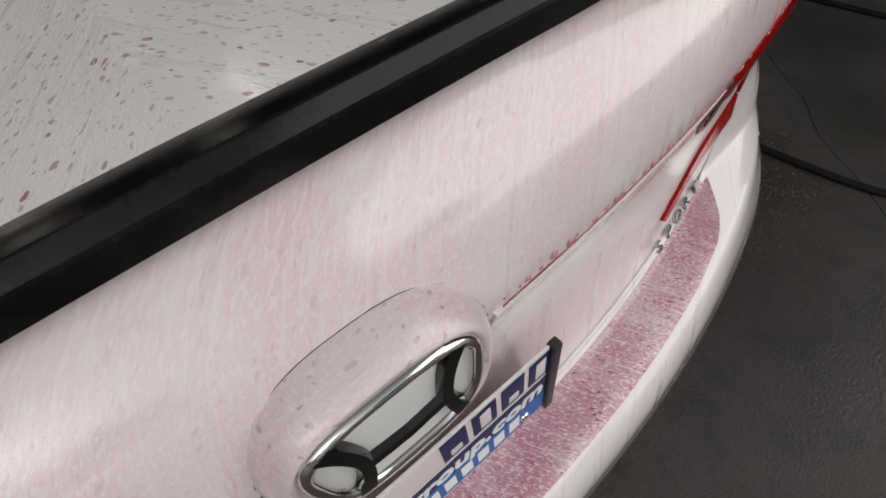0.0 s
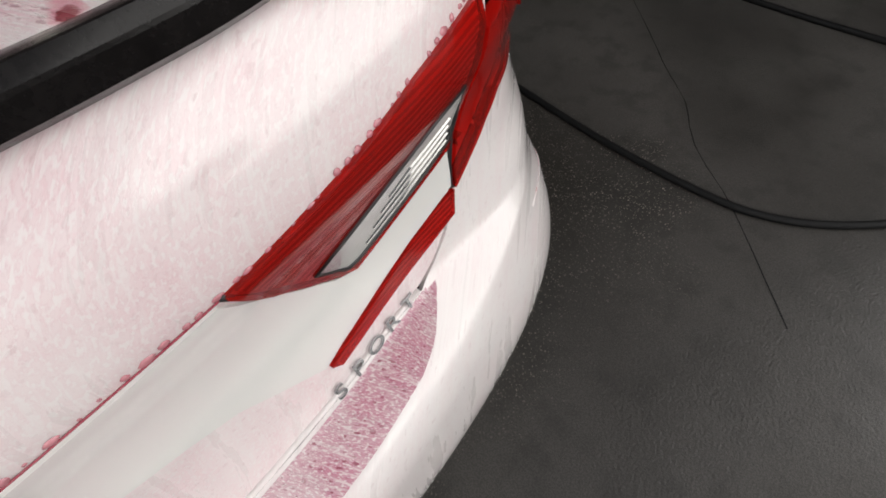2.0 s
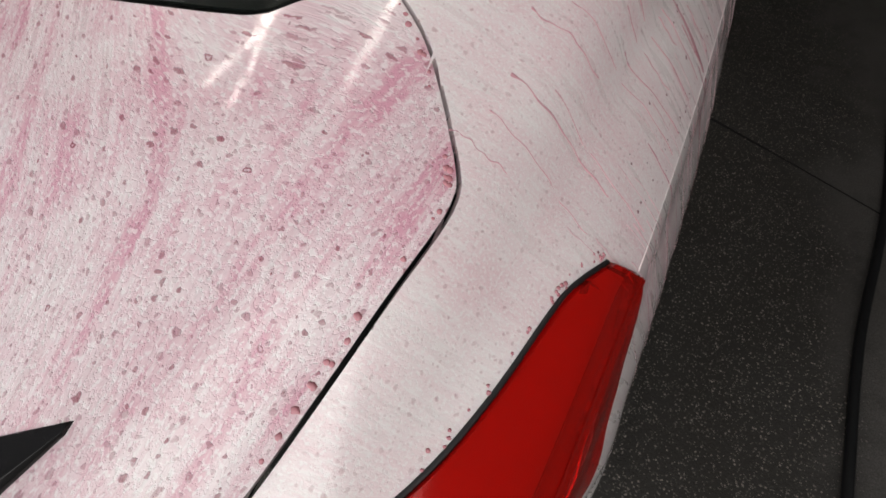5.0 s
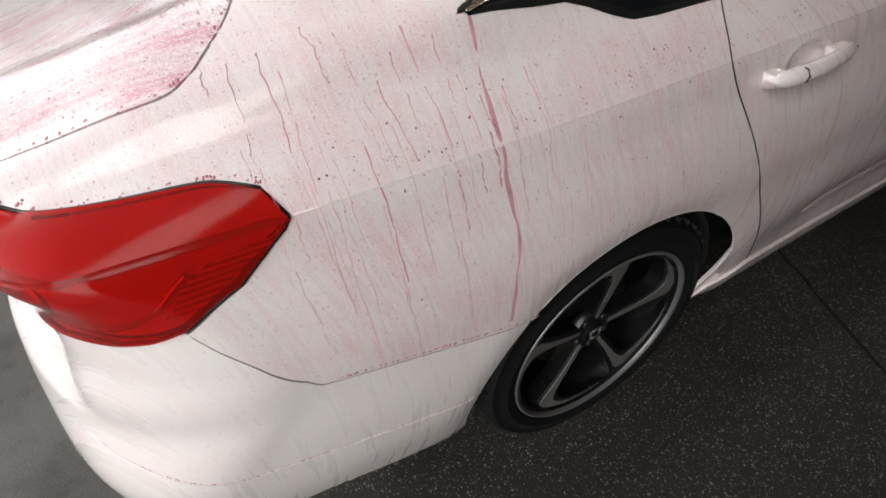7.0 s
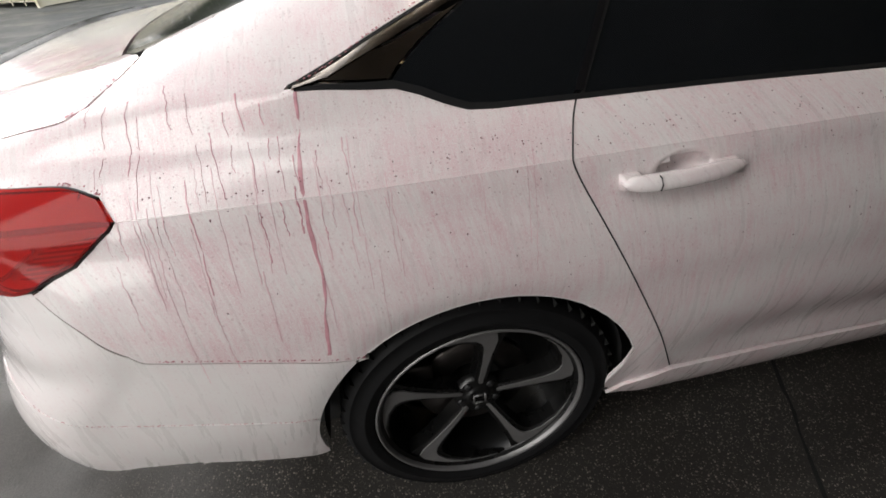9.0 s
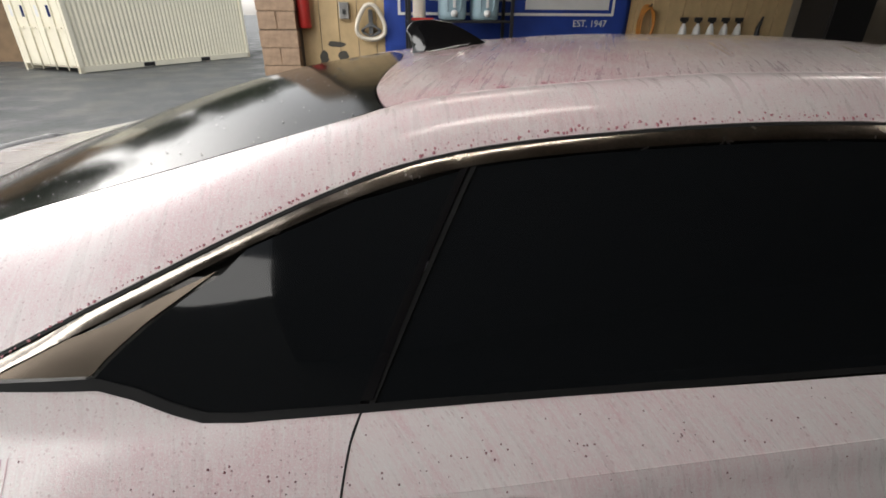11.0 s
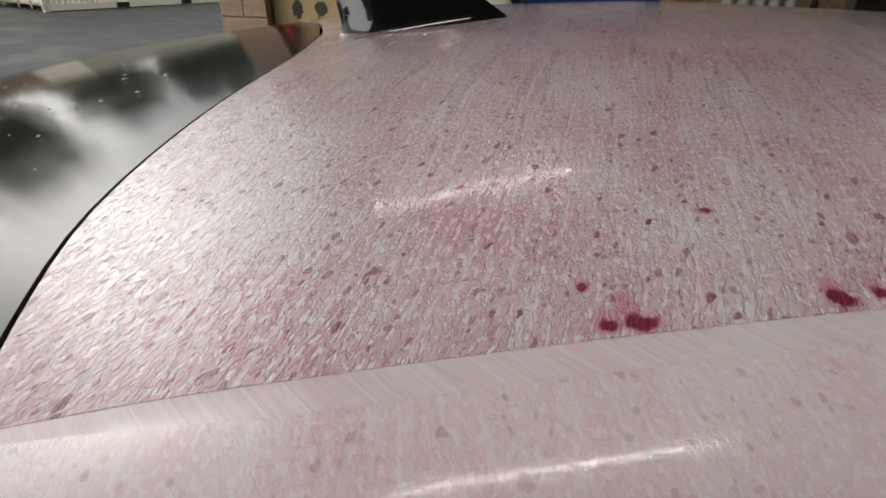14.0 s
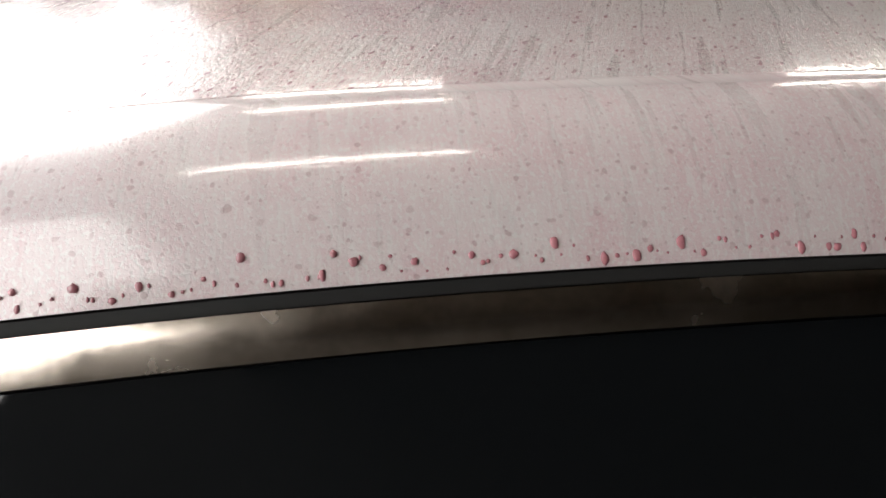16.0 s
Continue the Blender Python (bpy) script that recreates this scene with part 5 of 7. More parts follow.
# licence plate with dealer print
def flat_text(name, words, size, m, mat, parent, thick=0.0006, align="CENTER", bold=0.0):
    cu = bpy.data.curves.new(name, "FONT")
    cu.body, cu.size, cu.extrude, cu.align_x, cu.align_y = words, size, thick, align, "CENTER"
    cu.offset, cu.resolution_u = bold, 4
    ob = new(name + "_curve", cu)
    dg = bpy.context.evaluated_depsgraph_get()
    me = bpy.data.meshes.new_from_object(ob.evaluated_get(dg))
    bpy.data.objects.remove(ob)
    me.transform(m)
    me.materials.clear()
    return part(name, me, mat, parent)


def slab(name, y0, y1, z0, z1, x, thick, mat, parent, label=""):
    bm = bmesh.new()
    box(bm, (x - thick, y0, z0), (x, y1, z1), bevel=min(thick * 0.3, 0.002))
    return part(name, bm, mat, parent, label, smooth=False)


PX = 0.054
plate = slab("licence_plate", -0.146, 0.146, 0.704, 0.842, PX, 0.003, CLEAN, car, "dealer plate in white, navy and blue")
slab("plate_band", -0.145, 0.145, 0.752, 0.784, PX - 0.003, 0.0008, NAVY, plate)
slab("plate_band", -0.145, 0.145, 0.706, 0.750, PX - 0.003, 0.0008, SKYBLUE, plate)
slab("plate_frame", -0.157, -0.1462, 0.699, 0.843, PX + 0.002, 0.010, BLACK_PLASTIC, plate, "black plastic plate frame")
slab("plate_frame", 0.1462, 0.157, 0.699, 0.843, PX + 0.002, 0.010, BLACK_PLASTIC, plate)
back_turn = Matrix(((0, 0, -1, 0), (-1, 0, 0, 0), (0, 1, 0, 0), (0, 0, 0, 1)))
flat_text("plate_print", "autogroup.com", 0.036, Matrix.Translation((PX - 0.0042, -0.024, 0.768)) @ back_turn @ Matrix(((1.06, 0.18, 0, 0), (0, 1, 0, 0), (0, 0, 1, 0), (0, 0, 0, 1))), PRINT_WHITE, plate, bold=0.0009)
# names become bars
for k in range(4):
    y = -0.022 - 0.033 * k
    slab("plate_bar", y - 0.027, y, 0.794, 0.8375, PX - 0.003, 0.0008, NAVY, plate)
    slab("plate_gap", y - 0.020, y - 0.008, 0.801, 0.831 if k % 2 else 0.812, PX - 0.0039, 0.0005, CLEAN, plate)
for k in range(7):
    y = 0.03 - 0.021 * k
    slab("plate_bar", y - 0.014, y, 0.715, 0.742, PX - 0.0038, 0.0006, PRINT_WHITE, plate)
for y in (-0.118, 0.118):
    bm = bmesh.new()
    lathe(bm, [(0.0005, -0.004), (0.004, -0.0035), (0.0065, -0.001), (0.0065, 0.002)], 16, Matrix.Translation((PX - 0.003, y, 0.722)) @ Matrix.Rotation(radians(90), 4, "Y"))
    part("plate_screw", bm, CHROME, plate)

BADGE_CHROME = plain("badge_chrome", (0.42, 0.42, 0.43), 0.15, metal=1.0)
# trim badge: raised chrome letters along the lid's foot
letters = "SPORT"
for k, ch in enumerate(letters):
    s = s_at_y(0.398 + 0.030 * k + 0.010, 0.702)
    p, p2 = Vector(lower(s, 0.7025)), Vector(lower(s + 0.01, 0.7025))
    along = (p2 - p).normalized()
    upw = ((Vector(lower(s, 0.722)) - p).normalized() + Vector((0.35, 0, 0))).normalized()
    out = along.cross(upw).normalized()
    m = Matrix((along, upw, out)).transposed().to_4x4()
    m.translation = p + out * 0.006
    flat_text("badge_letter", ch, 0.022, m @ Matrix.Diagonal((1.55, 0.95, 1, 1)), BADGE_CHROME, lid, thick=0.0018)

# door handles
def door_handle(door, k):
    def on(x, z, out):
        p = Vector(lower(k * s_at_x(x, z), z))
        return p + Vector((0, -k * out, 0.12 * out))

    bm = bmesh.new()
    rows = []
    for i in range(33):
        t = i / 32
        x = 1.355 + 0.240 * t
        h = 0.0145 * (1 - abs(2 * t - 1) ** 6) ** 0.5 * (1 - 0.35 * max(0, t - 0.72) / 0.28) + 0.0005
        o = 0.012 + 0.026 * math.sin(math.pi * min(max(t, 0.02), 0.98)) ** 0.45
        zc = 0.904 + 0.008 * t
        ring = []
        for q in range(14):
            a = q * 2 * math.pi / 14
            ring.append(bm.verts.new(on(x, zc + h * math.copysign(abs(math.sin(a)) ** 0.8, math.sin(a)), o + 0.0085 * math.copysign(abs(math.cos(a)) ** 0.8, math.cos(a)) - (0.004 if math.sin(a) > 0.3 else 0))))
        rows.append(ring)
    for a, b in zip(rows, rows[1:]):
        for q in range(14):
            bm.faces.new((a[q], a[(q + 1) % 14], b[(q + 1) % 14], b[q]))
    bm.faces.new(rows[0])
    bm.faces.new(rows[-1][::-1])
    handle = part("door_handle", bm, PAINT_TAIL, door, "white pull handle with dried pink marks")
    for t0, t1 in ((0.0, 0.16), (0.76, 1.0)):
        bm = bmesh.new()
        vs = []
        for i in range(9):
            x = 1.358 + 0.234 * (t0 + (t1 - t0) * i / 8)
            vs.append([bm.verts.new(on(x, z, o)) for z, o in ((0.918, -0.001), (0.914, 0.020), (0.894, 0.020), (0.890, -0.001))])
        for a, b in zip(vs, vs[1:]):
            for q in range(3):
                bm.faces.new((a[q], a[q + 1], b[q + 1], b[q]))
        bm.faces.new(vs[0])
        bm.faces.new(vs[-1][::-1])
        part("handle_foot", bm, PAINT_TAIL, handle)
    bm = bmesh.new()
    tube(bm, [on(1.414, z, o) for z, o in ((0.920, 0.028), (0.916, 0.042), (0.905, 0.0468), (0.895, 0.042), (0.891, 0.030))], 0.0012, 6)
    part("handle_joint", bm, DARK_INNER, handle)
    # hollow behind the handle, through an opening in the door skin
    cut = bmesh.new()
    cut.from_mesh(door.data)
    gone = [f for f in cut.faces if ((f.calc_center_median().x - 1.486) / 0.054) ** 2 + ((f.calc_center_median().z - 0.912) / 0.0255) ** 2 < 1]
    bmesh.ops.delete(cut, geom=gone, context="FACES")
    cut.to_mesh(door.data)
    cut.free()
    bm = bmesh.new()
    rings = []
    for r, dep in ((1.32, 0.0003), (1.2, 0.0012), (1.0, 0.0014), (0.92, -0.003), (0.80, -0.012), (0.55, -0.022), (0.25, -0.027), (0.02, -0.028)):
        rings.append([bm.verts.new(on(1.486 + 0.058 * r * math.cos(a), 0.912 + 0.028 * r * math.sin(a), dep)) for a in [q * 2 * math.pi / 28 for q in range(28)]])
    for a, b in zip(rings, rings[1:]):
        for q in range(28):
            bm.faces.new((a[q], a[(q + 1) % 28], b[(q + 1) % 28], b[q]))
    part("handle_hollow", bm, PAINT_TAIL, door, "finger hollow behind the handle")
    return handle


for d, k in DOORS:
    door_handle(d, k)

# antenna fin
fin_h = pchip([0.0, 0.05, 0.14, 0.30, 0.50, 0.72, 0.88, 1.0], [0.050, 0.066, 0.072, 0.070, 0.059, 0.036, 0.016, 0.0])
fin_w = pchip([0.0, 0.06, 0.2, 0.45, 0.7, 0.9, 1.0], [0.010, 0.020, 0.031, 0.033, 0.027, 0.015, 0.004])
bm = bmesh.new()
rows = []
for i in range(33):
    t = (i / 32) ** 1.25
    x = 1.442 + 0.196 * t
    base = upper(x, 0)[2] - 0.002
    h, w = fin_h(t) + 0.002, fin_w(t)
    ring = []
    for q in range(25):
        a = math.pi * q / 24
        c, s = math.cos(a), math.sin(a)
        # a flared foot, a waist, then a rounded blade
        ring.append(bm.verts.new((x - 0.010 * s * (1 - t) ** 3 + 0.012 * math.sin(math.pi * min(s, 1)) * (1 - t) ** 4, w * math.copysign(abs(c) ** 0.8, c) * (1 - 0.80 * min(s * 1.15, 1.0) ** 0.75 + 0.10 * math.sin(math.pi * s)), base + h * s**1.25)))
    rows.append(ring)
for a, b in zip(rows, rows[1:]):
    for q in range(24):
        bm.faces.new((a[q], a[q + 1], b[q + 1], b[q]))
bm.faces.new(rows[0][::-1])
bm.faces.new(rows[-1])
part("antenna_fin", bm, BLACK_GLOSS, car, "gloss black shark-fin antenna")

# ---- the place ----
CEIL_PAINT = plain("ceiling_boards", (0.17, 0.145, 0.115), 0.8, vary=0.2, scale=6)
WALL_Y, BAY_X, BACK_X, RIGHT_Y, CEIL = 3.72, 0.74, 9.0, -3.45, 3.05
TAN_BOARD = plain("tan_board", (0.56, 0.41, 0.22), 0.6, vary=0.2, scale=9, relief=0.1)
GREY_WALL = plain("grey_wall", (0.30, 0.26, 0.21), 0.8, vary=0.2, scale=6)
BRICK = plain("brown_block", (0.36, 0.25, 0.17), 0.85, vary=0.3, scale=20, relief=0.5)
MORTAR = plain("mortar", (0.24, 0.18, 0.13), 0.9)
CREAM = plain("cream_steel", (0.82, 0.77, 0.62), 0.5, vary=0.06, scale=4)
BLUE = plain("blue_cloth", (0.014, 0.05, 0.30), 0.75, vary=0.25, scale=5, relief=0.1)
WHITE = plain("white_print", (0.75, 0.75, 0.74), 0.6, vary=0.05)
RED_PAINT = plain("red_paint", (0.45, 0.03, 0.025), 0.35, vary=0.1, coat=0.3)
ORANGE = plain("orange_hose", (0.50, 0.20, 0.03), 0.5, vary=0.15)
GREY_PLASTIC = plain("grey_plastic", (0.12, 0.125, 0.13), 0.5, vary=0.15, scale=12)
MILKY = plain("milky_plastic", (0.74, 0.68, 0.58), 0.4, vary=0.08)
MILKY_BLUE = plain("blue_fluid_plastic", (0.30, 0.42, 0.48), 0.35, vary=0.1)
MILKY_PINK = plain("pink_fluid_plastic", (0.62, 0.40, 0.38), 0.35, vary=0.1)
STEEL = plain("grey_steel", (0.35, 0.35, 0.34), 0.35, metal=0.8, vary=0.15)
BARK, STONE = plain("bark", (0.10, 0.07, 0.05), 0.9, vary=0.3, relief=0.6), plain("tan_stone", (0.22, 0.15, 0.09), 0.9, vary=0.35, scale=3, relief=0.6)


def slab_wall(name, lo, hi, mat, label, cat="wall"):
    bm = bmesh.new()
    box(bm, lo, hi)
    return tagged(part(name, bm, mat, smooth=False), label, cat, kind="structure")


wall_left = slab_wall("wall_left", (0.72, WALL_Y + 0.03, 0), (BACK_X, WALL_Y + 0.25, CEIL), GREY_WALL, "side wall of the wash bay behind tan boards")
# colour of the unseen walls, kept dark so they bounce little light
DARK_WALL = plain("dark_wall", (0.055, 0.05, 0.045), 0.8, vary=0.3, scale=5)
slab_wall("unseen_wall_back", (BACK_X, RIGHT_Y, 0), (BACK_X + 0.2, WALL_Y + 0.25, CEIL), DARK_WALL, "unseen back wall added to close the bay, coloured dark")
# unseen, added to block sky light and its reflections on the right flank
slab_wall("blocker_wall_right", (-1.0, RIGHT_Y - 0.2, 0), (BACK_X, RIGHT_Y, CEIL + 1.6), DARK_WALL, "unseen dark wall added to block daylight on the car's right side")
slab_wall("ceiling", (BAY_X, RIGHT_Y - 0.2, CEIL), (BACK_X + 0.2, WALL_Y + 0.4, CEIL + 0.2), CEIL_PAINT, "dim tan ceiling of the wash bay", "ceiling")

# fluorescent tubes
m_, _, _, sh_ = material("tube_light")
sh_.inputs["Emission Color"].default_value, sh_.inputs["Emission Strength"].default_value = (1.0, 0.94, 0.85, 1), 11.0
sh_.inputs["Base Color"].default_value = (0.9, 0.9, 0.9, 1)
TUBE = m_
for x in (1.13, 4.55):
    for y in (1.50, -0.50):
        lamp_ob = thing("ceiling_light", "white fluorescent tube fitting fixed under the ceiling", "light", "ceiling tube lights", at=(x, y, CEIL - 0.07))
        bm = bmesh.new()
        box(bm, (0, -0.06, 0.02), (1.22, 0.06, 0.07), bevel=0.006)
        part("fitting", bm, WHITE, lamp_ob, "white enamelled fitting", smooth=False)
        bm = bmesh.new()
        tube(bm, [(0.02 + 0.0, 0, 0.0), (1.20, 0, 0.0)], 0.016, 12)
        part("tube", bm, TUBE, lamp_ob, "lit fluorescent tube")

# board cladding
bm = bmesh.new()
box(bm, (0.003, 0, 0), (0.172, 0.022, CEIL - 0.01), bevel=0.004)
board = bpy.data.meshes.new("board")
bm.to_mesh(board)
bm.free()
board.materials.append(TAN_BOARD)
for k in range(29):
    ob = new("board", board)
    ob.parent, ob.location = wall_left, (0.712 + 0.175 * k, WALL_Y + 0.007, 0.004)

# block pillar at the mouth of the bay
pillar = slab_wall("pillar", (0.375, 3.515, 0), (0.695, 3.985, CEIL + 0.2), MORTAR, "brown split-block pillar at the mouth of the bay", "pillar")
blocks = []
for length in (0.335, 0.165):
    bm = bmesh.new()
    box(bm, (0.004, 0.0, 0.004), (length - 0.004, 0.18, 0.146), bevel=0.006)
    for v in bm.verts:
        v.co += Vector((random.uniform(-1, 1), random.uniform(-1, 1), random.uniform(-1, 1))) * 0.0025
    me = bpy.data.meshes.new("block")
    bm.to_mesh(me)
    bm.free()
    me.materials.append(BRICK)
    blocks.append(me)
for row in range(20):
    for x, k in (((0.367, 1), (0.535, 1)) if row % 2 else ((0.367, 0),)):
        ob = new("block", blocks[k])
        ob.parent, ob.location = pillar, (x, 3.50 + 0.004 * (row % 3), 0.15 * row)
    for q in range(2):
        ob = new("block", blocks[1 if q else 0])
        ob.parent, ob.location, ob.rotation_euler = pillar, (0.365 + 0.003 * (row % 2), 3.515 + (0.49 if q == 0 else 0.16), 0.15 * row), (0, 0, radians(-90))

# banner
banner = thing("banner", "blue cloth banner with a white framed sign hung on the boards", "banner")
verts, faces = [], []
for j in range(13):
    for i in range(41):
        x = 1.50 + 2.46 * i / 40
        z = 1.10 + 1.5 * j / 12
        verts.append((x - 0.012 * (1 - j / 12), WALL_Y - 0.012 - 0.010 * math.sin(x * 9.0 + 1.5 * math.sin(z * 3)) * (0.3 + (1 - j / 12)), z + 0.03 * math.sin(math.pi * i / 40) * (j == 0)))
for j in range(12):
    for i in range(40):
        k = j * 41 + i
        faces.append((k, k + 1, k + 42, k + 41))
cloth = part("cloth", mesh_of("cloth", verts, faces), BLUE, banner)
cloth.modifiers.new("thick", "SOLIDIFY").thickness = 0.002


def wall_bar(name, x0, x1, z0, z1, mat, parent, y=WALL_Y - 0.030, thick=0.003):
    bm = bmesh.new()
    box(bm, (x0, y - thick, z0), (x1, y, z1))
    return part(name, bm, mat, parent, smooth=False)


for x0, x1, z0, z1 in ((1.62, 3.78, 1.475, 1.50), (1.62, 3.78, 2.02, 2.045), (1.62, 1.645, 1.5, 2.02), (3.755, 3.78, 1.5, 2.02)):
    wall_bar("printed_frame", x0, x1, z0, z1, WHITE, banner)
wall_bar("printed_panel", 2.86, 3.72, 1.53, 1.99, WHITE, banner)
front_turn = Matrix(((1, 0, 0, 0), (0, 0, -1, 0), (0, 1, 0, 0), (0, 0, 0, 1)))
flat_text("printed_word", "AUTO", 0.34, Matrix.Translation((3.29, WALL_Y - 0.035, 1.735)) @ front_turn, NAVY, banner, thick=0.001)
flat_text("printed_word", "EST. 1947", 0.088, Matrix.Translation((3.54, WALL_Y - 0.031, 1.405)) @ front_turn, WHITE, banner, thick=0.001)
for k in range(5):
    wall_bar("printed_bar", 1.70 + 0.22 * k, 1.86 + 0.22 * k, 1.60, 1.88, WHITE, banner)

# rack with fluid jugs
rack = thing("shelf_rack", "black metal shelf rack standing against the banner", "shelf")
for x in (1.70, 2.63):
    for y in (3.32, 3.64):
        bm = bmesh.new()
        box(bm, (x - 0.014, y - 0.014, 0), (x + 0.014, y + 0.014, 2.0))
        part("post", bm, BLACK_PLASTIC, rack, smooth=False)
for z in (0.52, 0.985, 1.435, 1.90):
    bm = bmesh.new()
    box(bm, (1.69, 3.31, z - 0.02), (2.64, 3.65, z), bevel=0.003)
    part("shelf", bm, BLACK_PLASTIC, rack, smooth=False)


def jug(x, z, mat, label):
    j = thing("fluid_jug", label, "jug", "fluid jugs on the rack", at=(x, 3.46, z + 0.001))
    bm = bmesh.new()
    prof = [(0.10, 0.0), (0.118, 0.012), (0.124, 0.05), (0.124, 0.21), (0.115, 0.25), (0.085, 0.278), (0.06, 0.285)]
    rings = []
    for r, h in prof:
        ring = []
        for q in range(32):
            a = q * 2 * math.pi / 32
            c, s = math.cos(a), math.sin(a)
            ring.append(bm.verts.new((r * math.copysign(abs(c) ** 0.55, c), r * math.copysign(abs(s) ** 0.55, s), h)))
        rings.append(ring)
    for a, b in zip(rings, rings[1:]):
        for q in range(32):
            bm.faces.new((a[q], a[(q + 1) % 32], b[(q + 1) % 32], b[q]))
    bm.faces.new(rings[0][::-1])
    bm.faces.new(rings[-1])
    part("jug_body", bm, mat, j)
    bm = bmesh.new()
    tube(bm, smooth_line([(-0.055, -0.122, 0.07), (-0.062, -0.132, 0.16), (-0.035, -0.135, 0.215), (0.0, -0.136, 0.225), (0.035, -0.135, 0.215), (0.062, -0.132, 0.16), (0.055, -0.122, 0.07)], 4), 0.008, 8)
    part("jug_moulding", bm, mat, j)
    bm = bmesh.new()
    lathe(bm, [(0.030, 0.0), (0.030, 0.022), (0.022, 0.030), (0.010, 0.032), (0.009, 0.060), (0.0005, 0.061)], 20, Matrix.Translation((0.0, -0.120, 0.055)) @ Matrix.Rotation(radians(90), 4, "X"))
    part("jug_cap", bm, WHITE, j, "white spout cap")
    bm = bmesh.new()
    box(bm, (-0.012, -0.140, 0.10), (0.012, -0.125, 0.21), bevel=0.003)
    part("jug_gauge", bm, WHITE, j, smooth=False)


jug(1.87, 0.985, MILKY, "milky plastic jug of pale yellow fluid with spout")
jug(2.165, 0.985, MILKY_PINK, "milky plastic jug of pink fluid with spout")
jug(2.445, 0.985, MILKY, "milky plastic jug with pinkish rest and spout")
jug(2.10, 1.435, MILKY_BLUE, "milky plastic jug of blue fluid with spout")
jug(2.40, 1.435, MILKY_BLUE, "milky plastic jug of pale blue fluid with spout")
bottle_ = thing("fluid_bottle", "grey plastic bottle on a red tray on the rack", "bottle", at=(1.80, 3.46, 1.436))
bm = bmesh.new()
lathe(bm, [(0.0005, 0.0), (0.055, 0.0), (0.058, 0.01), (0.058, 0.22), (0.03, 0.27), (0.025, 0.31), (0.0005, 0.312)], 24)
part("bottle_body", bm, MILKY, bottle_)
bm = bmesh.new()
box(bm, (-0.09, -0.15, 0.0), (0.11, -0.08, 0.02), bevel=0.003)
part("tray", bm, RED_PAINT, bottle_, "red tray edge", smooth=False)

# small things on the boards
ext = thing("fire_extinguisher", "red fire extinguisher hung on the boards beside the pillar", "extinguisher", at=(0.76, WALL_Y - 0.08, 1.36))
bm = bmesh.new()
lathe(bm, [(0.0005, 0.0), (0.05, 0.0), (0.058, 0.012), (0.058, 0.34), (0.04, 0.39), (0.018, 0.41), (0.018, 0.44), (0.0005, 0.44)], 24)
part("cylinder", bm, RED_PAINT, ext)
bm = bmesh.new()
box(bm, (-0.02, -0.055, 0.44), (0.02, 0.05, 0.465), bevel=0.004)
part("valve_lever", bm, BLACK_PLASTIC, ext, smooth=False)
sw = thing("switch_box", "small grey steel switch box on the boards", "switch", at=(1.12, WALL_Y, 1.44))
bm = bmesh.new()
box(bm, (-0.045, -0.05, 0.0), (0.045, 0.005, 0.14), bevel=0.006)
part("case", bm, STEEL, sw, smooth=False)
bm = bmesh.new()
box(bm, (-0.015, -0.062, 0.04), (0.015, -0.05, 0.08), bevel=0.003)
part("rocker", bm, BLACK_PLASTIC, sw, smooth=False)
stain = thing("soot_mark", "dark scuff smudged on the tan boards", "stain", kind="stuff")
SOOT = plain("soot", (0.07, 0.065, 0.055), 0.8, vary=0.3, scale=25)
bm = bmesh.new()
for x, z, w, h in ((0.90, 1.10, 0.045, 0.07), (1.09, 1.11, 0.055, 0.055), (1.02, 1.22, 0.09, 0.03)):
    vs = [bm.verts.new((x + w * math.cos(a) * random.uniform(0.7, 1.15), WALL_Y + 0.0045, z + h * math.sin(a) * random.uniform(0.7, 1.15))) for a in [q * 2 * math.pi / 18 for q in range(18)]]
    bm.faces.new(vs)
part("smudge", bm, SOOT, stain)
hang = thing("hose_hanger", "grey moulded hose hanger with a coiled grey lead", "hanger", at=(1.36, WALL_Y, 1.28))
bm = bmesh.new()
tube(bm, smooth_line([(-0.13, -0.07, 0.05), (-0.12, -0.09, 0.14), (-0.06, -0.10, 0.25), (0.0, -0.10, 0.28), (0.06, -0.10, 0.25), (0.12, -0.09, 0.14), (0.13, -0.07, 0.05), (0.08, -0.06, 0.0), (0.0, -0.05, -0.015), (-0.08, -0.06, 0.0)], 4, True), 0.020, 10, True)
part("hoop", bm, MILKY, hang)
for k in range(3):
    bm = bmesh.new()
    tube(bm, smooth_line([(-0.09 + 0.01 * k, -0.06 + 0.012 * k, 0.06), (0.0, -0.07 + 0.012 * k, 0.10 + 0.012 * k), (0.09 - 0.01 * k, -0.06 + 0.012 * k, 0.06), (0.0, -0.05 + 0.012 * k, 0.015)], 5, True), 0.008, 8, True)
    part("lead_loop", bm, GREY_PLASTIC, hang)
bm = bmesh.new()
box(bm, (-0.02, -0.05, 0.03), (0.02, 0.005, 0.24), bevel=0.004)
part("bracket", bm, GREY_PLASTIC, hang, smooth=False)
coil = thing("hose_coil", "orange air hose coiled on a hook on the boards", "hose", at=(4.14, WALL_Y, 1.39))
for k in range(5):
    bm = bmesh.new()
    rr = 0.005 * k
    tube(bm, smooth_line([(math.cos(a) * (0.085 - rr * 0.6) + random.uniform(-1, 1) * 0.008, -0.02 - 0.012 * k, math.sin(a) * (0.185 - rr) + random.uniform(-1, 1) * 0.008) for a in [q * 2 * math.pi / 10 for q in range(10)]], 4, True), 0.0075, 8, True)
    part("hose_turn", bm, ORANGE, coil)
bm = bmesh.new()
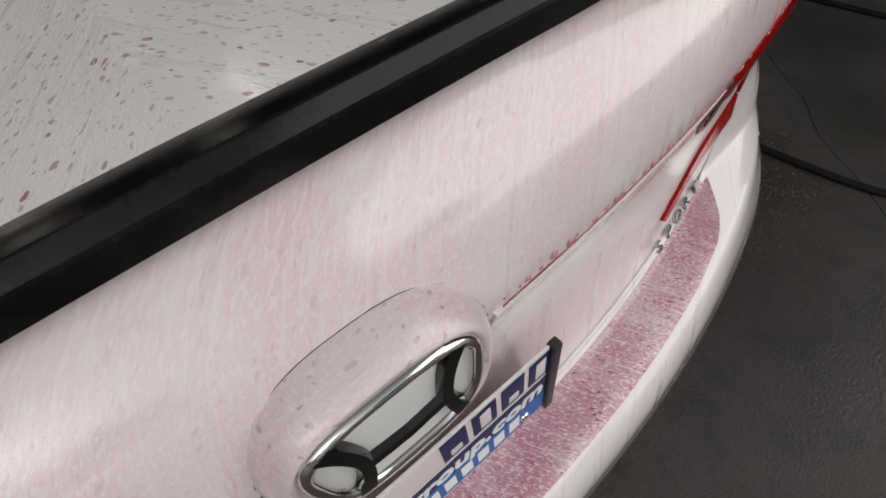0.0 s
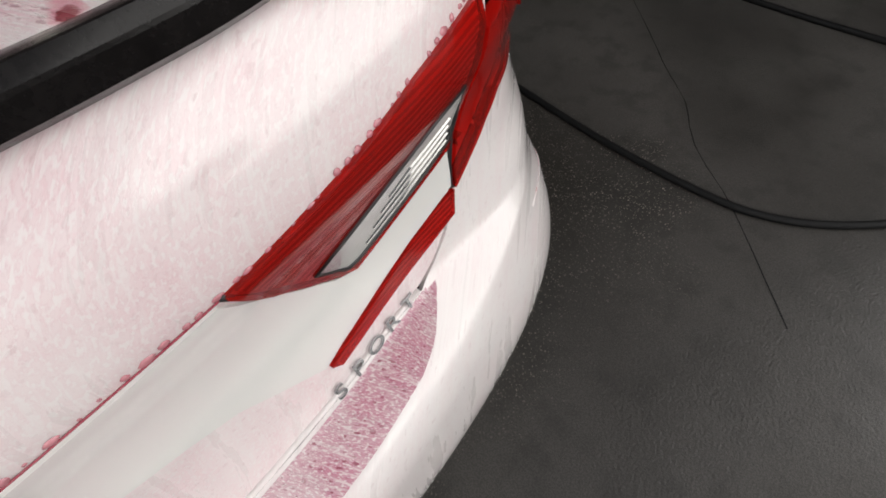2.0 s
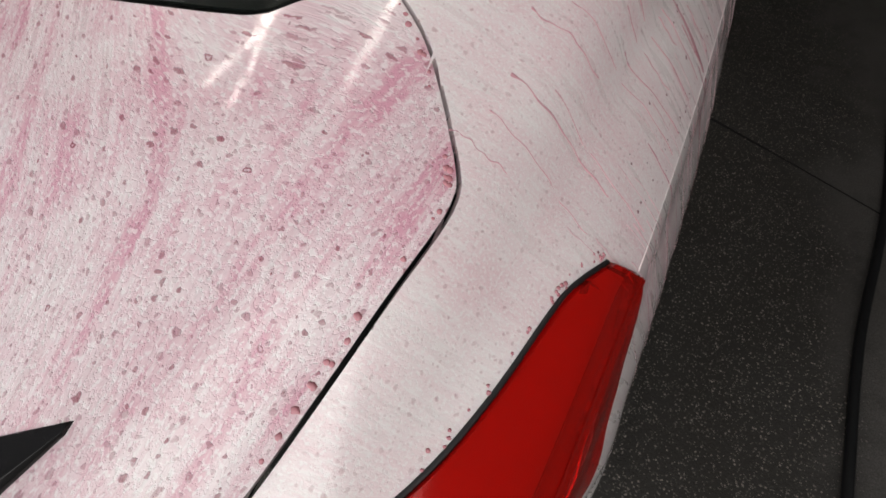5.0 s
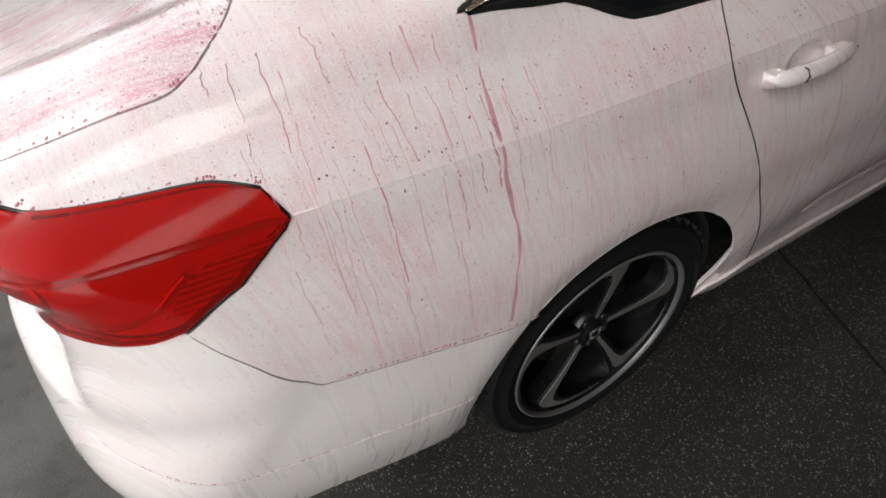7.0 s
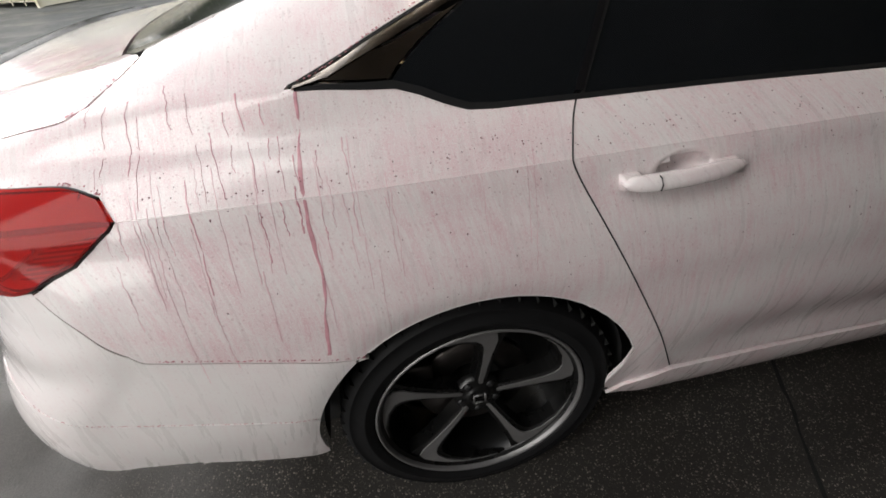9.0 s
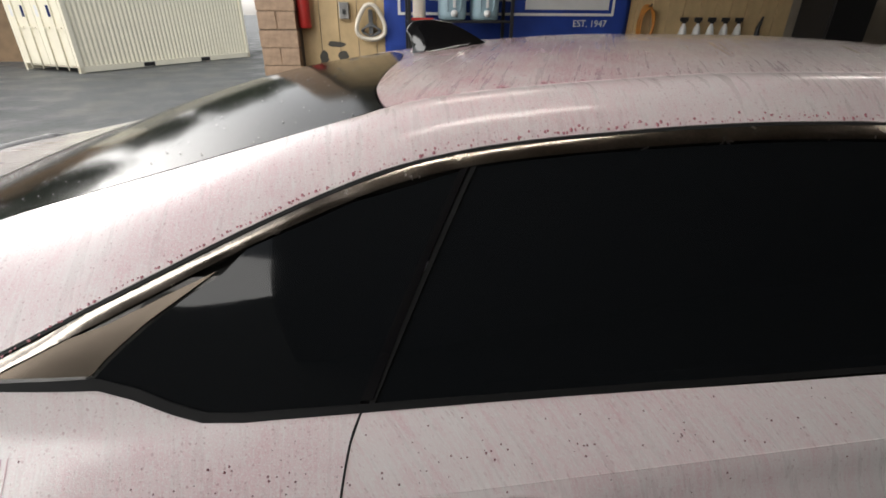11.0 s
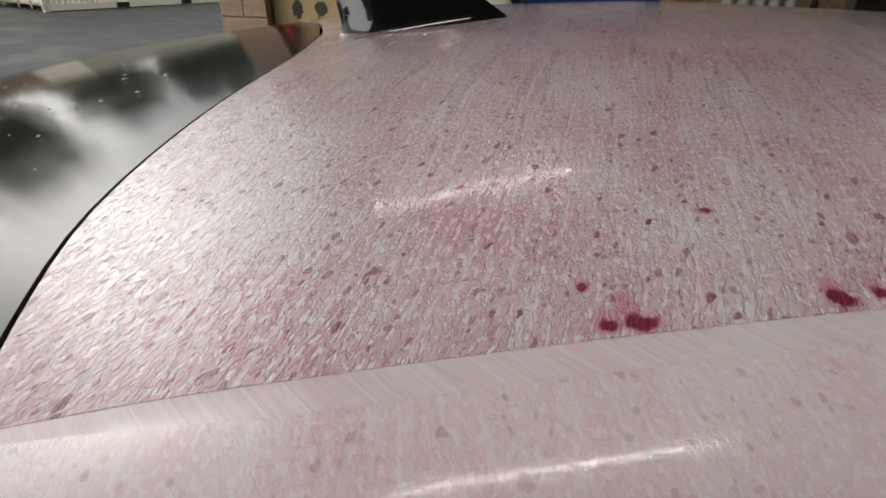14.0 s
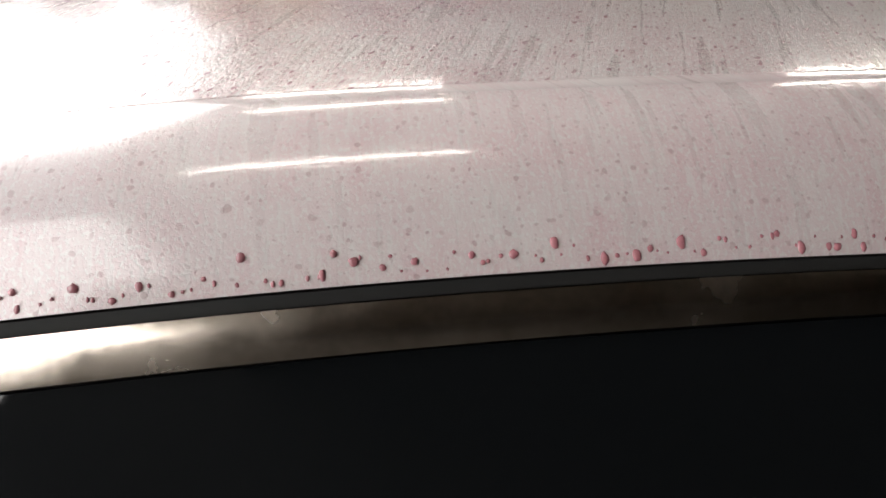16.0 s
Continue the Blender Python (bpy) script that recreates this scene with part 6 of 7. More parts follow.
tube(bm, [(0, 0.005, 0.18), (0, -0.09, 0.18), (0, -0.095, 0.20)], 0.007, 8)
part("hook", bm, BLACK_PLASTIC, coil)
brack = thing("bottle_rail", "red steel bottle rail screwed to the boards", "rail", at=(4.46, WALL_Y, 1.14))
bm = bmesh.new()
box(bm, (0, -0.10, 0.0), (0.78, 0.005, 0.055), bevel=0.004)
part("rail", bm, RED_PAINT, brack, smooth=False)


def spray(x, y, z, mat=None, scale=1.0):
    b = thing("spray_bottle", "white spray bottle with a black trigger head", "bottle", "spray bottles on the rail", at=(x, y, z))
    b.scale = (scale, scale, scale)
    bm = bmesh.new()
    lathe(bm, [(0.0005, 0.0), (0.040, 0.0), (0.045, 0.008), (0.045, 0.10), (0.036, 0.14), (0.030, 0.175), (0.018, 0.20), (0.014, 0.205), (0.014, 0.22), (0.0005, 0.22)], 20)
    part("bottle_body", bm, mat or WHITE, b)
    bm = bmesh.new()
    box(bm, (-0.045, -0.014, 0.235), (0.035, 0.014, 0.275), bevel=0.006)
    box(bm, (-0.016, -0.016, 0.218), (0.016, 0.016, 0.237), bevel=0.004)
    part("trigger_head", bm, BLACK_PLASTIC, b, "black trigger head", smooth=False)
    bm = bmesh.new()
    box(bm, (-0.040, -0.006, 0.175), (-0.030, 0.006, 0.236), Matrix.Rotation(radians(8), 4, "Y"), 0.003)
    part("trigger", bm, BLACK_PLASTIC, b, smooth=False)
    return b


for k in range(5):
    spray(4.555 + 0.155 * k, WALL_Y - 0.052, 1.196)
tool = thing("heat_gun", "dark hand tool hung on the boards by a red clip", "tool", at=(5.42, WALL_Y - 0.05, 1.15))
bm = bmesh.new()
tube(bm, [(0.02, 0, 0.0), (0.0, 0, 0.12), (-0.01, 0, 0.22), (0.02, 0, 0.33)], lambda t: 0.022 + 0.012 * math.sin(5 * t), 10)
part("tool_body", bm, BLACK_PLASTIC, tool)
bm = bmesh.new()
box(bm, (-0.06, -0.02, 0.03), (0.06, 0.055, 0.06), bevel=0.004)
part("clip", bm, RED_PAINT, tool, smooth=False)
cab = thing("tall_cabinet", "tall black steel cabinet against the bay wall", "cabinet", at=(5.86, 3.28, 0))
bm = bmesh.new()
box(bm, (0, 0.02, 0), (0.46, 0.42, 1.66), bevel=0.006)
part("body", bm, BLACK_PLASTIC, cab, smooth=False)
bm = bmesh.new()
box(bm, (0.008, 0.0, 0.05), (0.452, 0.018, 1.64), bevel=0.004)
cdoor = part("door", bm, BLACK_PLASTIC, cab, smooth=False)
bm = bmesh.new()
box(bm, (0.40, -0.018, 0.85), (0.415, 0.0, 1.0), bevel=0.003)
part("handle", bm, STEEL, cdoor, smooth=False)
post = thing("steel_post", "cream painted square steel post in the bay", "post", at=(6.96, 3.45, 0))
bm = bmesh.new()
box(bm, (-0.065, -0.065, 0), (0.065, 0.065, CEIL), bevel=0.008)
part("shaft", bm, CREAM, post, smooth=False)
bm = bmesh.new()
box(bm, (-0.11, -0.11, 0), (0.11, 0.11, 0.015))
part("foot_plate", bm, CREAM, post, smooth=False)
pnl = thing("electric_panel", "grey electric panel with a red tag on the wall", "panel", at=(7.15, WALL_Y - 0.08, 1.42))
bm = bmesh.new()
box(bm, (0, 0, 0), (0.48, 0.115, 0.6), bevel=0.006)
part("case", bm, STEEL, pnl, smooth=False)
bm = bmesh.new()
box(bm, (0.14, -0.006, 0.06), (0.18, 0.0, 0.18))
part("tag", bm, RED_PAINT, pnl, smooth=False)
bshelf = thing("wall_shelf", "dark wall shelf for bottles", "shelf", at=(7.35, WALL_Y, 1.06))
bm = bmesh.new()
box(bm, (0, -0.20, 0), (1.3, 0.03, 0.03), bevel=0.003)
part("board", bm, BLACK_PLASTIC, bshelf, smooth=False)
for x in (0.1, 1.2):
    bm = bmesh.new()
    box(bm, (x, -0.18, -0.14), (x + 0.02, 0.03, 0.0))
    part("bracket", bm, BLACK_PLASTIC, bshelf, smooth=False)
for k in range(10):
    b = thing("bottle", "small plastic detailing bottle on the wall shelf", "bottle", "bottles on the wall shelf", at=(7.44 + 0.118 * k, WALL_Y - 0.09 - 0.03 * (k % 2), 1.091))
    h = (0.24, 0.17, 0.20, 0.16, 0.19)[k % 5]
    bm = bmesh.new()
    lathe(bm, [(0.0005, 0), (0.038, 0), (0.040, 0.006), (0.040, h * 0.62), (0.018, h * 0.8), (0.014, h * 0.82)], 16)
    part("bottle_body", bm, (ORANGE, MILKY, WHITE, RED_PAINT, STEEL)[k % 5], b)
    bm = bmesh.new()
    lathe(bm, [(0.017, h * 0.82), (0.017, h), (0.0005, h)], 12)
    part("bottle_cap", bm, (BLACK_PLASTIC, WHITE)[k % 2], b)

# rubbish can
can = thing("rubbish_can", "large round grey plastic rubbish can with side handles", "bin", at=(0.60, 3.02, 0))
bm = bmesh.new()
lathe(bm, [(0.0005, 0.004), (0.215, 0.004), (0.222, 0.0), (0.228, 0.02), (0.262, 0.78), (0.264, 0.84), (0.285, 0.85), (0.292, 0.862), (0.290, 0.905), (0.282, 0.912), (0.272, 0.908), (0.262, 0.86), (0.256, 0.80), (0.222, 0.03), (0.0005, 0.03)], 56)
part("can_body", bm, GREY_PLASTIC, can)
for a in (215, 35):
    m = Matrix.Rotation(radians(a), 4, "Z")
    bm = bmesh.new()
    tube(bm, [m @ Vector(p) for p in smooth_line([(0.262, -0.07, 0.80), (0.315, -0.06, 0.815), (0.325, 0.0, 0.82), (0.315, 0.06, 0.815), (0.262, 0.07, 0.80)], 4)], 0.013, 8)
    part("can_handle", bm, GREY_PLASTIC, can)
    bm = bmesh.new()
    box(bm, (0.240, -0.055, 0.62), (0.262, 0.055, 0.79), m, 0.006)
    part("handle_mount", bm, GREY_PLASTIC, can, smooth=False)
bm = bmesh.new()
verts = [(-0.06, -0.1, 0.80), (0.16, -0.06, 0.80), (0.02, 0.02, 0.93), (0.10, 0.14, 0.82), (-0.12, 0.10, 0.80)]
vs = [bm.verts.new(v) for v in verts]
for f in ((0, 1, 2), (1, 3, 2), (3, 4, 2), (4, 0, 2), (0, 4, 3, 1)):
    bm.faces.new([vs[i] for i in f])
liner = thing("crumpled_sheet", "crumpled pale plastic sheet stuffed in the can", "rubbish", at=(0.62, 3.0, 0.02))
part("sheet", bm, MILKY_BLUE, liner, smooth=False)
bm = bmesh.new()
lathe(bm, [(0.19, 0.02), (0.235, 0.78), (0.0005, 0.80)], 24)
part("fill", bm, DARK_INNER, liner)

# shipping container
cont = thing("shipping_container", "cream painted corrugated steel shipping container on the lot", "container", at=(-6.28, 13.16, 0))
cont.rotation_euler = (0, 0, radians(58.1))
L_, W_, H_ = 6.06, 2.44, 2.59
n = 44
verts, faces = [], []
for i in range(n * 4 + 1):
    x = 0.10 + (L_ - 0.2) * i / (n * 4)
    y = (0.0, 0.0, 0.034, 0.034)[i % 4]
    for z in (0.17, H_ - 0.12):
        verts.append((x, 0.03 + y, z))
for i in range(n * 4):
    faces.append((2 * i, 2 * i + 2, 2 * i + 3, 2 * i + 1))
part("corrugated_side", mesh_of("corrugated_side", verts, faces, False), CREAM, cont)
part("corrugated_side", mesh_of("corrugated_side", [(x, W_ - y, z) for x, y, z in verts], faces, False), CREAM, cont)
for lo, hi in (((0.10, 0.06, H_ - 0.06), (L_ - 0.1, W_ - 0.06, H_ - 0.02)), ((L_ - 0.08, 0.05, 0.17), (L_ - 0.03, W_ - 0.05, H_ - 0.1)), ((0.1, 0.1, 0.12), (L_ - 0.1, W_ - 0.1, 0.16))):
    bm = bmesh.new()
    box(bm, lo, hi)
    part("container_panel", bm, CREAM, cont, smooth=False)
for y in (0.0, W_ - 0.10):
    for z0, z1 in ((0.02, 0.17), (H_ - 0.12, H_)):
        bm = bmesh.new()
        box(bm, (0, y, z0), (L_, y + 0.10, z1), bevel=0.008)
        part("side_rail", bm, CREAM, cont, smooth=False)
    for x in (0, L_ - 0.12):
        bm = bmesh.new()
        box(bm, (x, y, 0), (x + 0.12, y + 0.10, H_), bevel=0.008)
        part("corner_post", bm, CREAM, cont, smooth=False)
for x in (2.0, 4.05):
    bm = bmesh.new()
    box(bm, (x - 0.18, -0.006, 0.03), (x + 0.18, 0.06, 0.145))
    part("fork_pocket", bm, DARK_INNER, cont, "dark fork pocket", smooth=False)
for k in range(2):
    y0 = 0.11 + 1.115 * k
    bm = bmesh.new()
    box(bm, (-0.005, y0, 0.18), (0.05, y0 + 1.10, H_ - 0.14), bevel=0.01)
    cd = part("container_door", bm, CREAM, cont, smooth=False)
    for q in (0.3, 0.8):
        bm = bmesh.new()
        tube(bm, [(-0.035, y0 + q, 0.06), (-0.035, y0 + q, H_ - 0.06)], 0.018, 8)
        part("lock_bar", bm, CREAM, cd)
        bm = bmesh.new()
        box(bm, (-0.06, y0 + q - 0.25, 1.08), (-0.035, y0 + q + 0.02, 1.12))
        part("lock_handle", bm, CREAM, cd, smooth=False)
        bm = bmesh.new()
        box(bm, (-0.012, y0 + q + 0.06, 1.35), (-0.005, y0 + q + 0.20, 1.62))
        part("printed_label", bm, NAVY if q < 0.5 else WHITE, cd, smooth=False)

slab_wall("wall_far", (-26, 17, 0), (-8.5, 17.6, 3.2), STONE, "rough tan stone wall at the edge of the lot")

# hoses and cart on the dark side
def ground_hose(label, pts, r):
    h = thing("hose", label, "hose")
    bm = bmesh.new()
    tube(bm, smooth_line([(x, y, r) for x, y in pts], 8), r, 10)
    part("hose_tube", bm, RUBBER, h)


ground_hose("black rubber hose lying in a curve beside the car", [(5.2, -1.9), (3.36, -1.84), (2.4, -1.76), (1.72, -1.71), (1.2, -1.63), (0.81, -1.60), (0.55, -1.585), (0.31, -1.585), (0.10, -1.60), (-0.06, -1.635), (-0.22, -1.73), (-0.40, -1.92), (-0.75, -2.35), (-1.2, -3.0)], 0.0125)
ground_hose("black rubber hose running along the floor near the cart", [(4.0, -2.2), (2.4, -2.38), (1.66, -2.49), (0.91, -2.66), (0.29, -2.71), (-0.4, -2.76), (-1.6, -2.7)], 0.0125)
cart = thing("rolling_cabinet", "low black rolling tool cabinet with a grey front", "cabinet", at=(0.42, -3.02, 0))
bm = bmesh.new()
box(bm, (0, -0.5, 0.075), (1.25, 0, 0.90), bevel=0.008)
part("carcass", bm, BLACK_PLASTIC, cart, smooth=False)
for k in range(3):
    bm = bmesh.new()
    box(bm, (0.05, 0.0, 0.17 + 0.235 * k), (1.20, 0.014, 0.39 + 0.235 * k), bevel=0.004)
    part("drawer_front", bm, GREY_PLASTIC, cart, smooth=False)
for x in (0.06, 1.19):
    for y in (-0.44, -0.06):
        bm = bmesh.new()
        lathe(bm, [(0.0005, -0.014), (0.034, -0.014), (0.038, -0.008), (0.038, 0.008), (0.034, 0.014), (0.0005, 0.014)], 20, Matrix.Translation((x, y, 0.038)) @ Matrix.Rotation(radians(90), 4, "X"))
        part("castor", bm, RUBBER, cart)
bm = bmesh.new()
tube(bm, [(-0.012, 0.012, 0.10), (-0.012, 0.012, 0.88)], 0.012, 8)
part("edge_rail", bm, STEEL, cart)

# cracks and joints in the floor, grit
CRACK = plain("crack", (0.008, 0.008, 0.008), 0.95)


def floor_line(name, pts, w, label):
    bm = bmesh.new()
    pts = smooth_line(pts, 5)
    prev = None
    for i, (x, y) in enumerate(pts):
        a, b = pts[max(i - 1, 0)], pts[min(i + 1, len(pts) - 1)]
        d = Vector((b[0] - a[0], b[1] - a[1])).normalized()
        k = w * random.uniform(0.5, 1.2)
        jx, jy = random.uniform(-1, 1) * w * 0.8, random.uniform(-1, 1) * w * 0.8
        cur = (bm.verts.new((x - d.y * k + jx, y + d.x * k + jy, 0.004)), bm.verts.new((x + d.y * k + jx, y - d.x * k + jy, 0.004)))
        if prev:
            bm.faces.new((prev[0], cur[0], cur[1], prev[1]))
        prev = cur
    tagged(part(name, bm, CRACK, smooth=False), label, "crack", kind="structure")


floor_line("floor_crack", [(0.95, -2.45), (0.66, -2.2), (0.50, -2.06), (0.36, -1.95), (0.22, -1.78), (0.0, -1.62), (-0.3, -1.35)], 0.0022, "thin dark crack wandering through the floor")
floor_line("floor_joint", [(2.75, 0.4), (2.17, -0.76), (1.97, -1.15), (1.2, -2.7), (0.4, -4.4)], 0.006, "dark joint between floor slabs")
GRIT = plain("grit", (0.085, 0.075, 0.065), 0.9, vary=0.5, scale=300)
verts, faces = [], []
for k in range(4200):
    x, y = random.uniform(-0.6, 3.2), -0.95 - abs(random.gauss(0, 0.45))
    r = random.uniform(0.0008, 0.0024)
    b = len(verts)
    verts += [(x - r, y, 0), (x, y - r, 0), (x + r, y, 0), (x, y + r * 0.8, 0), (x, y, r * 1.2)]
    faces += [(b, b + 1, b + 4), (b + 1, b + 2, b + 4), (b + 2, b + 3, b + 4), (b + 3, b, b + 4)]
tagged(part("grit", mesh_of("grit", verts, faces, False), GRIT), "loose pale grit strewn over the floor", "grit", kind="stuff")
verts, faces = [], []
for k in range(150):
    x, y = random.uniform(-0.4, 1.2), -1.05 - abs(random.gauss(0, 0.35))
    r = random.uniform(0.002, 0.008)
    b = len(verts)
    ring = [(x + r * math.cos(a) * random.uniform(0.5, 1.2), y + r * math.sin(a) * random.uniform(0.5, 1.2), 0.0) for a in [q * math.pi / 4 for q in range(8)]]
    verts += ring + [(px * 0.5 + x * 0.5, py * 0.5 + y * 0.5, 0.003) for px, py, _ in ring]
    faces += [(b + q, b + (q + 1) % 8, b + 8 + (q + 1) % 8, b + 8 + q) for q in range(8)] + [tuple(b + 8 + q for q in range(8))]
tagged(part("dirt_clumps", mesh_of("dirt_clumps", verts, faces), CRACK), "small dark clumps of dirt on the floor", "dirt", kind="stuff")

# trees beyond the lot, mirrored in the windows
def leaf_material():
    m, nodes, links, sh = material("leaves")
    info = nodes.new("ShaderNodeNewGeometry")
    links.new(ramp(nodes, links, info.outputs["Random Per Island"], [(0.0, (0.016, 0.030, 0.010)), (1.0, (0.05, 0.075, 0.022))]), sh.inputs["Base Color"])
    sh.inputs["Roughness"].default_value = 0.6
    return m


LEAF = leaf_material()


def tree(at, h):
    t = thing("tree", "broad leafy tree beyond the parking lot", "tree", "trees beyond the lot", at=at)
    bm = bmesh.new()
    tube(bm, [(0, 0, 0), (0.1, 0, h * 0.2), (0, 0.1, h * 0.45), (0.1, 0.1, h * 0.8)], lambda u: 0.26 * (1 - 0.8 * u), 10)
    for k in range(7):
        a, z = k * 2.4, h * (0.3 + 0.07 * k)
        tube(bm, [(0, 0, z), (math.cos(a) * h * 0.12, math.sin(a) * h * 0.12, z + h * 0.08), (math.cos(a) * h * 0.26, math.sin(a) * h * 0.26, z + h * 0.16)], lambda u: 0.10 * (1 - 0.8 * u), 6)
    part("trunk", bm, BARK, t)
    verts, faces = [], []
    for k in range(70):
        a, e = random.uniform(0, 6.28), random.uniform(-0.9, 1.0)
        c = Vector((math.cos(a) * h * 0.27 * random.uniform(0.3, 1), math.sin(a) * h * 0.27 * random.uniform(0.3, 1), h * (0.56 + 0.38 * e * random.uniform(0.3, 1))))
        for q in range(60):
            p = c + Vector((random.gauss(0, 1), random.gauss(0, 1), random.gauss(0, 0.8))) * h * 0.055
            s = random.uniform(0.10, 0.22)
            u = Vector((random.gauss(0, 1), random.gauss(0, 1), random.gauss(0, 1))).normalized()
            w = u.orthogonal().normalized()
            b = len(verts)
            verts += [p + u * s, p + w * s * 0.6, p - u * s, p - w * s * 0.6]
            faces.append((b, b + 1, b + 2, b + 3))
    part("crown", mesh_of("crown", verts, faces, False), LEAF, t)
    return t


first_tree = tree((-15.0, -6.0, 0), 7.0)
for x, y, turn, k in ((-11.5, 22.0, 20, 1.35), (-15.5, 17.0, 130, 1.45), (-19.0, 13.0, 70, 1.5), (-6.0, 24.0, 95, 1.15), (-17.5, 20.5, 250, 1.8), (-1.5, 25.0, 310, 1.0), (-17, -1.5, 40, 1.1), (-19, 7.5, 200, 1.5), (-8.5, 26.5, 160, 1.5), (-3.5, 28.0, 10, 1.4)):
    c = copy_thing(first_tree, pose(x, y, 0, 0, 0, turn))
    c.scale = (k * 0.8, k * 0.8, k)

# ---- fluid on the paint: hanging drops, pools and runs ----
def drop_on(verts, faces, p, n, r, flat=0.4, stretch=None):
    """A flattened bead of fluid on a surface."""
    n = n.normalized()
    u = (stretch or n.orthogonal()).normalized()
    u = (u - n * u.dot(n)).normalized()
    w = n.cross(u)
    b, k = len(verts), 10
    long = 1.0 if stretch is None else random.uniform(1.1, 1.8)
    wob = [random.uniform(0.8, 1.15) for _ in range(k)]
    for rr, hh in ((1.0, -0.05), (0.82, 0.55), (0.42, 0.92)):
        for q in range(k):
            a = q * 2 * math.pi / k
            verts.append(p + (u * math.cos(a) * long + w * math.sin(a)) * r * rr * wob[q] + n * r * flat * hh)
    verts.append(p + n * r * flat)
    for q in range(k):
        q2 = (q + 1) % k
        faces.append((b + q, b + q2, b + k + q2, b + k + q))
        faces.append((b + k + q, b + k + q2, b + 2 * k + q2, b + 2 * k + q))
        faces.append((b + 2 * k + q, b + 2 * k + q2, b + 3 * k))


def frame_at(surf, u, v, h=1e-3):
    p = Vector(surf(u, v))
    a, b = Vector(surf(u + h, v)) - p, Vector(surf(u, v + h)) - p
    return p, a.cross(b).normalized(), a.normalized(), b.normalized()


def beads(name, label, spots, mat):
    verts, faces = [], []
    for surf, u, v, r, flat, run in spots:
        p, n, a, b = frame_at(surf, u, v)
        drop_on(verts, faces, p + n * 0.0004, n, r, flat, run)
    tagged(part(name, mesh_of(name, verts, faces), mat), label, "fluid drops", kind="stuff")


random.seed(5)
down = Vector((0, 0, -1))
spots = []
seam_z = pchip([0.1, 0.355, 0.415, 0.46, 0.5, 0.545, 0.605, 0.655, 0.69], [0.9605, 0.9615, 0.9635, 0.967, 0.975, 0.982, 0.990, 0.996, 0.999])
for k in range(46):
    y = 0.10 + 0.58 * (k + random.uniform(-0.3, 0.3)) / 46
    spots.append((lower, s_at_y(y, seam_z(y)), seam_z(y) + random.uniform(0, 0.002), random.choice((0.0014, 0.002, 0.0027, 0.0034)), 0.4, Vector((0, 1, 0)) if random.random() < 0.4 else None))
for k in range(60):
    x, y = random.choice(lamp_edge)
    x, y = x + random.uniform(-0.006, 0.006), y - 0.004 - random.uniform(0, 0.003)
    spots.append((upper, x, -y, random.uniform(0.0010, 0.0022), 0.5, None))
for k in range(190):
    x = 1.18 + 1.25 * (k + random.uniform(-0.5, 0.5)) / 190
    spots.append((upper, x, -rail_y(x) + 0.0035 + abs(random.gauss(0, 0.0035)), random.choice((0.0008, 0.0011, 0.0014, 0.0019, 0.0026)), 0.4, down if random.random() < 0.6 else None))
for k in range(60):
    x = 0.84 + 0.40 * (k + random.uniform(-0.5, 0.5)) / 60
    spots.append((upper, x, -rail_y(x) + 0.004 + random.uniform(0, 0.003), random.uniform(0.001, 0.0024), 0.5, None))
for k in range(40):
    q = random.choice(seam_s[8:-4])
    spots.append((upper, q[0] - 0.002, -(q[1] - 0.006 - random.uniform(0, 0.004)), random.uniform(0.0010, 0.0028), 0.4, None))
beads("hanging_drops", "wine-red drops hanging along the panel edges", spots, FLUID_PALE)

# long runs down the flank
RUNS, MAIN_RUN = plain("pale_run", (0.72, 0.50, 0.53), 0.2, vary=0.2, scale=60, coat=0.7), plain("pink_run", (0.60, 0.31, 0.35), 0.2, vary=0.3, scale=60, coat=0.7)


def flank(x, z):
    return lower(s_at_x(x, z), z) if z <= 0.955 else upper(x, -(half(z) + taper(x)))


def run_strip(verts, faces, x0, z0, z1, w, sway, tail_dx=0.0, line=None):
    n, prev, ph = 40, None, random.uniform(0, 6)
    for i in range(n + 1):
        t = i / n
        z = z0 + (z1 - z0) * t
        x = (line(-z) if line else x0 + tail_dx * t) + sway * (math.sin(9 * t + ph) + 0.6 * math.sin(23 * t + 2 * ph) + 0.3 * math.sin(51 * t + ph))
        if math.hypot(x - ARCH, z - AXLE_Z) < ARCH_R + 0.006:
            break
        ww = w * (0.5 + 0.5 * abs(math.sin(5 * t + ph)) + 0.25 * math.sin(31 * t)) * (1 if t < 0.93 else 1.3)
        a, b, c = Vector(flank(x - ww, z)), Vector(flank(x, z)), Vector(flank(x + ww, z))
        out = Vector((0, -1, 0.35)).normalized()
        k = len(verts)
        verts.extend((a + out * 0.0003, b + out * 0.0006, c + out * 0.0003))
        if prev is not None:
            faces.extend(((prev, prev + 1, k + 1, k), (prev + 1, prev + 2, k + 2, k + 1)))
        prev = k


random.seed(11)
verts, faces = [], []
run_strip(verts, faces, 0, 1.090, 0.655, 0.0034, 0.0022, line=pchip([-1.096, -1.031, -0.96, -0.913, -0.841, -0.671], [0.833, 0.826, 0.819, 0.814, 0.817, 0.800]))
run_strip(verts, faces, 0.806, 0.965, 0.90, 0.0016, 0.001)
for x, z0, z1 in ((0.780, 0.955, 0.90), (0.745, 0.945, 0.86), (0.842, 0.905, 0.885), (0.640, 0.99, 0.82)):
    run_strip(verts, faces, x, z0, z1, 0.0011, 0.0012)
tagged(part("wine_runs", mesh_of("wine_runs", verts, faces), MAIN_RUN), "wine-pink runs below the quarter window's corner", "fluid runs", kind="stuff")
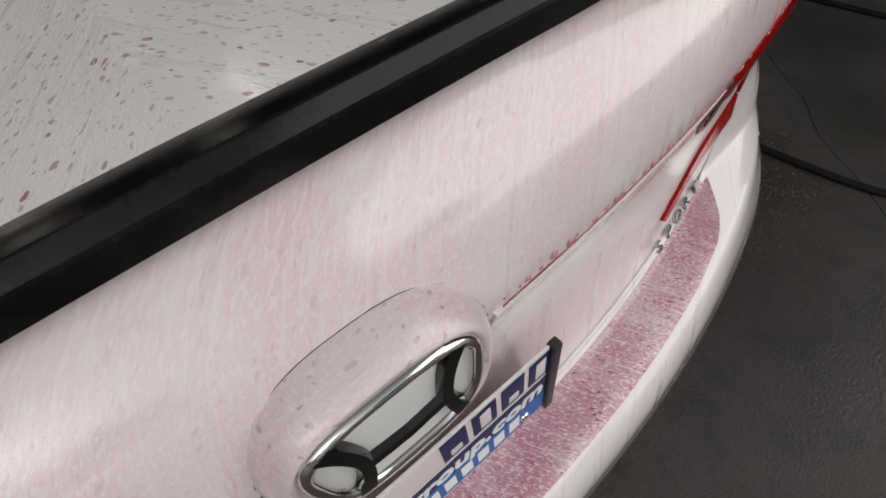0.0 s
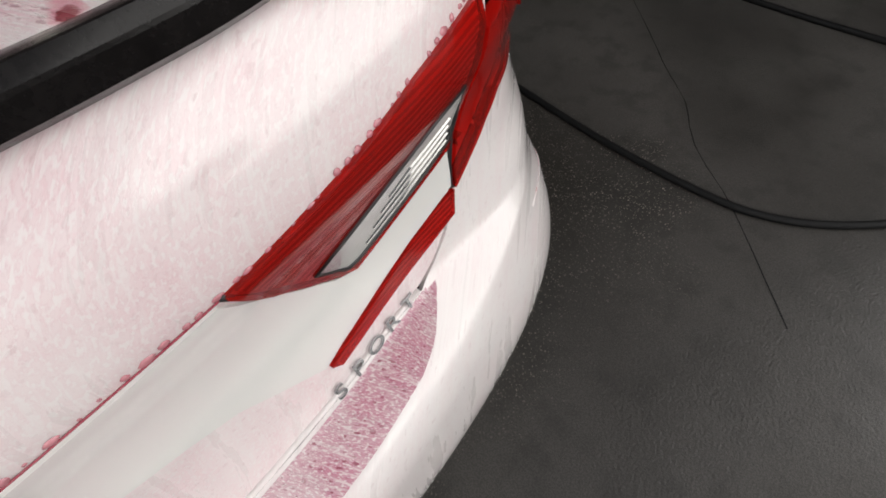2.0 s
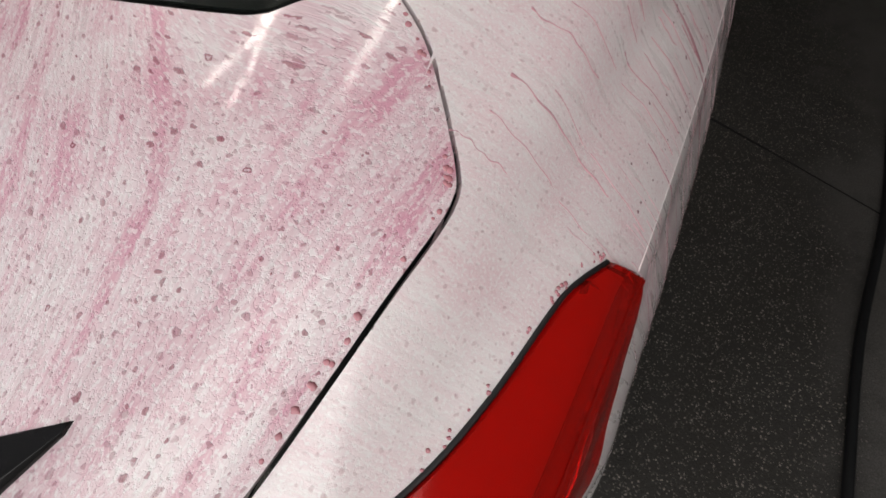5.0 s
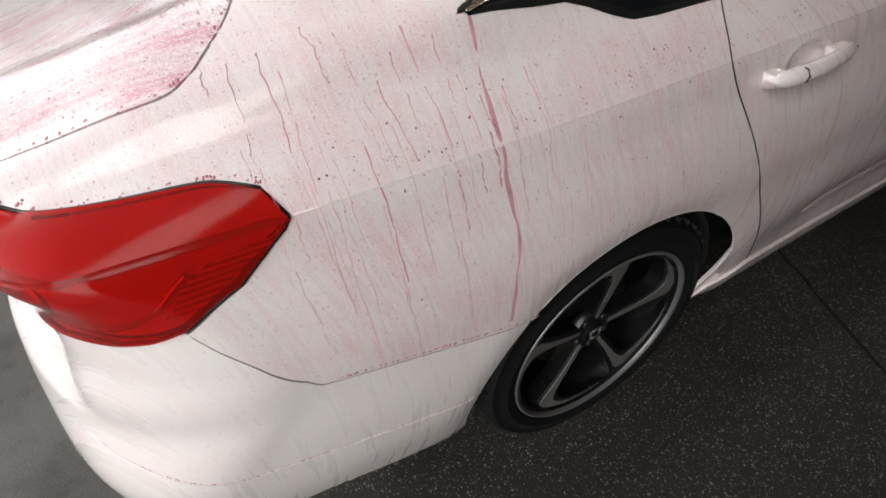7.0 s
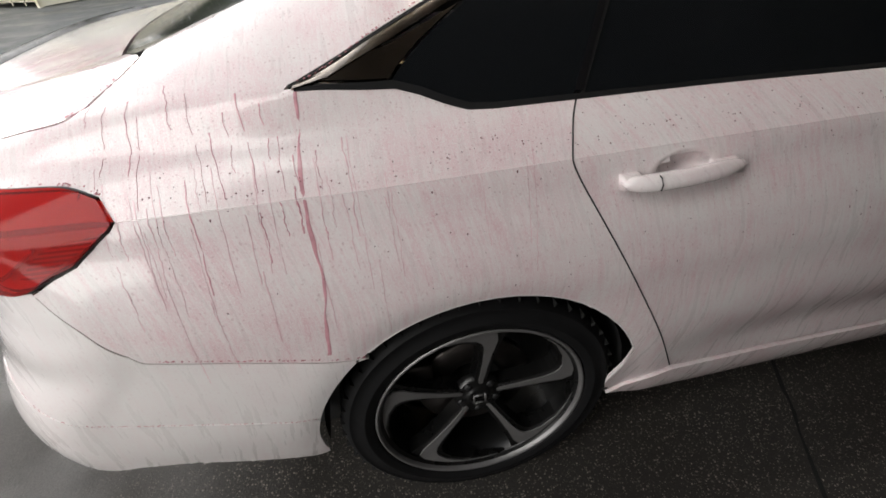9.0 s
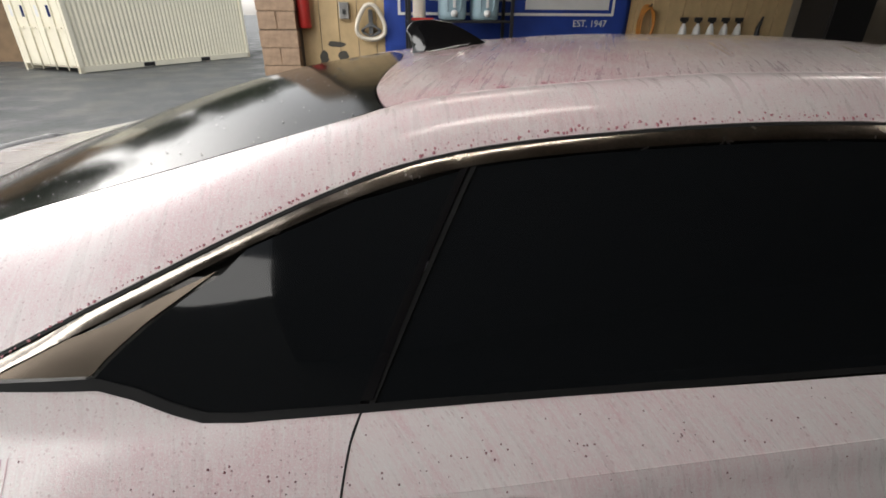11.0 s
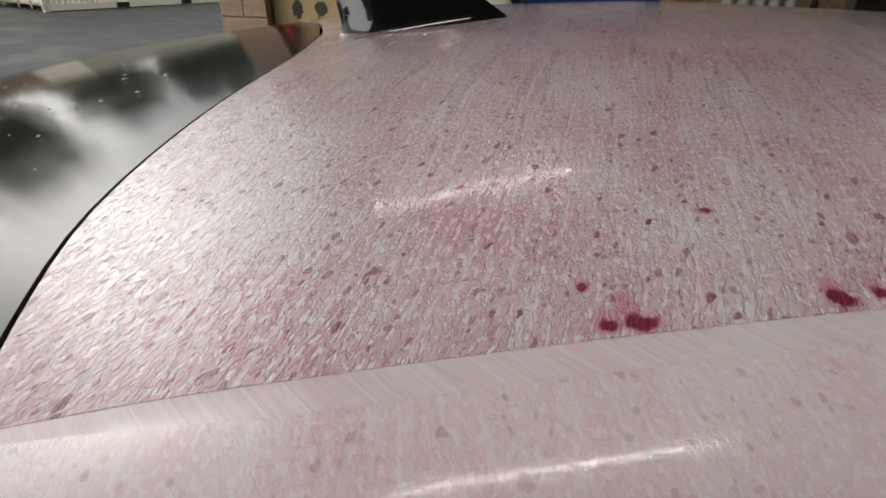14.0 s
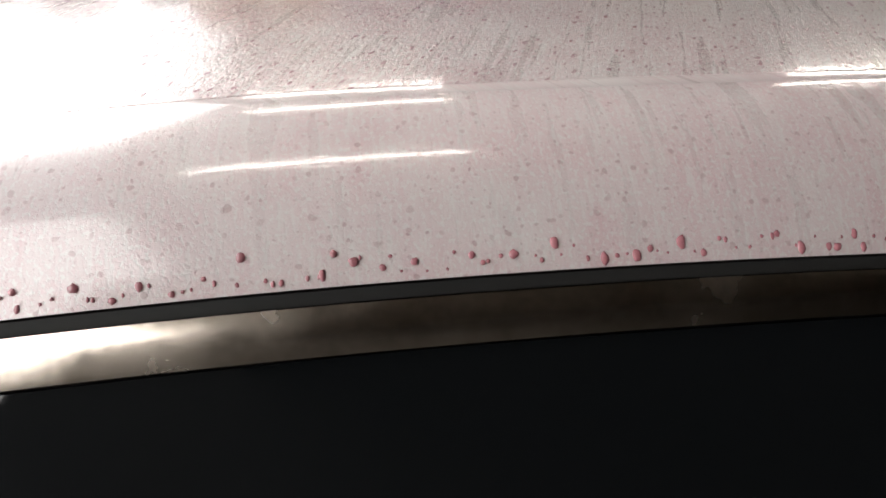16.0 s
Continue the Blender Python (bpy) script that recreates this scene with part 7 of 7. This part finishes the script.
verts, faces = [], []
for k in range(32):
    x = random.choice((random.uniform(0.50, 0.66), random.uniform(0.66, 0.95), random.uniform(0.55, 1.25)))
    z = random.uniform(0.93, 1.03) if random.random() < 0.75 else random.uniform(0.75, 0.9)
    run_strip(verts, faces, x, z, z - random.uniform(0.05, 0.24), random.uniform(0.0006, 0.0012), random.uniform(0.0005, 0.0016), random.uniform(-0.004, 0.006))
tagged(part("pale_runs", mesh_of("pale_runs", verts, faces), RUNS), "thin pale pink runs of fluid down the flank", "fluid runs", kind="stuff")
# dark dried specks at the head of the runs
DRIED = plain("dried_speck", (0.16, 0.05, 0.06), 0.5, vary=0.4, scale=90)
spots = []
for k in range(260):
    x, z = random.uniform(0.45, 2.3), random.choice((random.uniform(0.93, 1.02), random.uniform(0.958, 0.985), random.uniform(0.70, 1.02)))
    if math.hypot(x - ARCH, z - AXLE_Z) < ARCH_R + 0.01 or x < 0.56 and z < 0.99:
        continue
    r = random.uniform(0.0007, 0.0017)
    if z <= 0.953:
        spots.append((lower, s_at_x(x, z), z, r, 0.3, down if random.random() < 0.5 else None))
    elif z > 0.957:
        y = -(half(z) + taper(x))
        if abs(y) > belt_y(x) + 0.012:
            spots.append((upper, x, y, r, 0.3, None))
beads("dried_specks", "tiny dark dried specks over the flank", spots, DRIED)
# runs spread over the quarter's top, from the lid seam to the lamp
verts, faces = [], []
for k in range(13):
    x0 = 0.505 + 0.0285 * k + random.uniform(-0.013, 0.013)
    y0 = 0.735 + 0.25 * max(0.0, x0 - 0.56) + random.uniform(-0.015, 0.07)
    prev, ph, w = None, random.uniform(0, 6), random.uniform(0.0004, 0.001)
    length, lean = random.uniform(0.03, 0.16), random.uniform(-0.16, -0.04) if x0 < 0.6 else random.uniform(0.0, 0.16)
    for i in range(31):
        t = i / 30
        px, py = x0 + lean * length * t + 0.0016 * math.sin(9 * t + ph) + 0.0009 * math.sin(26 * t + 2 * ph), y0 + length * t
        if py > shoulder_y(px) - 0.006:
            break
        c, ww = len(verts), w * (0.6 + 0.4 * abs(math.sin(7 * t + ph))) * (1.0 if t > 0.06 else 2.0)
        for d, up in ((-ww, 0.0002), (0, 0.0007), (ww, 0.0002)):
            p = upper(px + d, -py)
            verts.append((p[0], p[1] - up * 0.5, p[2] + up))
        if prev is not None:
            faces.extend(((prev, prev + 1, c + 1, c), (prev + 1, prev + 2, c + 2, c + 1)))
        prev = c
tagged(part("shoulder_runs", mesh_of("shoulder_runs", verts, faces), MAIN_RUN), "thin wine-pink runs over the rear shoulder", "fluid runs", kind="stuff")

# drops hanging along the fold of the lower bumper and above the wheel arch seam
spots = []
for k in range(150):
    x = random.uniform(0.16, 0.73)
    z = pchip([0.145, 0.19, 0.23, 0.325, 0.40, 0.50, 0.62, 0.735], [0.640, 0.622, 0.604, 0.560, 0.540, 0.518, 0.488, 0.458])(x) + random.uniform(0.001, 0.004)
    spots.append((lower, s_at_x(x, z), z, random.uniform(0.0006, 0.0016), 0.5, None))
for k in range(70):
    x = random.uniform(0.50, 0.86)
    z = pchip([0.48, 0.50, 0.622, 0.81, 0.862], [0.712, 0.705, 0.679, 0.637, 0.624])(x) + random.uniform(0.0, 0.003)
    spots.append((lower, s_at_x(x, z), z, random.uniform(0.0008, 0.0020), 0.4, Vector((1, 0, 0)) if random.random() < 0.6 else None))
beads("seam_drops", "small wine-red drops caught along the bumper seams", spots, FLUID_PALE)

# clear water beads on the window trim and the hind window
WATER = glassy("water_bead", (0.30, 0.29, 0.28), 0.02)
spots = []
for k in range(260):
    x = random.uniform(1.35, 2.38)
    spots.append((upper, x, -(rail_y(x) + random.uniform(0.006, 0.020)), random.uniform(0.0005, 0.0013), 0.5, Vector((1, 0, 0)) if random.random() < 0.3 else None))
for k in range(420):
    x = random.uniform(0.50, 0.62) if k % 2 else random.uniform(0.6, 1.3)
    y = -random.uniform(0.05, 0.52)
    if x > 0.47 + 0.10 * (abs(y) / 0.6) ** 3:
        spots.append((upper, x + 0.02, y, random.uniform(0.0006, 0.0020), 0.5, None))
beads("water_beads", "clear water beads standing on trim and rear window", spots, WATER)
